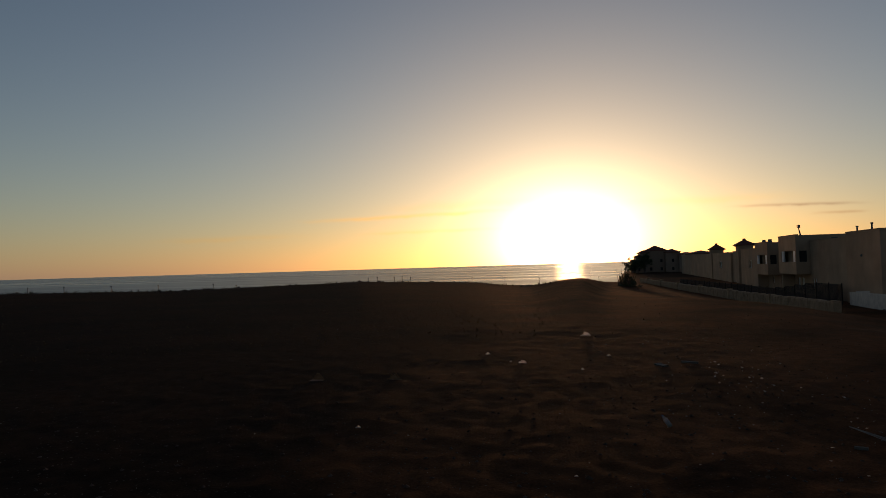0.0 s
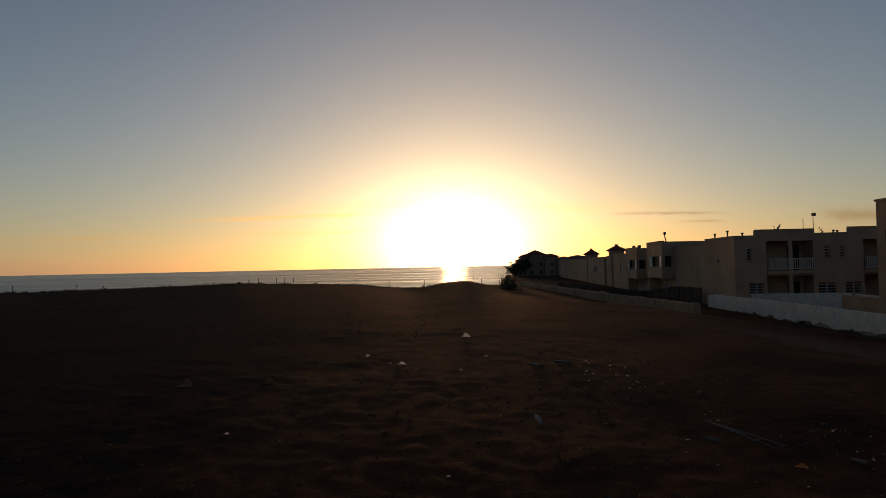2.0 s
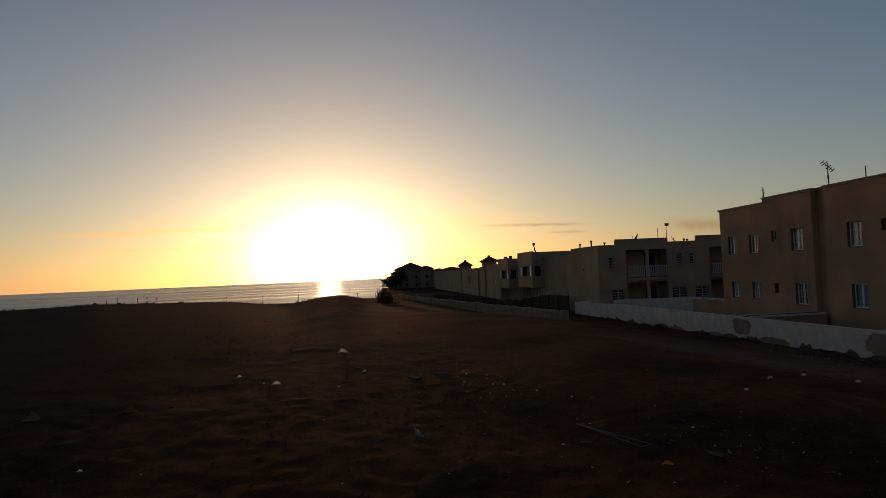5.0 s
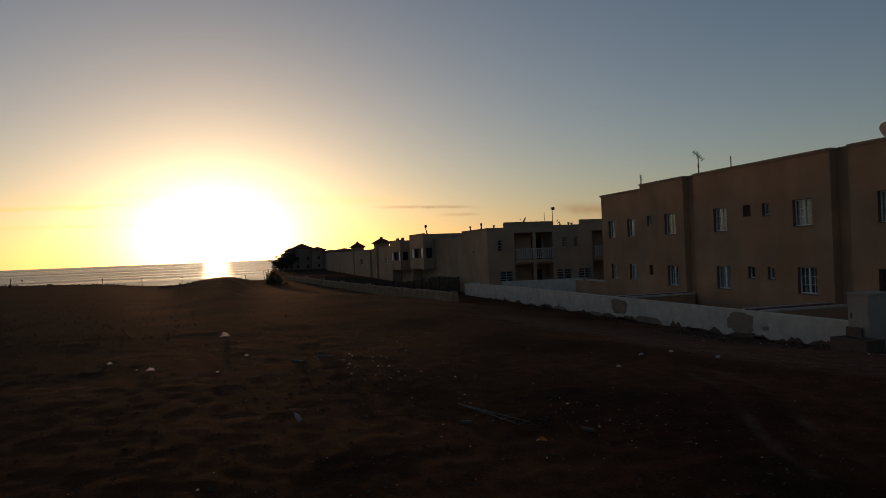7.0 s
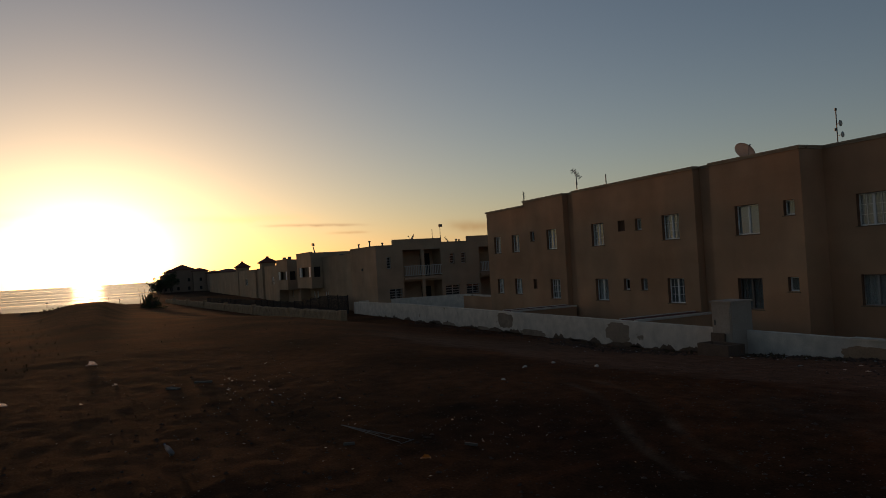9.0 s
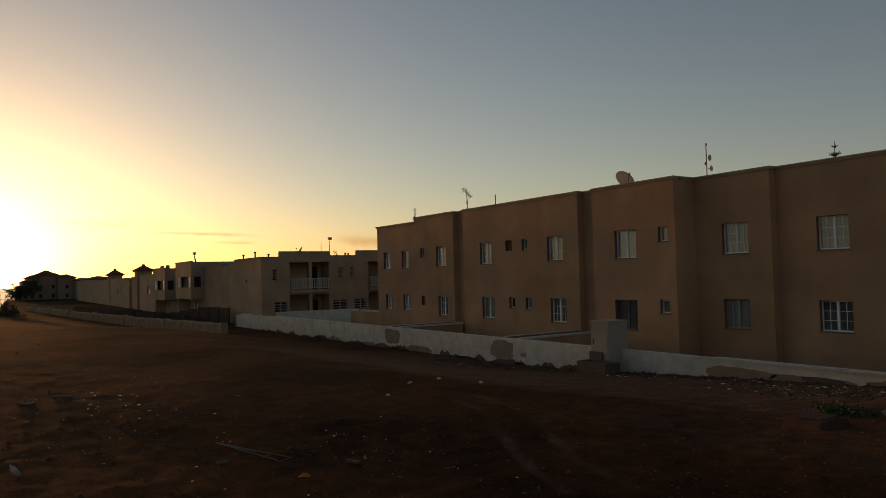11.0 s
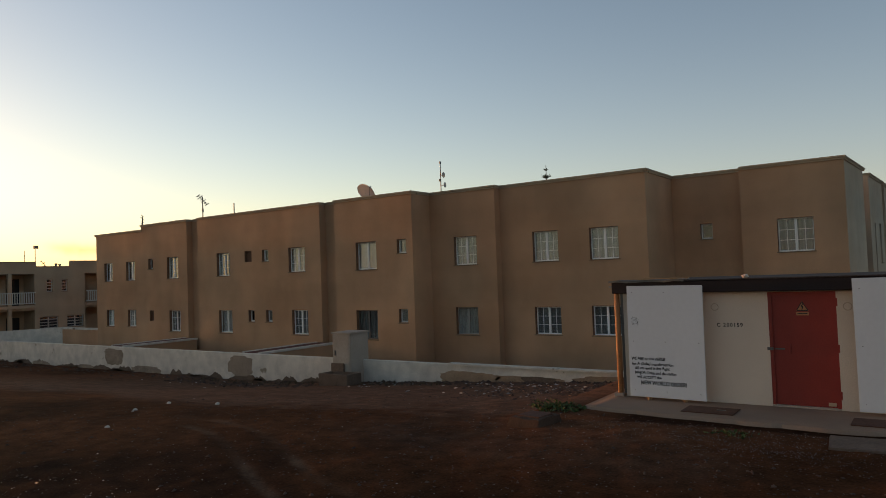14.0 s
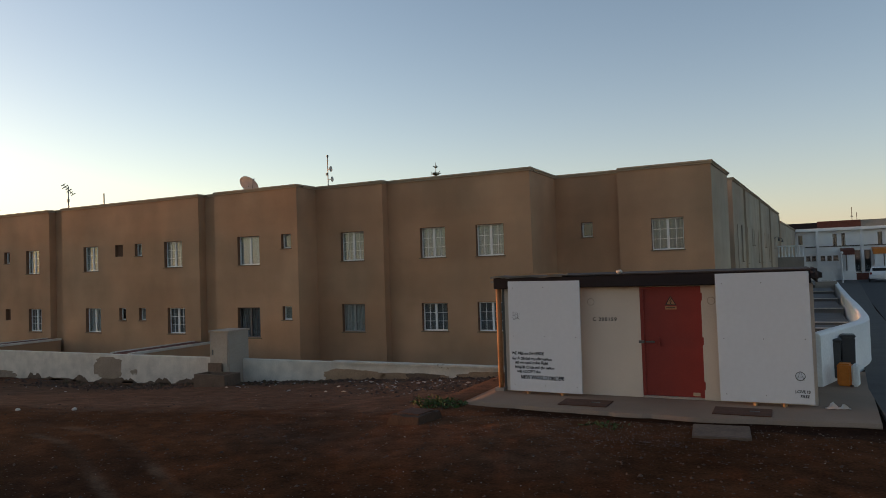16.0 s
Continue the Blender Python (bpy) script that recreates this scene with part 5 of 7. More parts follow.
    for i in range(97):
        x = -6.48 + 6.84 * i / 96
        y = lerp(x, [(-6.5, 12.78), (-4.7, 12.6), (-2.3, 12.5), (-1.0, 12.66), (0.4, 12.9)])
        chip = 0.05 * noise.noise((x * 1.3, 3, 0)) + 0.008 * noise.noise((x * 6.1, 8, 0)) + 0.10 * max(0.0, noise.noise((x * 2.9, 20, 0)) - 0.25)
        low = 0.012 * noise.noise((x * 3.3, 1, 5)) - 0.012
        worn = -0.06 * smooth01((-6.12 - x) / 0.33)  # the end towards the field slopes to the ground, shaped to catch low sun
        front.append([bm.verts.new(c) for c in ((x, y + chip - 0.03, -0.5), (x, y + chip - 0.03, -0.05 + low + worn), (x, y + chip + 0.015, low + worn), (x, y + chip + 0.09, -0.001 + worn))])
        back.append([bm.verts.new((x - 0.08 if i == 0 else x + (0.25 if i == 96 else 0), 18.2, z)) for z in (-0.001 + worn, -0.5)])
    for p, q, u, v in zip(front, front[1:], back, back[1:]):
        for j in range(3):
            bm.faces.new([p[j], q[j], q[j + 1], p[j + 1]])
        bm.faces.new([p[3], q[3], v[0], u[0]])
        bm.faces.new([u[0], v[0], v[1], u[1]])
    for p, u in ((front[0], back[0]), (front[-1], back[-1])):
        bm.faces.new([*p, *u])
    bmesh.ops.recalc_face_normals(bm, faces=bm.faces[:])
    s = part("pavement", bm, APRON)
    tagged(s, "worn concrete apron round the electrical hut", "pavement", kind="structure")
    for a, b, c, d in ((-4.6, -3.72, 12.86, 13.42), (-2.0, -1.12, 12.84, 13.42)):
        g = part_box("cover", (a, b, c, d, 0.001, 0.018), RUSTDARK, s, "rusty steel cable-pit cover", bevel=0.005)
        part_box("lifting_eye", (a + 0.55, a + 0.70, c + 0.25, c + 0.3, 0.0185, 0.03), METAL, g)


def rock(name, at, r, mat, seed, label, cat="stone", squash=0.7):
    rng = random.Random(seed)
    bm = bmesh.new()
    bmesh.ops.create_icosphere(bm, subdivisions=2, radius=r)
    o = Vector((rng.uniform(-50, 50), seed, 3))
    for v in bm.verts:
        v.co *= 1 + 0.35 * noise.noise(v.co / r * 1.1 + o)
        v.co.z *= squash
    zmin = min(v.co.z for v in bm.verts)
    for v in bm.verts:
        v.co.z -= zmin * 0.8
    ob = part(name, bm, mat)
    ob.location = at
    ob.rotation_euler = (0, 0, rng.uniform(0, 6))
    return tagged(ob, label, cat)


make_hut()


def make_street_side():
    # hollow kerb block, loose plate and weeds before the hut
    t = new("concrete_box")
    tagged(t, "low earth-stained concrete inspection box sunk in the dirt", "box")
    t.matrix_world = pose(-6.74, 11.45, -0.235, 0, 0, -6) @ Matrix.Diagonal((0.58, 0.8, 0.92, 1.0))
    bm = bmesh.new()
    bmesh.ops.create_grid(bm, x_segments=14, y_segments=12, size=1.0)
    bmesh.ops.scale(bm, vec=(0.62, 0.5, 1), verts=bm.verts)
    for v in bm.verts:  # a worn block with rounded, crumbling edges
        k = max(abs(v.co.x) / 0.62, abs(v.co.y) / 0.5)
        top = 0.27 + 0.025 * noise.noise((v.co.x * 3, v.co.y * 3, 4)) + 0.02 * noise.noise((v.co.x * 9, v.co.y * 9, 1))
        v.co.z = top if k < 0.9 else -0.15
        if k >= 0.9:
            v.co.x *= 1.06 + 0.05 * noise.noise((v.co.x * 4, v.co.y * 4, 8))
            v.co.y *= 1.06 + 0.05 * noise.noise((v.co.x * 4, v.co.y * 4, 11))
    part("block", bm, CLAY, t, smooth=False)
    part_box("lid", (-0.40, 0.40, -0.26, 0.32, 0.20, 0.295), RUSTDARK, t, "rusty dirt-covered lid", bevel=0.01)
    p = part_box("concrete_plate", (-0.39, 0.39, -0.36, 0.36, -0.03, 0.012), BROWNCRETE, None, bevel=0.008)
    p.matrix_world = pose(-1.75, 11.52, rough_z(-1.75, 11.52) + 0.025, 1.0, 0, 5)
    tagged(p, "loose grey concrete slab lying on the dirt", "slab")
    # parapet curving round the forecourt
    k = new("parapet")
    tagged(k, "low white curved parapet bordering the street", "wall")
    bm = bmesh.new()
    line = [(-0.40, 16.0), (-0.24, 16.5), (0.02, 17.3), (0.28, 18.1), (0.50, 18.8), (0.67, 19.5), (0.78, 20.2), (0.85, 21.2), (0.92, 23.0), (1.03, 26.5), (1.10, 30.0), (1.4, 40.0), (1.8, 52.0)]
    prev = None
    for i, (x, y) in enumerate(line):
        a, b = line[max(0, i - 1)], line[min(len(line) - 1, i + 1)]
        d = Vector((b[0] - a[0], b[1] - a[1], 0)).normalized()
        n = Vector((d.y, -d.x, 0)) * 0.11
        c = Vector((x, y, 0))
        row = [bm.verts.new(q) for q in (c + n + Vector((0, 0, -0.6)), c + n + Vector((0, 0, 0.98)), c + n * 0.6 + Vector((0, 0, 1.02)), c - n * 0.6 + Vector((0, 0, 1.02)), c - n + Vector((0, 0, 0.98)), c - n + Vector((0, 0, -0.6)))]
        if prev:
            for j in range(5):
                bm.faces.new([prev[j], row[j], row[j + 1], prev[j + 1]])
        else:
            bm.faces.new(row[::-1])
        prev = row
    bm.faces.new(prev)
    bmesh.ops.recalc_face_normals(bm, faces=bm.faces[:])
    part("wall", bm, HOUSEWHITE, k)
    # dark forecourt steps behind the parapet
    st = new("outdoor_steps")
    tagged(st, "wide dark outdoor steps behind the parapet", "steps")
    for y0, y1, zt in ((20.6, 24, 0.30), (24, 25.4, 0.42), (25.4, 30, 0.48), (30, 35, 0.62), (35, 40, 0.72), (40, 45, 0.83), (45.3, 54, 0.97)):
        part_box("step", (-2.6, lerp(y0, [(20, 0.6), (24, 0.8), (28, 0.9), (52, 1.5)]), y0, y1 - 0.003, -0.6, zt - 0.026), STEPSTONE, st)
        part_box("nosing", (-2.6, lerp(y0, [(20, 0.6), (24, 0.8), (28, 0.9), (52, 1.5)]), y0 - 0.04, y0 + 0.2, zt - 0.024, zt), PALE, st)
    # refuse bins and a chequered box
    for i, (x, y, z) in enumerate(((-0.04, 16.85, 0.84), (0.22, 17.15, 0.90))):
        e = new("refuse_bin")
        e.matrix_world = pose(x, y, 0.0, 0, 0, -4 + 6 * i) @ Matrix.Diagonal((0.76, 0.8, 1.0, 1.0))
        tagged(e, "dark grey plastic refuse bin beside the parapet", "bin", group="refuse bins")
        bm = bmesh.new()
        vs = box(bm, -0.17, 0.17, -0.19, 0.19, 0.06, z - 0.06)
        for v in vs[:4]:
            v.co.x *= 0.85
            v.co.y *= 0.85
        bmesh.ops.bevel(bm, geom=bm.edges[:], offset=0.02, segments=2, affect="EDGES")
        part("body", bm, BIN, e)
        part_box("lid", (-0.19, 0.19, -0.21, 0.23, z - 0.055, z), BIN, e, bevel=0.02)
        for sx in (-0.12, 0.12):
            bm = bmesh.new()
            cylinder(bm, (sx - 0.03, 0.2, 0.08), (sx + 0.03, 0.2, 0.08), 0.08, n=14)
            part("wheel", bm, INK, e)
    e = new("road_barrier_block")
    e.matrix_world = pose(0.17, 16.25, 0.0, 0, 0, -12)
    tagged(e, "orange and white plastic road barrier block", "barrier")
    part_box("orange_half", (-0.19, 0.048, -0.13, 0.13, 0.0, 0.43), ORANGE, e, bevel=0.03)
    part_box("white_half", (0.052, 0.17, -0.12, 0.12, 0.0, 0.42), WHITE, e, bevel=0.03)
    # crumpled bag
    bag("plastic_bag", (-0.15, 13.8, 0.0), 0.15, 12, "crumpled white plastic bag on the concrete", ears=0.75).rotation_euler.z = 1.75
    # road surface
    bm = bmesh.new()
    ys = [2.0, 8, 12, 16, 20, 30, 45, 60, 86]
    rows = []
    for y in ys:
        xl = lerp(y, [(2, 2.6), (12, 1.6), (20, 1.9), (38, 2.7), (75, 5.0), (86, 5.6)])
        zr = lerp(y, [(2, -0.02), (45, -0.03), (78, 0.02), (86, 0.05)])
        rows.append((bm.verts.new((xl, y, zr)), bm.verts.new((60, y, zr))))
    for a, b in zip(rows, rows[1:]):
        bm.faces.new([a[0], a[1], b[1], b[0]])
    r = part("road", bm, ASPHALT)
    r.location.z = 0.02
    # broad grey pavement between the parapet and the road
    bm = bmesh.new()
    rows = []
    for y in (12.6, 16, 20, 28, 38, 45, 60, 78, 84.6):
        xr = lerp(y, [(12, 1.59), (20, 1.89), (38, 2.69), (75, 4.99), (86, 5.59)])
        xl = lerp(y, [(18, 0.455), (20, 0.7), (28, 1.0), (40, 1.35), (52, 1.7), (84, 2.2)])
        zr = lerp(y, [(2, 0.0), (45, 0.0), (78, 0.06), (86, 0.09)])
        rows.append([bm.verts.new(q) for q in ((xl, y, -0.7), (xl, y, zr), (xr, y, zr), (xr, y, -0.7))])
    for a, b in zip(rows, rows[1:]):
        for j in range(3):
            bm.faces.new([a[j], b[j], b[j + 1], a[j + 1]])
    bm.faces.new(rows[0][::-1])
    bm.faces.new(rows[-1])
    bmesh.ops.recalc_face_normals(bm, faces=bm.faces[:])
    tagged(part("pavement", bm, PAVING), "broad worn grey pavement beside the street", "pavement", kind="structure")
    # white lattice gate at the head of the steps
    g = new("lattice_gate")
    tagged(g, "white diagonal lattice gate at the head of the steps", "gate")
    x0, x1, z0, z1, y = 0.58, 1.45, 1.16, 1.72, 45.0
    for q in ((x0, x1, z0, z0 + 0.03), (x0, x1, z1 - 0.03, z1), (x0, x0 + 0.03, z0 + 0.03, z1 - 0.03), (x1 - 0.03, x1, z0 + 0.03, z1 - 0.03)):
        part_box("gate_frame", (q[0], q[1], y, y + 0.03, q[2], q[3]), WHITE, g)
    for s in (-1, 1):
        for i in range(-3, 6):
            c = x0 + (x1 - x0) * i / 5
            d = (z1 - z0) * s
            pa, pb = (c if s > 0 else c + (z1 - z0), z0), ((c + z1 - z0) if s > 0 else c, z1)
            ta = [max(0, min(1, (lim - pa[0]) / (pb[0] - pa[0]))) for lim in (x0, x1)]
            t0, t1 = min(ta), max(ta)
            if t1 - t0 < 0.05:
                continue
            bm = bmesh.new()
            cylinder(bm, (pa[0] + (pb[0] - pa[0]) * t0, y + 0.015 + 0.012 * s, z0 + (z1 - z0) * t0), (pa[0] + (pb[0] - pa[0]) * t1, y + 0.015 + 0.012 * s, z0 + (z1 - z0) * t1), 0.012, n=5)
            part("lattice_bar", bm, WHITE, g)
    part_box("threshold", (x0 - 0.1, x1 + 0.12, y - 0.1, y + 0.2, 0.3, z0 - 0.002), CONCRETE, g)
    tagged(r, "dark asphalt side street", "road", kind="structure")


def bag(name, at, r, seed, label, cat="bag", mat=None, ears=0.0):
    """Crumpled thin film or cloth: a skirt on the ground and a flap that stands up."""
    rng = random.Random(seed)
    bm = bmesh.new()
    n = 14
    o = Vector((seed * 1.3, rng.uniform(-9, 9), 2))
    rows = []
    for i in range(n + 1):
        v = i / n
        row = []
        for j in range(n + 1):
            u = 2 * j / n - 1
            fold = noise.noise(Vector((u * 2.2, v * 2.2, 0)) + o)
            fine = noise.noise(Vector((u * 6, v * 6, 3)) + o)
            edge = 1 + 0.5 * noise.noise(Vector((u * 1.5, 0, 7)) + o)
            rise = max(0.0, v - 0.4) / 0.6
            x = r * (1.3 * max(0.0, 0.4 - v) / 0.4 * edge - 0.15 + 0.35 * fold * rise)
            y = r * 1.25 * u * (1 - 0.45 * rise) + 0.15 * r * fine
            z = r * (0.85 * rise * edge * (1 - 0.5 * u * u + 0.6 * fold) * (1 - ears * (1 - min(1.0, abs(u) * 1.5))) + 0.12 * abs(fold) + 0.10 * fine * (0.3 + rise))
            row.append(bm.verts.new((x, y, max(0.004, z))))
        rows.append(row)
    for p, q in zip(rows, rows[1:]):
        for j in range(n):
            bm.faces.new([p[j], q[j], q[j + 1], p[j + 1]])
    ob = part(name, bm, mat or PLASTIC)
    ob.location = at
    ob.rotation_euler = (0, 0, rng.uniform(-0.6, 0.6))
    return tagged(ob, label, cat)


make_street_side()


def make_white_houses():
    h = new("terraced_house")
    tagged(h, "white two-storey terraced houses with dark red parapet and awnings", "house")
    Y = 87.0
    f = facing_south(Y)
    tall = [(0.26, 0.67, 3.85, 5.03, D), (3.58, 3.96, 3.72, 5.04, P), (4.40, 4.77, 3.72, 5.05, P), (7.74, 8.16, 3.70, 5.07, D), (11.2, 11.6, 3.7, 5.05, P)]
    low = [(0.95, 1.36, 2.17, 2.7, D), (1.5, 1.91, 2.16, 2.69, D), (2.35, 2.78, 2.16, 2.69, D), (2.98, 3.40, 2.16, 2.69, D), (3.55, 4.03, 2.17, 2.7, D)]
    doors = [(5.5, 6.1, 0.9, 3.2, D), (6.45, 7.05, 0.9, 3.2, D), (9.6, 10.4, 0.9, 3.2, D)]
    wall_part(h, f, -14.0, 26.0, -0.8, 5.38, tall + low + doors, HOUSEWHITE)
    for w in tall + low + doors:
        window(h, *w[:4], f, back=w[4], frame_mat=DARKFRAME, set_in=0.15)
    part_box("back_wall", (-14, 26, 96, 96.25, -0.6, 5.3), HOUSEWHITE, h)
    part_box("roof", (-14, 26, 87.26, 96, 5.05, 5.3), ROOFING, h)
    part_box("cornice", (-14, 26, 86.5, 87.3, 5.382, 5.70), HOUSEWHITE, h, "white projecting cornice")
    part_box("parapet", (-14, 2.15, 86.8, 87.5, 5.703, 6.33), BLACKISH, h, "dark weathered parapet")
    part_box("parapet", (2.16, 6.25, 86.75, 87.5, 5.703, 6.44), BROWNTILE, h, "dark red parapet")
    part_box("parapet", (6.26, 26, 86.8, 87.5, 5.703, 6.42), CONCRETE, h, "grey parapet")
    for x0, x1 in ((0.9, 1.95), (2.25, 6.1), (6.4, 10.3)):
        part_box("string_course", (x0, x1, 86.92, 86.998, 3.64, 3.74), DARKSTONE, h)
    for x in (2.1, 6.27, 10.5):
        part_box("pilaster", (x - 0.13, x + 0.13, 86.45, 86.72, -0.6, 5.38), HOUSEWHITE, h)
    for x0, x1, m in ((4.2, 5.45, BROWNTILE), (7.1, 10.2, ORANGE)):
        bm = bmesh.new()
        vs = [bm.verts.new(c) for c in ((x0, 86.85, 3.45), (x1, 86.85, 3.45), (x1, 85.2, 3.25), (x0, 85.2, 3.25), (x0, 86.85, 3.38), (x1, 86.85, 3.38), (x1, 85.2, 2.72), (x0, 85.2, 2.72))]
        for q in ((0, 3, 2, 1), (4, 5, 6, 7), (0, 1, 5, 4), (1, 2, 6, 5), (2, 3, 7, 6), (3, 0, 4, 7)):
            bm.faces.new([vs[i] for i in q])
        part("awning", bm, m, h, "dark red awning" if m is BROWNTILE else "bright orange awning")
    part_box("porch_wall", (4.75, 5.45, 85.3, 85.5, -0.7, 2.72), HOUSEWHITE, h)
    part_box("porch_wall", (7.2, 10.2, 85.3, 85.5, -0.7, 2.7), HOUSEWHITE, h)
    for x in (4.28, 4.66, 8.05):
        part_box("porch_post", (x - 0.05, x + 0.05, 85.21, 85.29, -0.5, 2.72), DARKFRAME, h)
    part_box("door_step", (5.5, 7.15, 85.6, 86.7, -0.6, 0.75), BROWNTILE, h, "reddish brown steps")
    part_box("garden_wall", (4.2, 5.48, 84.9, 85.1, -0.7, 1.05), HOUSEWHITE, h)
    part_box("garden_wall", (7.2, 10.2, 84.9, 85.1, -0.7, 1.1), HOUSEWHITE, h)
    for x, y, z0, z1 in ((5.7, 90, 5.2, 8.0), (6.2, 90.4, 5.2, 7.4)):
        bm = bmesh.new()
        cylinder(bm, (x, y, z0), (x, y, z1), 0.035, n=6)
        cylinder(bm, (x - 0.12, y, z1 - 1.0), (x + 0.12, y, z1 - 1.0), 0.05, n=6)
        tagged(part("tv_aerial", bm, METAL), "thin television aerial on the white house", "aerial")
    bm = bmesh.new()
    cylinder(bm, (3.7, 76.0, -0.2), (3.7, 76.0, 2.8), 0.05, n=8)
    bmesh.ops.create_uvsphere(bm, u_segments=12, v_segments=8, radius=0.14, matrix=Matrix.Translation((3.7, 76.0, 2.9)))
    tagged(part("street_lamp", bm, HOUSEWHITE), "low white globe lamp post by the street", "street lamp")


make_white_houses()


def make_car(at, turn):
    e = new("car")
    e.matrix_world = pose(*at, 0, 0, turn)
    tagged(e, "small white hatchback parked in the street", "car")
    prof = [(-1.95, 0.30), (-1.98, 0.75), (-1.85, 0.95), (-1.45, 1.40), (-0.7, 1.48), (0.25, 1.44), (0.95, 0.98), (1.75, 0.86), (1.98, 0.62), (1.98, 0.30)]
    bm = bmesh.new()
    left, right = [], []
    for x, z in prof:
        w = 0.82 - (0.17 if z > 1.2 else 0.0)
        left.append(bm.verts.new((x, -w, z)))
        right.append(bm.verts.new((x, w, z)))
    n = len(prof)
    for i in range(n):
        j = (i + 1) % n
        bm.faces.new([left[i], left[j], right[j], right[i]])
    bm.faces.new(left[::-1])
    bm.faces.new(right)
    bmesh.ops.recalc_face_normals(bm, faces=bm.faces[:])
    bmesh.ops.bevel(bm, geom=bm.edges[:], offset=0.05, segments=2, affect="EDGES")
    part("body", bm, CARPAINT, e)
    part_box("rear_window", (-1.78, -1.6, -0.55, 0.55, 1.02, 1.33), DARKGLASS, e, bevel=0.02)
    for s in (-1, 1):
        part_box("side_window", (-1.2, 0.45, s * 0.80 - 0.06, s * 0.80 - 0.02, 1.0, 1.34) if s > 0 else (-1.2, 0.45, -0.78, -0.74, 1.0, 1.34), DARKGLASS, e)
        part_box("tail_light", (-2.0, -1.9, s * 0.68 - 0.1, s * 0.68 + 0.1, 0.72, 0.92), RED, e, bevel=0.02)
        for x in (-1.25, 1.25):
            w = new("wheel")
            w.parent = e
            bm = bmesh.new()
            cylinder(bm, (x, s * 0.84 - 0.09, 0.3), (x, s * 0.84 + 0.05, 0.3), 0.3, n=20)
            part("tyre", bm, INK, w)
            bm = bmesh.new()
            cylinder(bm, (x, s * 0.84 + 0.045 * s, 0.3), (x, s * 0.84 + 0.07 * s, 0.3), 0.18, n=16)
            part("rim", bm, METAL, w)
    part_box("bumper", (-2.05, -1.9, -0.78, 0.78, 0.32, 0.55), CARPAINT, e, bevel=0.04)
    part_box("number_plate", (-2.07, -2.052, -0.25, 0.25, 0.58, 0.68), WHITE, e)


make_car((6.95, 79.0, 0.045), 84)


# ---- the street of houses towards the sea ----
def rail(parent, place, a, b, z0, z1, gap=0.16):
    bm = bmesh.new()
    slab_in(bm, place, a, b, -0.02, 0.04, z1 - 0.07, z1)
    part("handrail", bm, RAILING, parent)
    bm = bmesh.new()
    slab_in(bm, place, a, b, -0.02, 0.03, z0, z0 + 0.06)
    part("bottom_rail", bm, RAILING, parent)
    n = int((b - a) / gap)
    for i in range(1, n):
        u = a + (b - a) * i / n
        bm = bmesh.new()
        slab_in(bm, place, u - 0.035, u + 0.035, -0.005, 0.02, z0 + 0.06, z1 - 0.07)
        part("baluster", bm, RAILING, parent)


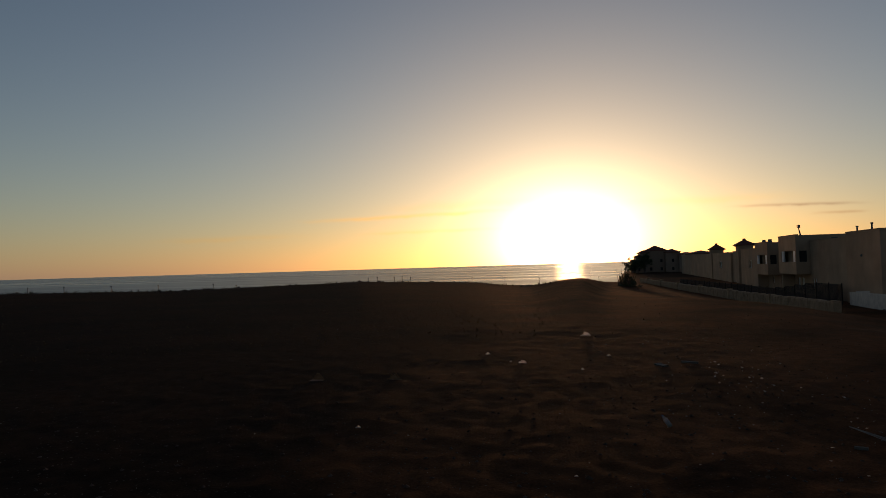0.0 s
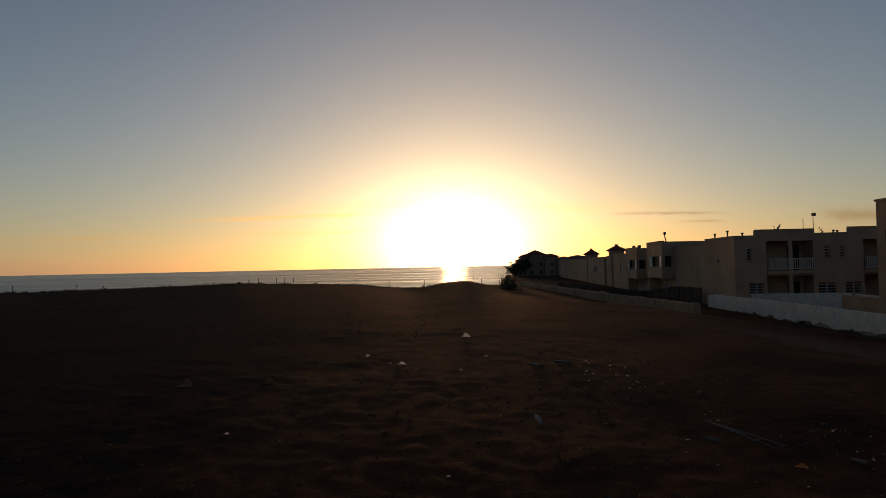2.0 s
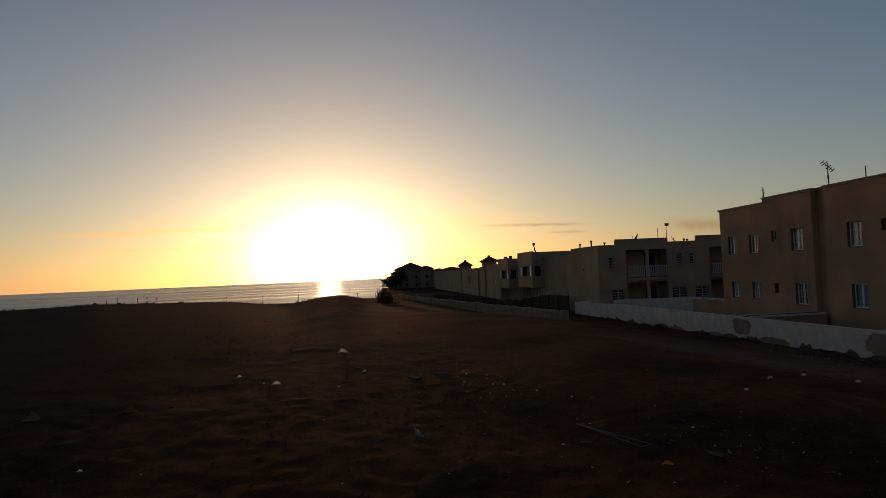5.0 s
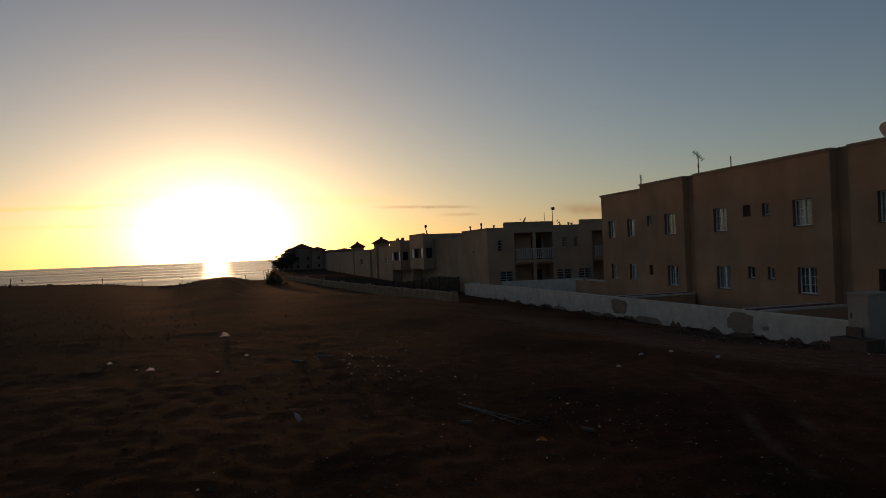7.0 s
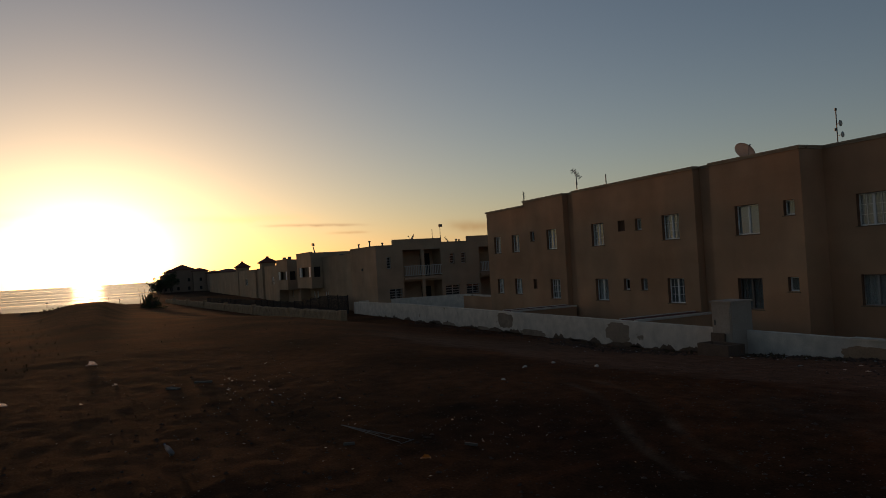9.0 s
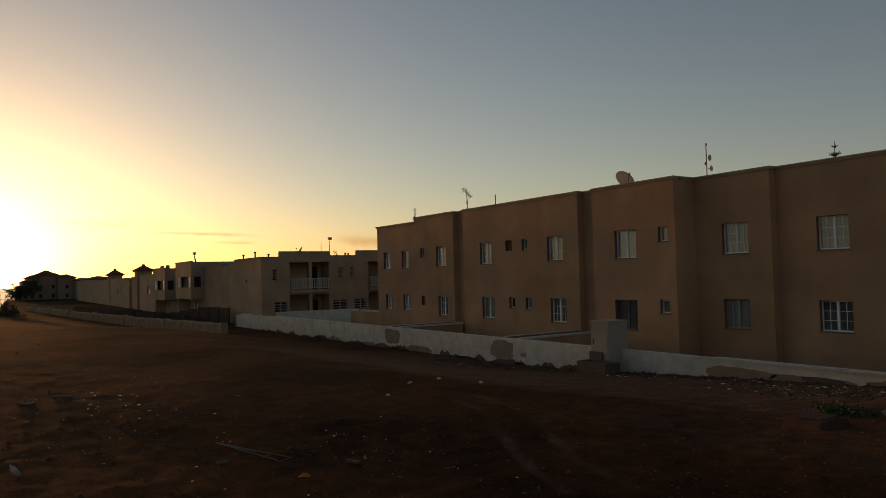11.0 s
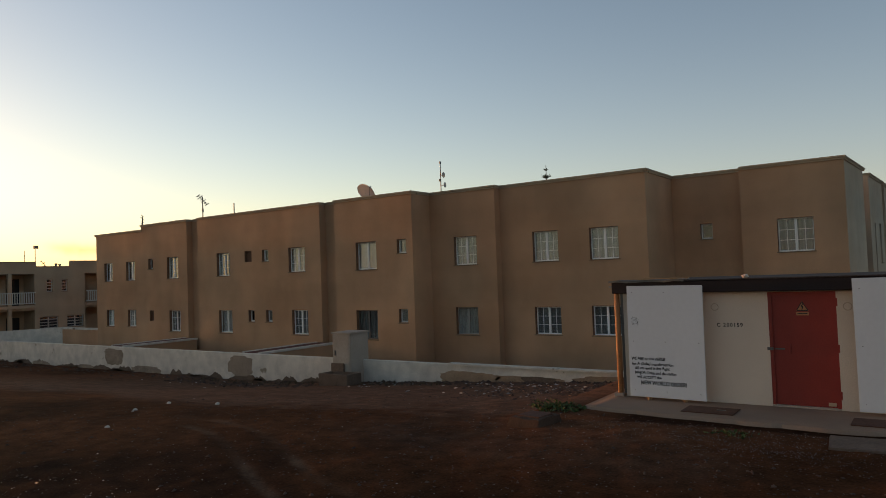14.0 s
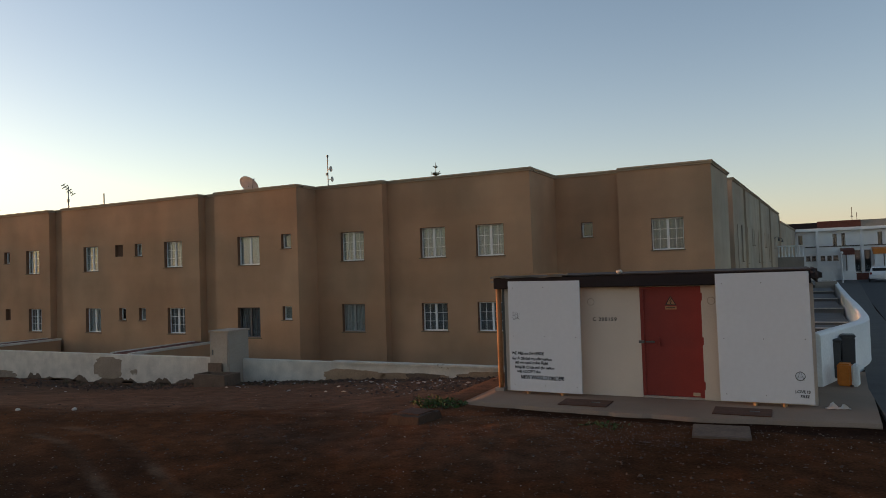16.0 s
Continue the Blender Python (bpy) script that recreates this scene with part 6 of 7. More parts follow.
def make_corner_house():
    h = new("house")
    tagged(h, "beige two-storey house with recessed balconies and white railings", "house")
    X, Z0 = -57.7, -1.9
    e = facing_east(X)
    wins = [(20.75, 21.15, 2.35, 3.35), (26.85, 27.3, 2.5, 3.45), (28.0, 28.45, 2.5, 3.45), (20.9, 22.1, -0.35, 0.55), (26.3, 27.7, -0.35, 0.55), (28.4, 29.7, -0.35, 0.55)]
    bays = [(22.3, 25.95, 1.5, 3.9), (22.3, 25.95, -1.5, 1.1), (29.85, 33.2, 1.5, 3.9), (29.85, 33.2, -1.5, 1.1)]
    wall_part(h, e, 19.8, 34.0, Z0, 4.32, wins + bays, BEIGE)
    for w in wins:
        window(h, *w, e, back=D, style="plain", frame_mat=DIMFRAME)
        for k in (1, 2, 3):
            z = w[2] + (w[3] - w[2]) * k / 4
            bm = bmesh.new()
            slab_in(bm, e, w[0] + 0.005, w[1] - 0.005, 0.03, 0.06, z - 0.03, z + 0.03)
            part("window_bar", bm, DIMFRAME, h)
    for a, b, top in ((19.8, 21.4, 4.32), (21.4, 26.1, 4.78), (26.1, 28.7, 4.42), (28.7, 34.0, 4.86)):
        if top > 4.35:
            part_box("parapet", (X - 0.25, X, a, b, 4.321, top), BEIGE, h)
        coping_run(h, (X - 0.3, X + 0.06, a, b - 0.002, top + 0.001, top + 0.08), BEIGE)
    part_box("roof", (-65.05, X - 0.25, 20.06, 34.0, 3.95, 4.1), ROOFING, h)
    for a, b, z0, z1 in bays:
        part_box("bay_back", (X - 1.95, X - 1.8, a - 0.3, b + 0.3, z0 - 0.2, z1 + 0.2), BEIGE, h)
        part_box("bay_side", (X - 1.8, X - 0.25, a - 0.3, a, z0 - 0.2, z1 + 0.2), BEIGE, h)
        part_box("bay_side", (X - 1.8, X - 0.25, b, b + 0.3, z0 - 0.2, z1 + 0.2), BEIGE, h)
        part_box("bay_floor", (X - 1.8, X + 0.25, a, b, z0 - 0.22, z0 - 0.004), BEIGE, h)
        part_box("bay_ceiling", (X - 1.8, X - 0.25, a, b, z1 + 0.004, z1 + 0.2), BEIGE, h)
        part_box("bay_door", (X - 1.795, X - 1.76, b - 1.3, b - 0.35, z0, z0 + 2.05), DARKGLASS, h)
        if z0 > 0:
            rail(h, facing_east(X + 0.2), a, b, 1.62, 2.5)
            part_box("column", (X - 0.05, X + 0.2, (a + b) / 2 - 0.13, (a + b) / 2 + 0.13, -1.6, 3.95), BEIGE, h)
    # north and west sides, and the lit side towards the field
    s = facing_south(19.8)
    wall_part(h, s, -65.3, -57.95, Z0, 4.32, [], BEIGE)
    coping_run(h, (-65.3, -57.7, 19.74, 20.1, 4.324, 4.40), BEIGE)
    part_box("side_wall", (-65.3, -65.05, 20.05, 34, Z0, 4.3), BEIGE, h)
    part_box("back_wall", (-70, -57.95, 34.0, 34.25, Z0, 4.8), BEIGE, h)
    bm = bmesh.new()
    cylinder(bm, (-61.6, 19.79, 2.48), (-61.6, 19.72, 2.30), 0.06, 0.09, n=8)
    part("wall_lamp", bm, METAL, h)
    for x, y, z, hh in ((-61.6, 20.6, 4.0, 0.95), (-64.3, 20.4, 4.0, 0.8), (-58.4, 20.7, 4.0, 0.62), (-59, 28.2, 4.1, 0.62), (-59, 28.5, 4.1, 0.58)):
        bm = bmesh.new()
        cylinder(bm, (x, y, z), (x, y, z + hh), 0.07, n=8)
        cylinder(bm, (x, y, z + hh - 0.08), (x, y, z + hh + 0.04), 0.11, n=8)
        tagged(part("vent_pipe", bm, METAL), "short dark vent pipe on the house roof", "pipe")
    dish("satellite_dish", (-58.6, 23.7, 4.3), 0.42, (-0.15, -0.85, 0.5), 0.62, "satellite dish seen edge-on on the house roof")
    bm = bmesh.new()
    cylinder(bm, (-58.4, 26.35, 4.05), (-58.4, 26.35, 6.0), 0.028, n=6)
    box(bm, -58.5, -58.3, 26.25, 26.55, 5.9, 6.14)
    tagged(part("roof_mast", bm, METAL), "mast with a small dark box on the house roof", "mast")
    bm = bmesh.new()
    cylinder(bm, (-58.4, 25.55, 4.1), (-58.4, 25.55, 5.75), 0.025, n=6)
    tagged(part("roof_mast", bm, METAL), "thin bare mast on the house roof", "mast")
    yagi((-58.6, 27.1, 4.1), 0.75, 0.4, 4, 1.2, "low television aerial on the house roof")


make_corner_house()


def hip_roof(parent, x0, x1, y0, y1, z, rise, over=0.35):
    bm = bmesh.new()
    x0, x1, y0, y1 = x0 - over, x1 + over, y0 - over, y1 + over
    cx, cy = (x0 + x1) / 2, (y0 + y1) / 2
    k = min(x1 - x0, y1 - y0) / 2
    a, b = (Vector((x0 + k, cy, z + rise)), Vector((x1 - k, cy, z + rise))) if x1 - x0 > y1 - y0 else (Vector((cx, y0 + k, z + rise)), Vector((cx, y1 - k, z + rise)))
    base = [bm.verts.new(c) for c in ((x0, y0, z), (x1, y0, z), (x1, y1, z), (x0, y1, z))]
    low = [bm.verts.new(c) for c in ((x0, y0, z - 0.12), (x1, y0, z - 0.12), (x1, y1, z - 0.12), (x0, y1, z - 0.12))]
    va, vb = bm.verts.new(a), bm.verts.new(b)
    if x1 - x0 > y1 - y0:
        fs = [[base[0], base[1], vb, va], [base[1], base[2], vb], [base[2], base[3], va, vb], [base[3], base[0], va]]
    else:
        fs = [[base[0], base[1], va], [base[1], base[2], vb, va], [base[2], base[3], vb], [base[3], base[0], va, vb]]
    for q in fs:
        bm.faces.new(q)
    for i in range(4):
        bm.faces.new([low[i], low[(i + 1) % 4], base[(i + 1) % 4], base[i]])
    bm.faces.new(low[::-1])
    bmesh.ops.recalc_face_normals(bm, faces=bm.faces[:])
    return part("roof", bm, BROWNTILE, parent, "dark tiled hip roof")


def row_house(x0, x1, y, top, wins, label, roof=None, ribbon=None, floor=None):
    """A terraced house; with a floor height the upper storey juts out over a set-back ground floor."""
    h = new("house")
    tagged(h, label, "house", group="terraced houses along the street")
    f = facing_south(y)
    z0 = -2.6 if floor is None else floor
    wall_part(h, f, x0, x1, z0, top, ([ribbon] if ribbon else []) + (list(wins) if floor is None else []), BEIGE)
    g = f
    if floor is not None:
        g = facing_south(y + 1.5)
        wall_part(h, g, x0 + 0.25, x1 - 0.25, -2.6, floor - 0.002, wins, BEIGE)
        part_box("jetty", (x0 + 0.25, x1 - 0.25, y + 0.252, y + 1.8, floor, floor + 0.2), BEIGE, h)
    for w in wins:
        window(h, *w[:4], g, back=w[4], style="plain")
    if ribbon:  # a corner window with white jambs that turns round onto the end wall
        a, b, r0, r1 = ribbon
        for p, q in ((a, a + 0.8), (b - 0.95, b - 0.01)):
            part_box("white_jamb", (p + 0.01, q, y + 0.04, y + 0.2, r0 + 0.002, r1 - 0.002), WHITE, h, "white window jamb")
        part_box("blind", (a + 0.3, (a + b) / 2 + 0.4, y + 0.50, y + 0.53, r0 - 0.2, r1 + 0.2), SILL, h, "dim brown roller blind")
        part_box("pane", ((a + b) / 2 + 0.41, b, y + 0.50, y + 0.52, r0 - 0.2, r1 + 0.2), DARKGLASS, h)
        part_box("sill", (a - 0.05, b + 0.05, y - 0.05, y + 0.24, r0 - 0.07, r0 - 0.002), BEIGE, h)
        side = (y + 0.32, y + 1.05, r0, r1)
        wall_part(h, facing_east(x1), y + 0.25, y + 9, z0, top, [side], BEIGE, name="side_wall")
        part_box("pane", (x1 - 0.16, x1 - 0.14, side[0] - 0.02, side[1] + 0.02, r0 - 0.02, r1 + 0.02), DARKGLASS, h)
    else:
        part_box("side_wall", (x1 - 0.25, x1, y + 0.25, y + 9, z0, top), BEIGE, h)
    # reaches the ground under a jetty too, added to keep sun off the porch
    part_box("side_wall", (x0, x0 + 0.25, y + 0.25, y + 9, -2.6, top), BEIGE, h)
    part_box("back_wall", (x0 + 0.25, x1 - 0.25, y + 8.75, y + 9, -2.6, top), BEIGE, h)
    if roof:
        if roof[3] > 0:
            part_box("attic", (x0 + roof[0], x1 - roof[1], y + 0.02, y + 7, top + 0.002, top + roof[3]), BEIGE, h)
        hip_roof(h, x0 + roof[0], x1 - roof[1], y, y + 7.0, top + 0.14 + roof[3], roof[2], 0.6)
    else:
        coping_run(h, (x0 - 0.05, x1 + 0.05, y - 0.06, y + 0.3, top, top + 0.1), BEIGE)
    part_box("flat_roof", (x0 + 0.25, x1 - 0.25, y + 0.25, y + 8.75, top - 0.3, top - 0.1), ROOFING, h)
    return h


row_house(-77.5, -65.4, 20.2, 3.9, [(-76.9, -76.3, -1.0, 0.15, S), (-76.15, -75.55, -1.0, 0.15, S)], "plain beige terraced house with flat roof")
row_house(-84.8, -77.6, 18.9, 4.6, [(-83.2, -82.3, -1.0, 0.1, S), (-81.6, -80.7, -1.0, 0.1, S)], "beige terraced house with jutting upper floor and corner window", ribbon=(-83.6, -77.9, 1.85, 3.0), floor=0.57)
row_house(-97.6, -90.5, 18.9, 4.2, [(-95, -94.2, -0.8, 0.1, S)], "beige terraced house with jutting upper floor over a dark porch", ribbon=(-96.5, -90.8, 1.55, 2.67), floor=0.27)
row_house(-90.45, -84.85, 20.6, 3.7, [], "narrow beige link between two terraced houses")
row_house(-114.5, -97.65, 20.2, 3.6, [(-108.5, -106.5, 0.9, 2.0, D)], "beige terraced house with a small window")
row_house(-124.0, -114.5, 20.6, 3.4, [(-120, -118, 0.7, 1.8, D)], "low beige terraced house with flat roof")
row_house(-144.0, -124.0, 20.3, 3.3, [(-136, -133, 0.6, 1.8, D)], "beige house with flat roof and one window")
row_house(-176.0, -144.0, 20.6, 3.2, [], "plain beige terraced houses with flat roofs")
row_house(-205.0, -176.0, 20.8, 3.5, [], "far beige terraced houses with flat roofs", roof=(6.0, 12.0, 0.8, 0.1))
for x, y, w, eave, rise in ((-117.5, 21.3, 1.1, 4.2, 0.85), (-147.0, 21.5, 1.15, 3.95, 1.05)):
    t = new("tower")
    tagged(t, "square beige stair tower with a tiled pyramid roof", "tower", group="stair towers")
    part_box("wall", (x - w, x + w, y - w, y + w, -2.6, eave), BEIGE, t)
    part_box("cornice", (x - w - 0.15, x + w + 0.15, y - w - 0.15, y + w + 0.15, eave + 0.001, eave + 0.12), BEIGE, t)
    hip_roof(t, x - w, x + w, y - w, y + w, eave + 0.25, rise, 0.38)
    part_box("finial", (x - 0.22, x + 0.22, y - 0.22, y + 0.22, eave + rise, eave + 0.25 + rise + 0.12), BROWNTILE, t, bevel=0.05)
for x, y, z, s in ((-79.1, 19.6, 4.5, 1.5), (-71.9, 20.8, 3.7, 0.45), (-71.3, 20.8, 3.7, 0.45), (-91.6, 19.5, 4.1, 0.5), (-94.9, 19.5, 4.1, 0.5)):
    bm = bmesh.new()
    if s > 1:
        cylinder(bm, (x + 0.9, y, z - 0.1), (x, y, z + 0.95), 0.1, 0.04, n=8)
        box(bm, x - 0.2, x + 0.2, y - 0.1, y + 0.15, z + 0.9, z + 1.2)
        tagged(part("roof_mast", bm, METAL), "leaning mast with a dark box on the roof", "mast")
    else:
        cylinder(bm, (x, y, z), (x, y, z + s), 0.28, 0.2, n=8)
        tagged(part("chimney", bm, METAL), "squat dark roof vent", "vent")


def make_hotel():
    h = new("hotel")
    tagged(h, "far tiered hotel with hipped tile roofs and balconies", "hotel")
    X = -232.0
    for k, (y0, y1, x0, top, rise) in enumerate(((12.6, 19.0, 0, 5.3, 1.6), (18.5, 23.0, 2, 4.6, 1.0), (22.5, 27.5, 4, 3.7, 0.8), (10.6, 13.4, 3, 4.6, 0.9), (9.2, 11.2, 6, 3.4, 0.6), (7.9, 9.6, 8, 2.2, 0.4))):
        part_box("wall", (X - 14 + x0, X + x0, y0, y1, -3, top), HOTEL, h)
        hip_roof(h, X - 14 + x0, X + x0, y0, y1, top + 0.12, rise, 0.45)
        n = max(1, int((y1 - y0) / 3.0))
        for z in (-1.0, 1.6):
            if z + 1.4 < top:
                for i in range(n):
                    c = y0 + (y1 - y0) * (i + 0.5) / n
                    part_box("window", (X + x0 - 0.05, X + x0 + 0.03, c - 0.35, c + 0.35, z, z + 1.0), DARKGLASS, h)


make_hotel()


def make_low_wall():
    a, b = Vector((-50.0, 14.4, 0)), Vector((-132.0, 6.0, 0))
    d = (b - a).normalized()
    n = Vector((-d.y, d.x, 0))
    L = (b - a).length
    w = new("stone_wall")
    tagged(w, "low rough stone wall with piers along the field's edge", "wall")
    seg = 4.1
    k = int(L / seg)
    for i in range(k):
        p, q = a + d * seg * i, a + d * (seg * (i + 1) - 0.01)
        bm = bmesh.new()
        rows = []
        m = 16
        for j in range(m + 1):
            c = p + (q - p) * j / m
            zt = ground_z(c.x, c.y) + (1.0 - 0.35 * i / k) + 0.07 * noise.noise((c.x * 0.6, c.y, 2)) + 0.05 * noise.noise((c.x * 3.1, c.y, 5))
            zb = ground_z(c.x, c.y) - 0.5
            row = []
            for s, t in ((-1, 0), (-1, 0.35), (-1, 0.55), (-1, 0.75), (-1, 0.92), (-0.6, 1), (0.6, 1), (1, 0.92), (1, 0)):
                bulge = 0.10 * noise.noise((c.x * 1.7, c.y + s, t * 4)) + 0.05 * noise.noise((c.x * 4.3, c.y + s, t * 9))
                row.append(bm.verts.new(c + n * (s * 0.17 + bulge) + Vector((0, 0, zb + (zt - zb) * t))))
            rows.append(row)
        for r0, r1 in zip(rows, rows[1:]):
            for j in range(8):
                bm.faces.new([r0[j], r1[j], r1[j + 1], r0[j + 1]])
        bm.faces.new(rows[0])
        bm.faces.new(rows[-1][::-1])
        bmesh.ops.recalc_face_normals(bm, faces=bm.faces[:])
        part("section", bm, STONE, w)
        if i % 3 == 0:
            z = ground_z(p.x, p.y)
            part_box("pier", (p.x - 0.22, p.x + 0.22, p.y - 0.24, p.y + 0.24, z - 0.5, z + 1.0), STONE, w)
    f = new("fence")
    tagged(f, "dark slatted metal fence behind the stone wall", "fence")
    i, x = 0, -62.8
    while x > -118:
        y = lerp(x, [(-118, 11.5), (-63, 18.6)])
        y2 = lerp(x - 2.4, [(-118, 11.5), (-63, 18.6)])
        bm = bmesh.new()
        top = lerp(x, [(-76, -0.75), (-67, 0.05)])
        cylinder(bm, (x, y, -2.3), (x, y, top + 0.1), 0.05, n=6)
        part("post", bm, BLACKISH, f)
        bm = bmesh.new()
        for j in range(12):
            t = (j + 0.5) / 12
            px, py = x - 2.4 * t, y + (y2 - y) * t
            box(bm, px - 0.094, px + 0.094, py - 0.01, py + 0.01, -2.2, top)
        ob = part("panel", bm, BLACKISH, f)
        ob["kind"] = "stuff"
        x -= 2.4


make_low_wall()


# ---- plants ----
def leaf_clump(bm, c, r, n, size, rng, flat=1.0):
    for _ in range(n):
        d = Vector((rng.gauss(0, 1), rng.gauss(0, 1), rng.gauss(0, 1) * flat))
        d = d.normalized() * r * rng.random() ** 0.5
        p = Vector(c) + d
        a = Vector((rng.uniform(-1, 1), rng.uniform(-1, 1), rng.uniform(-0.6, 0.9))).normalized()
        b = a.cross(Vector((rng.uniform(-1, 1), rng.uniform(-1, 1), rng.uniform(-1, 1)))).normalized()
        s = size * rng.uniform(0.6, 1.3)
        m = p + a * s * 0.5
        bm.faces.new([bm.verts.new(q) for q in (p, m + b * s * 0.28, p + a * s, m - b * s * 0.28)])


def make_weeds(name, at, radius, height, n, seed, label, mat):
    rng = random.Random(seed)
    e = new(name)
    e.location = at
    tagged(e, label, "weed")
    bm = bmesh.new()
    for _ in range(n):
        a, q = rng.uniform(0, 6.28), radius * rng.random() ** 0.6
        x, y = q * math.cos(a), q * math.sin(a) * 0.6
        h = height * (1 - 0.6 * q / radius) * rng.uniform(0.5, 1.1)
        leaf_clump(bm, (x, y, h * 0.5), h * 0.6, 5, 0.07, rng)
    part("leaves", bm, mat, e)
    bm = bmesh.new()
    for _ in range(n // 4):
        a, q = rng.uniform(0, 6.28), radius * 0.8 * rng.random()
        x, y = q * math.cos(a), q * math.sin(a) * 0.6
        cylinder(bm, (x * 0.6, y * 0.6, -0.03), (x, y, height * 0.7), 0.005, n=4)
    part("stems", bm, mat, e)["kind"] = "stuff"


make_weeds("weed", (-6.85, 12.6, -0.1), 0.6, 0.2, 130, 3, "low green leafy weed beside the concrete apron", WEED)
make_weeds("weed", (-3.45, 11.5, -0.05), 0.4, 0.1, 50, 9, "sparse green weed at the edge of the apron", WEED)


def make_far_shrub():
    x, y = -104.0, 2.9
    z = ground_z(x, y) - 0.2
    rng = random.Random(12)
    e = new("shrub")
    e.location = (x, y, z)
    tagged(e, "dark spiky shrub on the crest of the field", "shrub")
    bm = bmesh.new()
    cylinder(bm, (0, 0, -0.3), (0.1, 0.2, 0.9), 0.14, 0.08, n=8)
    for k in range(9):
        a = k * 0.7
        cylinder(bm, (0.1, 0.2, 0.5 + 0.05 * k), (0.6 * math.cos(a), 0.8 * math.sin(a), 1.2 + 0.1 * k), 0.06, 0.02, n=6)
    part("trunk", bm, BARK, e)
    bm = bmesh.new()
    for k in range(34):
        yy = rng.gauss(0, 0.55)
        leaf_clump(bm, (rng.uniform(-0.5, 0.5), yy, rng.uniform(0.1, max(0.4, 2.1 - 1.1 * abs(yy)))), 0.34, 34, 0.22, rng)
    for k in range(12):
        yy = rng.uniform(-2.2, 2.2)
        leaf_clump(bm, (rng.uniform(-0.5, 0.5), yy, rng.uniform(0.0, 0.35)), 0.3, 26, 0.18, rng)
    for k in range(26):
        yy = rng.uniform(-0.9, 0.9)
        t = Vector((rng.uniform(-0.3, 0.3), yy * 1.5, rng.uniform(1.7, 2.75)))
        s = Vector((0, yy, 0.8))
        b = Vector((0, 0.05, 0))
        bm.faces.new([bm.verts.new(q) for q in (s - b, s + b, t)])
    part("crown", bm, DARKLEAF, e)
    for k, (yy, h, lean) in enumerate(((-5.4, 3.1, 0.4), (-1.3, 3.0, -0.25), (-0.95, 2.9, 0.2), (-0.3, 3.0, 0.1))):
        bm = bmesh.new()
        for j in range(6):
            t0, t1 = j / 6, (j + 1) / 6
            cylinder(bm, (x, y + yy + lean * t0 * t0, z + h * t0), (x, y + yy + lean * t1 * t1, z + h * t1), 0.05 - 0.006 * j, n=5)
        tagged(part("bare_stem", bm, BARK), "tall thin bare plant stem on the crest", "stem")


make_far_shrub()


def make_far_tree(x, y, z, height, radius, seed):
    rng = random.Random(seed)
    e = new("tree")
    e.location = (x, y, z)
    tagged(e, "dark leafy tree beside the far hotel", "tree", group="trees by the hotel")
    bm = bmesh.new()
    cylinder(bm, (0, 0, 0), (0.1, 0.1, height * 0.6), 0.22, 0.12, n=8)
    for k in range(7):
        a = k * 0.9
        cylinder(bm, (0.1, 0.1, height * (0.35 + 0.03 * k)), (radius * 0.6 * math.cos(a), radius * 0.6 * math.sin(a), height * (0.6 + 0.04 * k)), 0.09, 0.03, n=6)
    part("trunk", bm, BARK, e)
    bm = bmesh.new()
    for k in range(60):
        d = Vector((rng.gauss(0, 0.5), rng.gauss(0, 0.5), rng.gauss(0, 0.42))) * radius
        leaf_clump(bm, (d.x, d.y, height * 0.68 + d.z), radius * 0.28, 26, 0.42, rng)
    part("crown", bm, DARKLEAF, e)


for x, y, z, height, radius, seed in ((-218.0, 7.6, -2.2, 4.2, 1.7, 1), (-216.5, 9.4, -2.2, 5.4, 1.9, 2), (-217.5, 11.4, -2.2, 6.8, 1.7, 3)):
    make_far_tree(x, y, z, height, radius, seed)


def make_pine():
    e = new("norfolk_pine")
    e.location = (-20.6, 40.0, -1.4)
    tagged(e, "slim Norfolk pine with tiered branches behind the building", "tree")
    rng = random.Random(8)
    H = 10.75
    bm = bmesh.new()
    cylinder(bm, (0, 0, 0), (0, 0, H), 0.16, 0.015, n=8)
    for k in range(12):
        z = 2.0 + k * 0.72
        for i in range(6):
            a = i * math.pi / 3 + k * 0.5
            l = 0.14 + 0.13 * (12 - k)
            cylinder(bm, (0, 0, z), (l * math.cos(a), l * math.sin(a), z + 0.45 * l), 0.03, 0.01, n=5)
    part("trunk", bm, BARK, e)
    bm = bmesh.new()
    for k in range(12):
        z = 2.0 + k * 0.72
        for i in range(6):
            a = i * math.pi / 3 + k * 0.5
            l = 0.14 + 0.13 * (12 - k)
            for j in range(9):
                t = (j + 1) / 9
                leaf_clump(bm, (l * t * math.cos(a), l * t * math.sin(a), z + 0.45 * l * t), 0.035, 7, 0.06, rng)
    for z, l in ((10.0, 0.26), (10.42, 0.16)):
        for i in range(5):
            a = i * 1.2566 + z
            for j in range(7):
                t = (j + 1) / 7
                leaf_clump(bm, (l * t * math.cos(a), l * t * math.sin(a), z + 0.5 * l * t), 0.025, 6, 0.05, rng)
    part("crown", bm, DARKLEAF, e)


make_pine()


# ---- lamps along the shore ----
def street_lamp():
    e = new("street_lamp")
    tagged(e, "slender dark street lamp on the shore promenade", "street lamp", group="promenade lamps")
    bm = bmesh.new()
    cylinder(bm, (0, 0, 0), (0, 0, 7.7), 0.08, 0.05, n=8)
    part("pole", bm, METAL, e)
    bm = bmesh.new()
    cylinder(bm, (0, 0, 7.7), (0, 0, 7.9), 0.07, 0.15, n=10)
    cylinder(bm, (0, 0, 7.9), (0, 0, 7.98), 0.16, 0.05, n=10)
    part("lantern", bm, METAL, e)
    return e


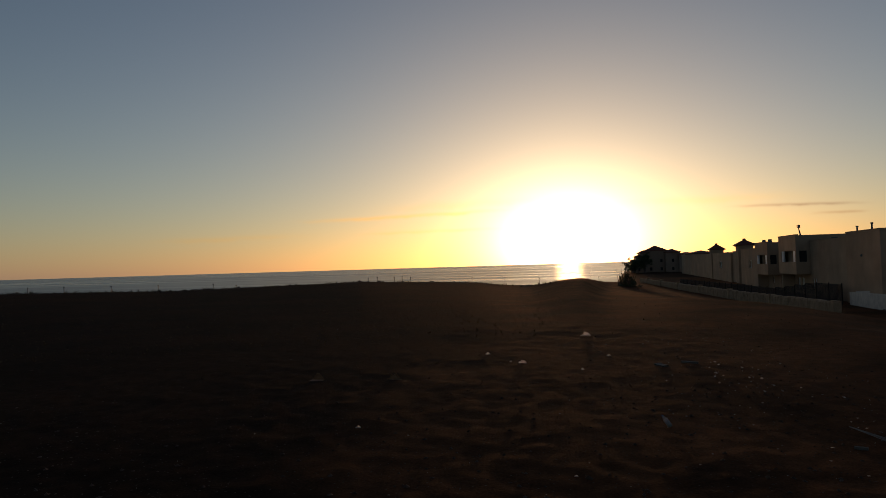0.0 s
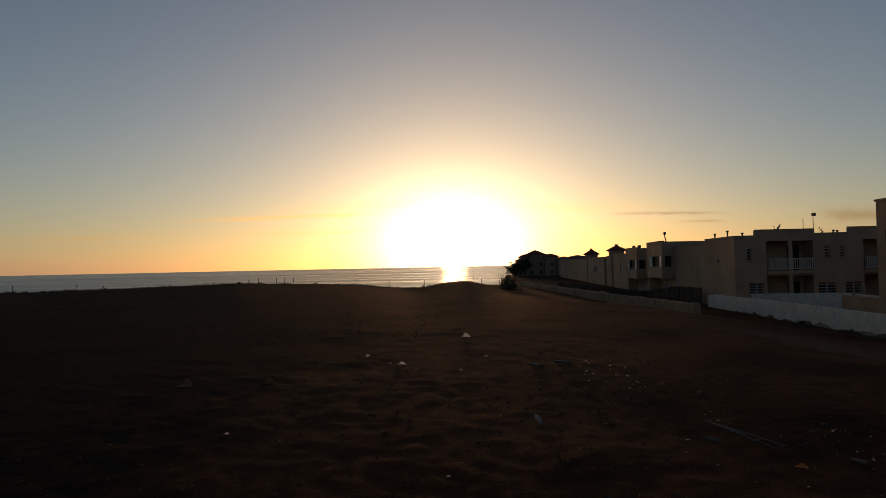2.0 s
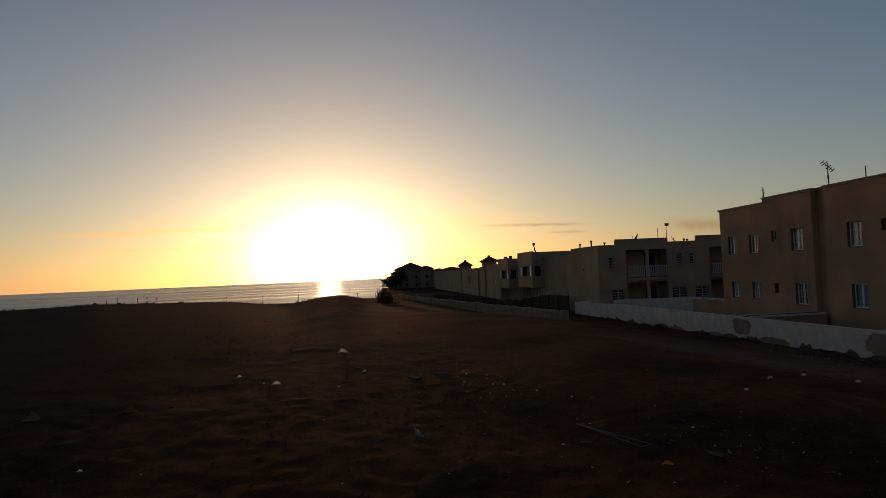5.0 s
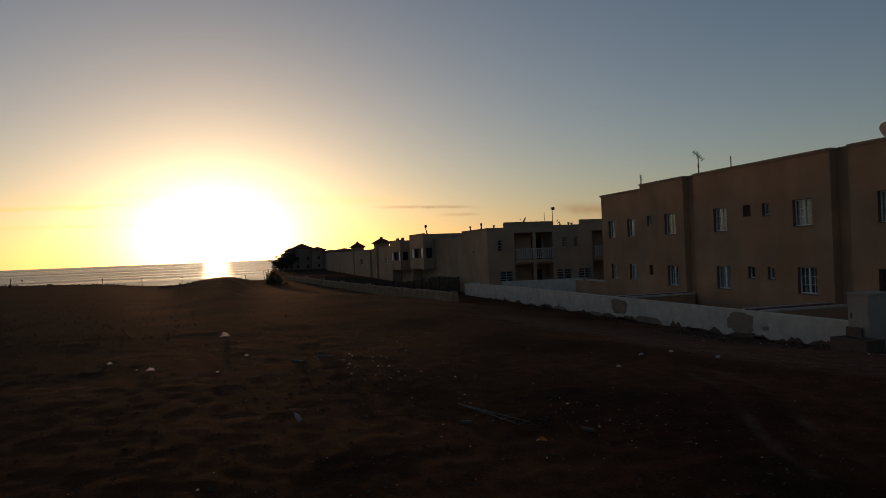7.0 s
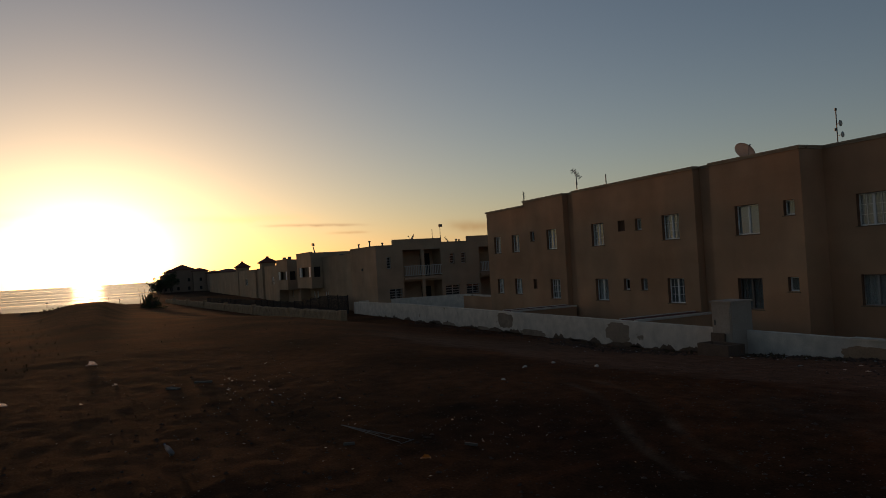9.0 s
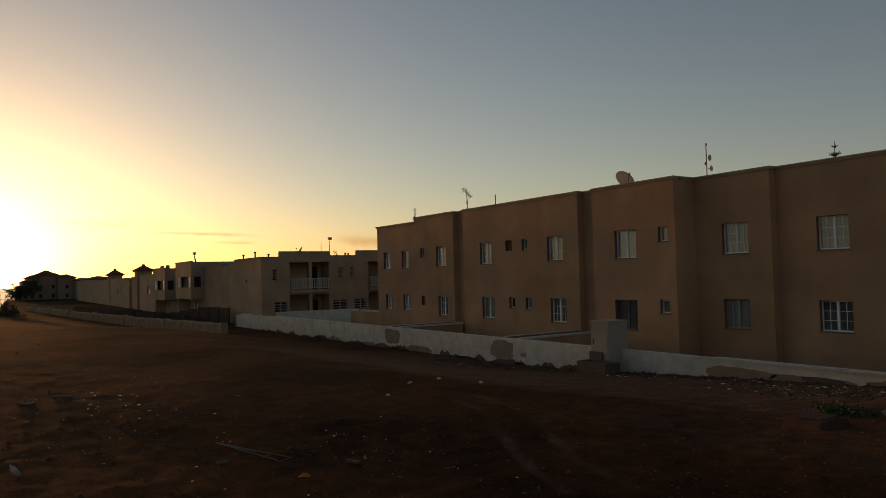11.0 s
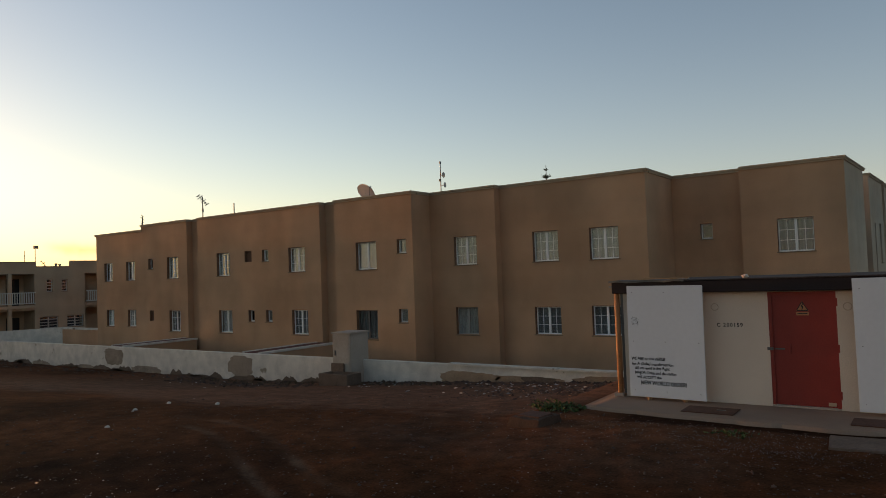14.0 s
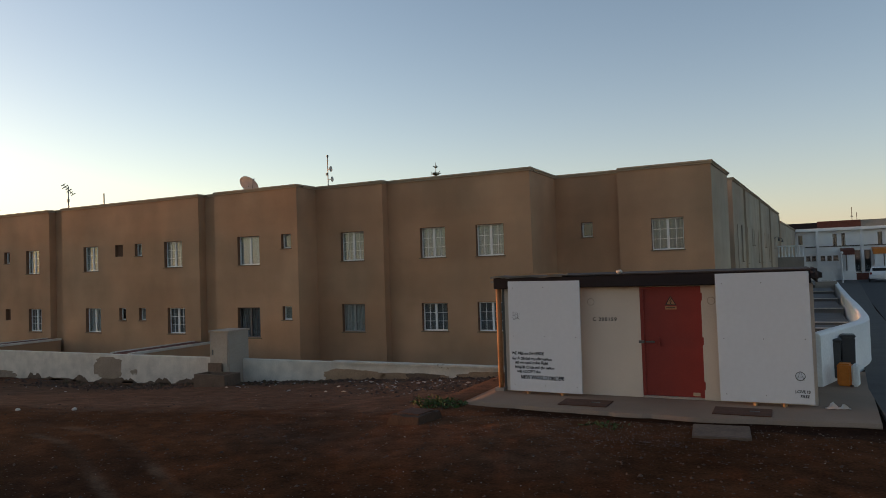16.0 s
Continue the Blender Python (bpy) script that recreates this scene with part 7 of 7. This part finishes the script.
lamps = [(224.07, -0.66), (221.82, -0.67), (218.74, -0.75), (215.5, -0.8), (211.52, -0.85), (209.8, -1.0), (199.37, -0.82), (198.63, -0.72), (197.24, -0.76), (196.59, -0.74), (195.9, -0.8), (190.83, -1.0), (188.15, -1.08), (185.31, -1.15), (180.6, -1.2)]
first = None
for az, el in lamps:
    r = 152.0
    m = pose(r * math.cos(radians(az)), r * math.sin(radians(az)), 2.5 + r * math.tan(radians(el)) - 8.0)
    if first is None:
        first = street_lamp()
        first.matrix_world = m
    else:
        copy_thing(first, m)


# ---- litter and stones on the field ----
def at_ground(x, y, up=0.0):
    return (x, y, rough_z(x, y) + up)


for i, (x, y, r) in enumerate(((-24.3, -0.9, 0.14), (-17.85, -2.33, 0.09), (-18.1, -2.65, 0.03), (-19.55, -3.5, 0.06), (-19.3, -0.17, 0.045), (-16.75, -0.78, 0.035), (-10.6, -4.1, 0.035), (-8.5, -0.6, 0.02))):
    bag("plastic_bag", at_ground(x, y, 0.01), r, 50 + i, "crumpled white plastic bag lying on the dirt")
for i, (x, y, r) in enumerate(((-13.4, 7.32, 0.05), (-15.15, 8.9, 0.05), (-15.0, 8.75, 0.03), (-15.72, 10.08, 0.055), (-14.6, 10.6, 0.055))):
    rock("stone", at_ground(x, y, -0.02), r, PALE, 60 + i, "rounded pale stone on the bare dirt")
bag("red_rag", at_ground(-8.88, 3.63, 0.0), 0.055, 91, "faded orange-red rag on the dirt", "rag", ORANGE)
bag("brown_rag", at_ground(-15.3, -4.95, 0.0), 0.15, 93, "rusty brown cardboard heap on the dirt", "cardboard", CARDBOARD)
bag("brown_rag", at_ground(-15.15, -6.75, 0.0), 0.13, 95, "rusty brown cardboard heap on the dirt", "cardboard", CARDBOARD)


def bottle(at, turn, tilt):
    e = new("plastic_bottle")
    e.matrix_world = pose(*at, 0, tilt, turn)
    tagged(e, "empty clear plastic bottle lying on the dirt", "bottle")
    bm = bmesh.new()
    prof = [(0.0, 0.033), (0.01, 0.036), (0.17, 0.036), (0.21, 0.025), (0.24, 0.013), (0.262, 0.013)]
    for (z0, r0), (z1, r1) in zip(prof, prof[1:]):
        cylinder(bm, (0, 0, z0), (0, 0, z1), r0, r1, n=14)
    part("body", bm, BOTTLE, e, smooth=True)
    bm = bmesh.new()
    cylinder(bm, (0, 0, 0.262), (0, 0, 0.28), 0.015, n=12)
    part("cap", bm, BLUE, e)


bottle(at_ground(-11.1, 0.69, 0.04), 200, 70)

e = new("bent_metal_frame")
tagged(e, "long bent thin metal frame lying on the dirt", "scrap metal")
for (xa, ya), (xb, yb) in (((-11.27, 3.19), (-9.53, 3.53)), ((-11.22, 3.22), (-9.62, 3.72)), ((-9.53, 3.53), (-9.60, 3.76)), ((-9.95, 3.45), (-9.98, 3.60)), ((-10.5, 3.34), (-10.5, 3.44)), ((-11.25, 3.2), (-10.2, 3.46))):
    bm = bmesh.new()
    cylinder(bm, at_ground(xa, ya, 0.05), at_ground(xb, yb, 0.07), 0.006, n=8)
    part("rod", bm, RODS, e)


def plank(at, long, wide, turn):
    bm = bmesh.new()
    box(bm, -long / 2, long / 2, -wide / 2, wide / 2, -0.01, 0.025)
    bmesh.ops.subdivide_edges(bm, edges=[k for k in bm.edges if abs(k.verts[0].co.x - k.verts[1].co.x) > long / 2], cuts=6)
    for v in bm.verts:
        v.co.z += 0.02 * noise.noise((v.co.x * 4, at[0], 0))
        v.co.y += 0.015 * noise.noise((v.co.x * 5, at[1], 3))
    ob = part("plank", bm, GREYWOOD)
    ob.matrix_world = pose(*at, 2, 1, turn)
    tagged(ob, "short weathered grey plank lying on the dirt", "plank")


for x, y, l, w, a in ((-17.95, 1.74, 0.4, 0.10, 78), (-17.5, 1.05, 0.3, 0.16, 40), (-10.2, 3.0, 0.16, 0.04, 65), (-9.0, 4.35, 0.22, 0.03, 20)):
    plank(at_ground(x, y, 0.015), l, w, a)


def scatter(name, mat, n, seed, spot, size, label, category, shape="stone"):
    """Loose small pieces on the ground, joined into one mesh."""
    rng = random.Random(seed)
    verts, faces = [], []
    for _ in range(n):
        x, y = spot(rng)
        s = size(rng)
        z = rough_z(x, y)
        k = len(verts)
        a = rng.uniform(0, 6.28)
        if shape == "stone":
            ca, sa = math.cos(a), math.sin(a)
            hx, hy, hz = s * rng.uniform(0.6, 1.2), s * rng.uniform(0.5, 1.0), s * rng.uniform(0.4, 0.8)
            pts = [(hx, 0, 0.1), (0.3 * hx, hy, 0.2), (-hx, 0.4 * hy, 0.0), (-0.6 * hx, -hy, 0.15), (0.5 * hx, -0.8 * hy, 0.05), (0.1 * hx, 0.1 * hy, 1.0), (0, 0, -0.6)]
            verts += [(x + px * ca - py * sa, y + px * sa + py * ca, z + pz * hz) for px, py, pz in pts]
            faces += [(k + i, k + (i + 1) % 5, k + 5) for i in range(5)] + [(k + (i + 1) % 5, k + i, k + 6) for i in range(5)]
        elif shape == "flake":
            u = Vector((math.cos(a), math.sin(a), rng.uniform(-0.12, 0.12))) * s
            v = Vector((-math.sin(a), math.cos(a), rng.uniform(-0.25, 0.25))) * s * rng.uniform(0.12, 0.45)
            c = Vector((x, y, z + 0.012 + 0.2 * s * rng.random()))
            w = u.cross(v).normalized() * s * 0.25
            verts += [tuple(c - u), tuple(c + v + w), tuple(c + u), tuple(c - v - w)]
            faces += [(k, k + 1, k + 2), (k, k + 2, k + 3)]
        else:
            for j in range(9):
                b = rng.uniform(0, 6.28)
                l = s * rng.uniform(0.5, 1.2)
                k = len(verts)
                o = 0.012 + 0.02 * s
                verts += [(x - o * math.sin(b), y + o * math.cos(b), z - 0.02), (x + o * math.sin(b), y - o * math.cos(b), z - 0.02), (x + l * 0.7 * math.cos(b), y + l * 0.7 * math.sin(b), z + l)]
                faces.append((k, k + 1, k + 2))
    me = bpy.data.meshes.new(name)
    me.from_pydata(verts, [], faces)
    me.materials.append(mat)
    ob = new(name, me)
    return tagged(ob, label, category, kind="stuff")


def field(rng):
    a, r = radians(rng.uniform(95, 232)), 4.5 * (14.0 ** rng.random())
    x, y = r * math.cos(a), r * math.sin(a)
    while y > 18.4 or (x > -7 and y > 12.4) or (x < -48 and y > 13.2 - 0.1 * (-x - 50)):
        a, r = radians(rng.uniform(95, 232)), 4.5 * (14.0 ** rng.random())
        x, y = r * math.cos(a), r * math.sin(a)
    return x, y


def tip_strip(rng):
    t = rng.random()
    return -8 - 16 * t + rng.gauss(0, 1.0), 2.2 + rng.gauss(0, 1.6)


def wall_foot(rng):
    return rng.uniform(-17.4, -6.8), 18.85 - abs(rng.gauss(0, 0.45))


def wall_foot_far(rng):
    return rng.uniform(-46, -19.5), 18.8 - abs(rng.gauss(0, 0.7))


def heap(rng):
    return -9.2 + rng.gauss(0, 1.7), 16.8 + rng.gauss(0, 0.8)


def apron(rng):
    return -3.6 + rng.gauss(0, 2.2), 11.6 + rng.gauss(0, 0.5)


scatter("stones", STONES, 5200, 1, field, lambda q: 0.012 + 0.03 * q.random() ** 3, "small brown stones strewn over the dirt field", "stones")
scatter("stones", STONES, 420, 2, wall_foot, lambda q: 0.03 + 0.09 * q.random() ** 3, "dark rubble heaped along the foot of the wall", "rubble")
scatter("stones", STONES, 700, 3, wall_foot_far, lambda q: 0.03 + 0.08 * q.random() ** 3, "dark rubble strewn along the boundary wall", "rubble")
scatter("stones", STONES, 450, 4, lambda q: (lambda p: p if p[1] < 18.8 and p[0] < -6.9 else (-9.0, 17.0 + q.random()))(heap(q)), lambda q: 0.02 + 0.07 * q.random() ** 3, "mixed rubble spread before the wall", "rubble")
scatter("rubble", PALESTONES, 170, 24, lambda q: (lambda p: p if p[1] < 18.8 and p[0] < -6.9 else (-8.2 - 2 * q.random(), 16.6 + q.random()))(heap(q)), lambda q: 0.012 + 0.05 * q.random() ** 3, "pale broken plaster and stones before the wall", "rubble")
scatter("rubble", ORANGEBROWN, 28, 25, lambda q: (lambda p: p if p[1] < 18.8 and p[0] < -6.9 else (-8.2 - 2 * q.random(), 16.6 + q.random()))(heap(q)), lambda q: 0.02 + 0.03 * q.random() ** 2, "orange-brown broken tile pieces before the wall", "rubble")
def near_ground(rng):
    x, y = rng.uniform(-16, 1.5), 6.0 + 12.3 * rng.random() ** 0.8
    while (x > -7 and y > 12.3) or (x > 0.2 and y > 11):
        x, y = rng.uniform(-16, 1.5), 6.0 + 12.3 * rng.random() ** 0.8
    return x, y


scatter("stones", STONES, 4200, 41, near_ground, lambda q: 0.006 + 0.022 * q.random() ** 3, "fine brown stones and clods on the bare ground", "stones")
scatter("gravel", PALESTONES, 1100, 42, near_ground, lambda q: 0.004 + 0.010 * q.random() ** 2, "tiny pale chips strewn over the bare ground", "gravel")
scatter("gravel", BLUECHIPS, 1500, 43, lambda q: (-2.9 + q.gauss(0, 0.9), min(12.2, 10.75 + q.gauss(0, 0.4))), lambda q: 0.003 + 0.005 * q.random() ** 2, "bluish chippings and glass splinters before the apron", "gravel")
scatter("gravel", PALESTONES, 700, 5, lambda q: (lambda p: (p[0], min(p[1], 12.55)))(apron(q)), lambda q: 0.005 + 0.009 * q.random() ** 2, "pale gravel and broken glass before the apron", "gravel")
scatter("litter", SCRAP, 420, 6, tip_strip, lambda q: 0.006 + 0.022 * q.random() ** 3, "pale scraps of litter strewn over the dirt", "litter", "flake")
scatter("litter", GLINT, 60, 31, lambda q: (-15.9 + q.gauss(0, 1.3), 2.6 + q.gauss(0, 0.6)), lambda q: 0.012 + 0.05 * q.random() ** 3, "bright slivers of plastic and foil on the dirt", "litter", "flake")
scatter("litter", GLINT, 46, 32, lambda q: (-10.6 + q.gauss(0, 0.7), 4.9 + q.gauss(0, 0.5)), lambda q: 0.006 + 0.022 * q.random() ** 3, "scattered white scraps around the bent metal frame", "litter", "flake")
scatter("litter", GLINT, 40, 33, lambda q: (-8.9 + q.gauss(0, 0.5), 4.85 + q.gauss(0, 0.4)), lambda q: 0.006 + 0.02 * q.random() ** 3, "scattered white scraps on the bare dirt", "litter", "flake")
scatter("litter", GLINT, 30, 34, lambda q: (q.uniform(-29, -20), 17.4 + q.gauss(0, 0.5)), lambda q: 0.02 + 0.05 * q.random() ** 2, "white scraps below the boundary wall", "litter", "flake")
scatter("litter", SCRAP, 240, 7, field, lambda q: 0.006 + 0.015 * q.random() ** 2, "tiny pale scraps of paper and plastic on the dirt", "litter", "flake")
scatter("litter", SCRAP, 90, 8, lambda q: (q.uniform(-17, -7), 18.5 - abs(q.gauss(0, 0.8))), lambda q: 0.03 + 0.05 * q.random(), "pale scraps among the rubble by the wall", "litter", "flake")


def left_field(rng):
    a, r = radians(rng.uniform(176, 232)), 24 * (3.8 ** rng.random())
    return r * math.cos(a), r * math.sin(a)


scatter("scrub", DRYGRASS, 320, 9, left_field, lambda q: 0.03 + 0.07 * q.random() ** 2, "low dry scrub tufts on the open field", "scrub", "tuft")


def crest(rng):
    az = rng.uniform(183, 231)
    r = lerp(az, CREST_R) * rng.uniform(0.93, 1.03)
    return r * math.cos(radians(az)), r * math.sin(radians(az))


scatter("stones", STONES, 420, 14, crest, lambda q: 0.06 + 0.28 * q.random() ** 3, "dark rocks and scrub along the crest of the field", "stones")
scatter("scrub", DRYGRASS, 520, 15, crest, lambda q: 0.10 + 0.30 * q.random() ** 2, "low dark scrub fringing the crest of the field", "scrub", "tuft")
scatter("scrub", DRYGRASS, 900, 16, lambda q: (lambda p: p if p[1] < -2.5 else (p[0], -2.5 - 9 * q.random()))(left_field(q)), lambda q: 0.03 + 0.07 * q.random() ** 2, "low dark scrub over the field's darkened south side", "scrub", "tuft")
scatter("stones", STONES, 900, 17, lambda q: (q.uniform(-27, -18.6), 17.9 - abs(q.gauss(0, 0.55))), lambda q: 0.015 + 0.06 * q.random() ** 3, "dark clods and rubble below the boundary wall", "rubble")
scatter("scrub", DRYGRASS, 260, 18, lambda q: (q.uniform(-27, -13.5), 18.5 - abs(q.gauss(0, 0.4))), lambda q: 0.04 + 0.12 * q.random() ** 2, "dead plant stalks and brushwood at the wall's foot", "scrub", "tuft")
scatter("clods", CLAY, 360, 19, lambda q: (-12 + q.gauss(0, 3.5), 2.2 + q.gauss(0, 2.2)), lambda q: 0.012 + 0.05 * q.random() ** 3, "dark clods of earth among the litter", "clods")
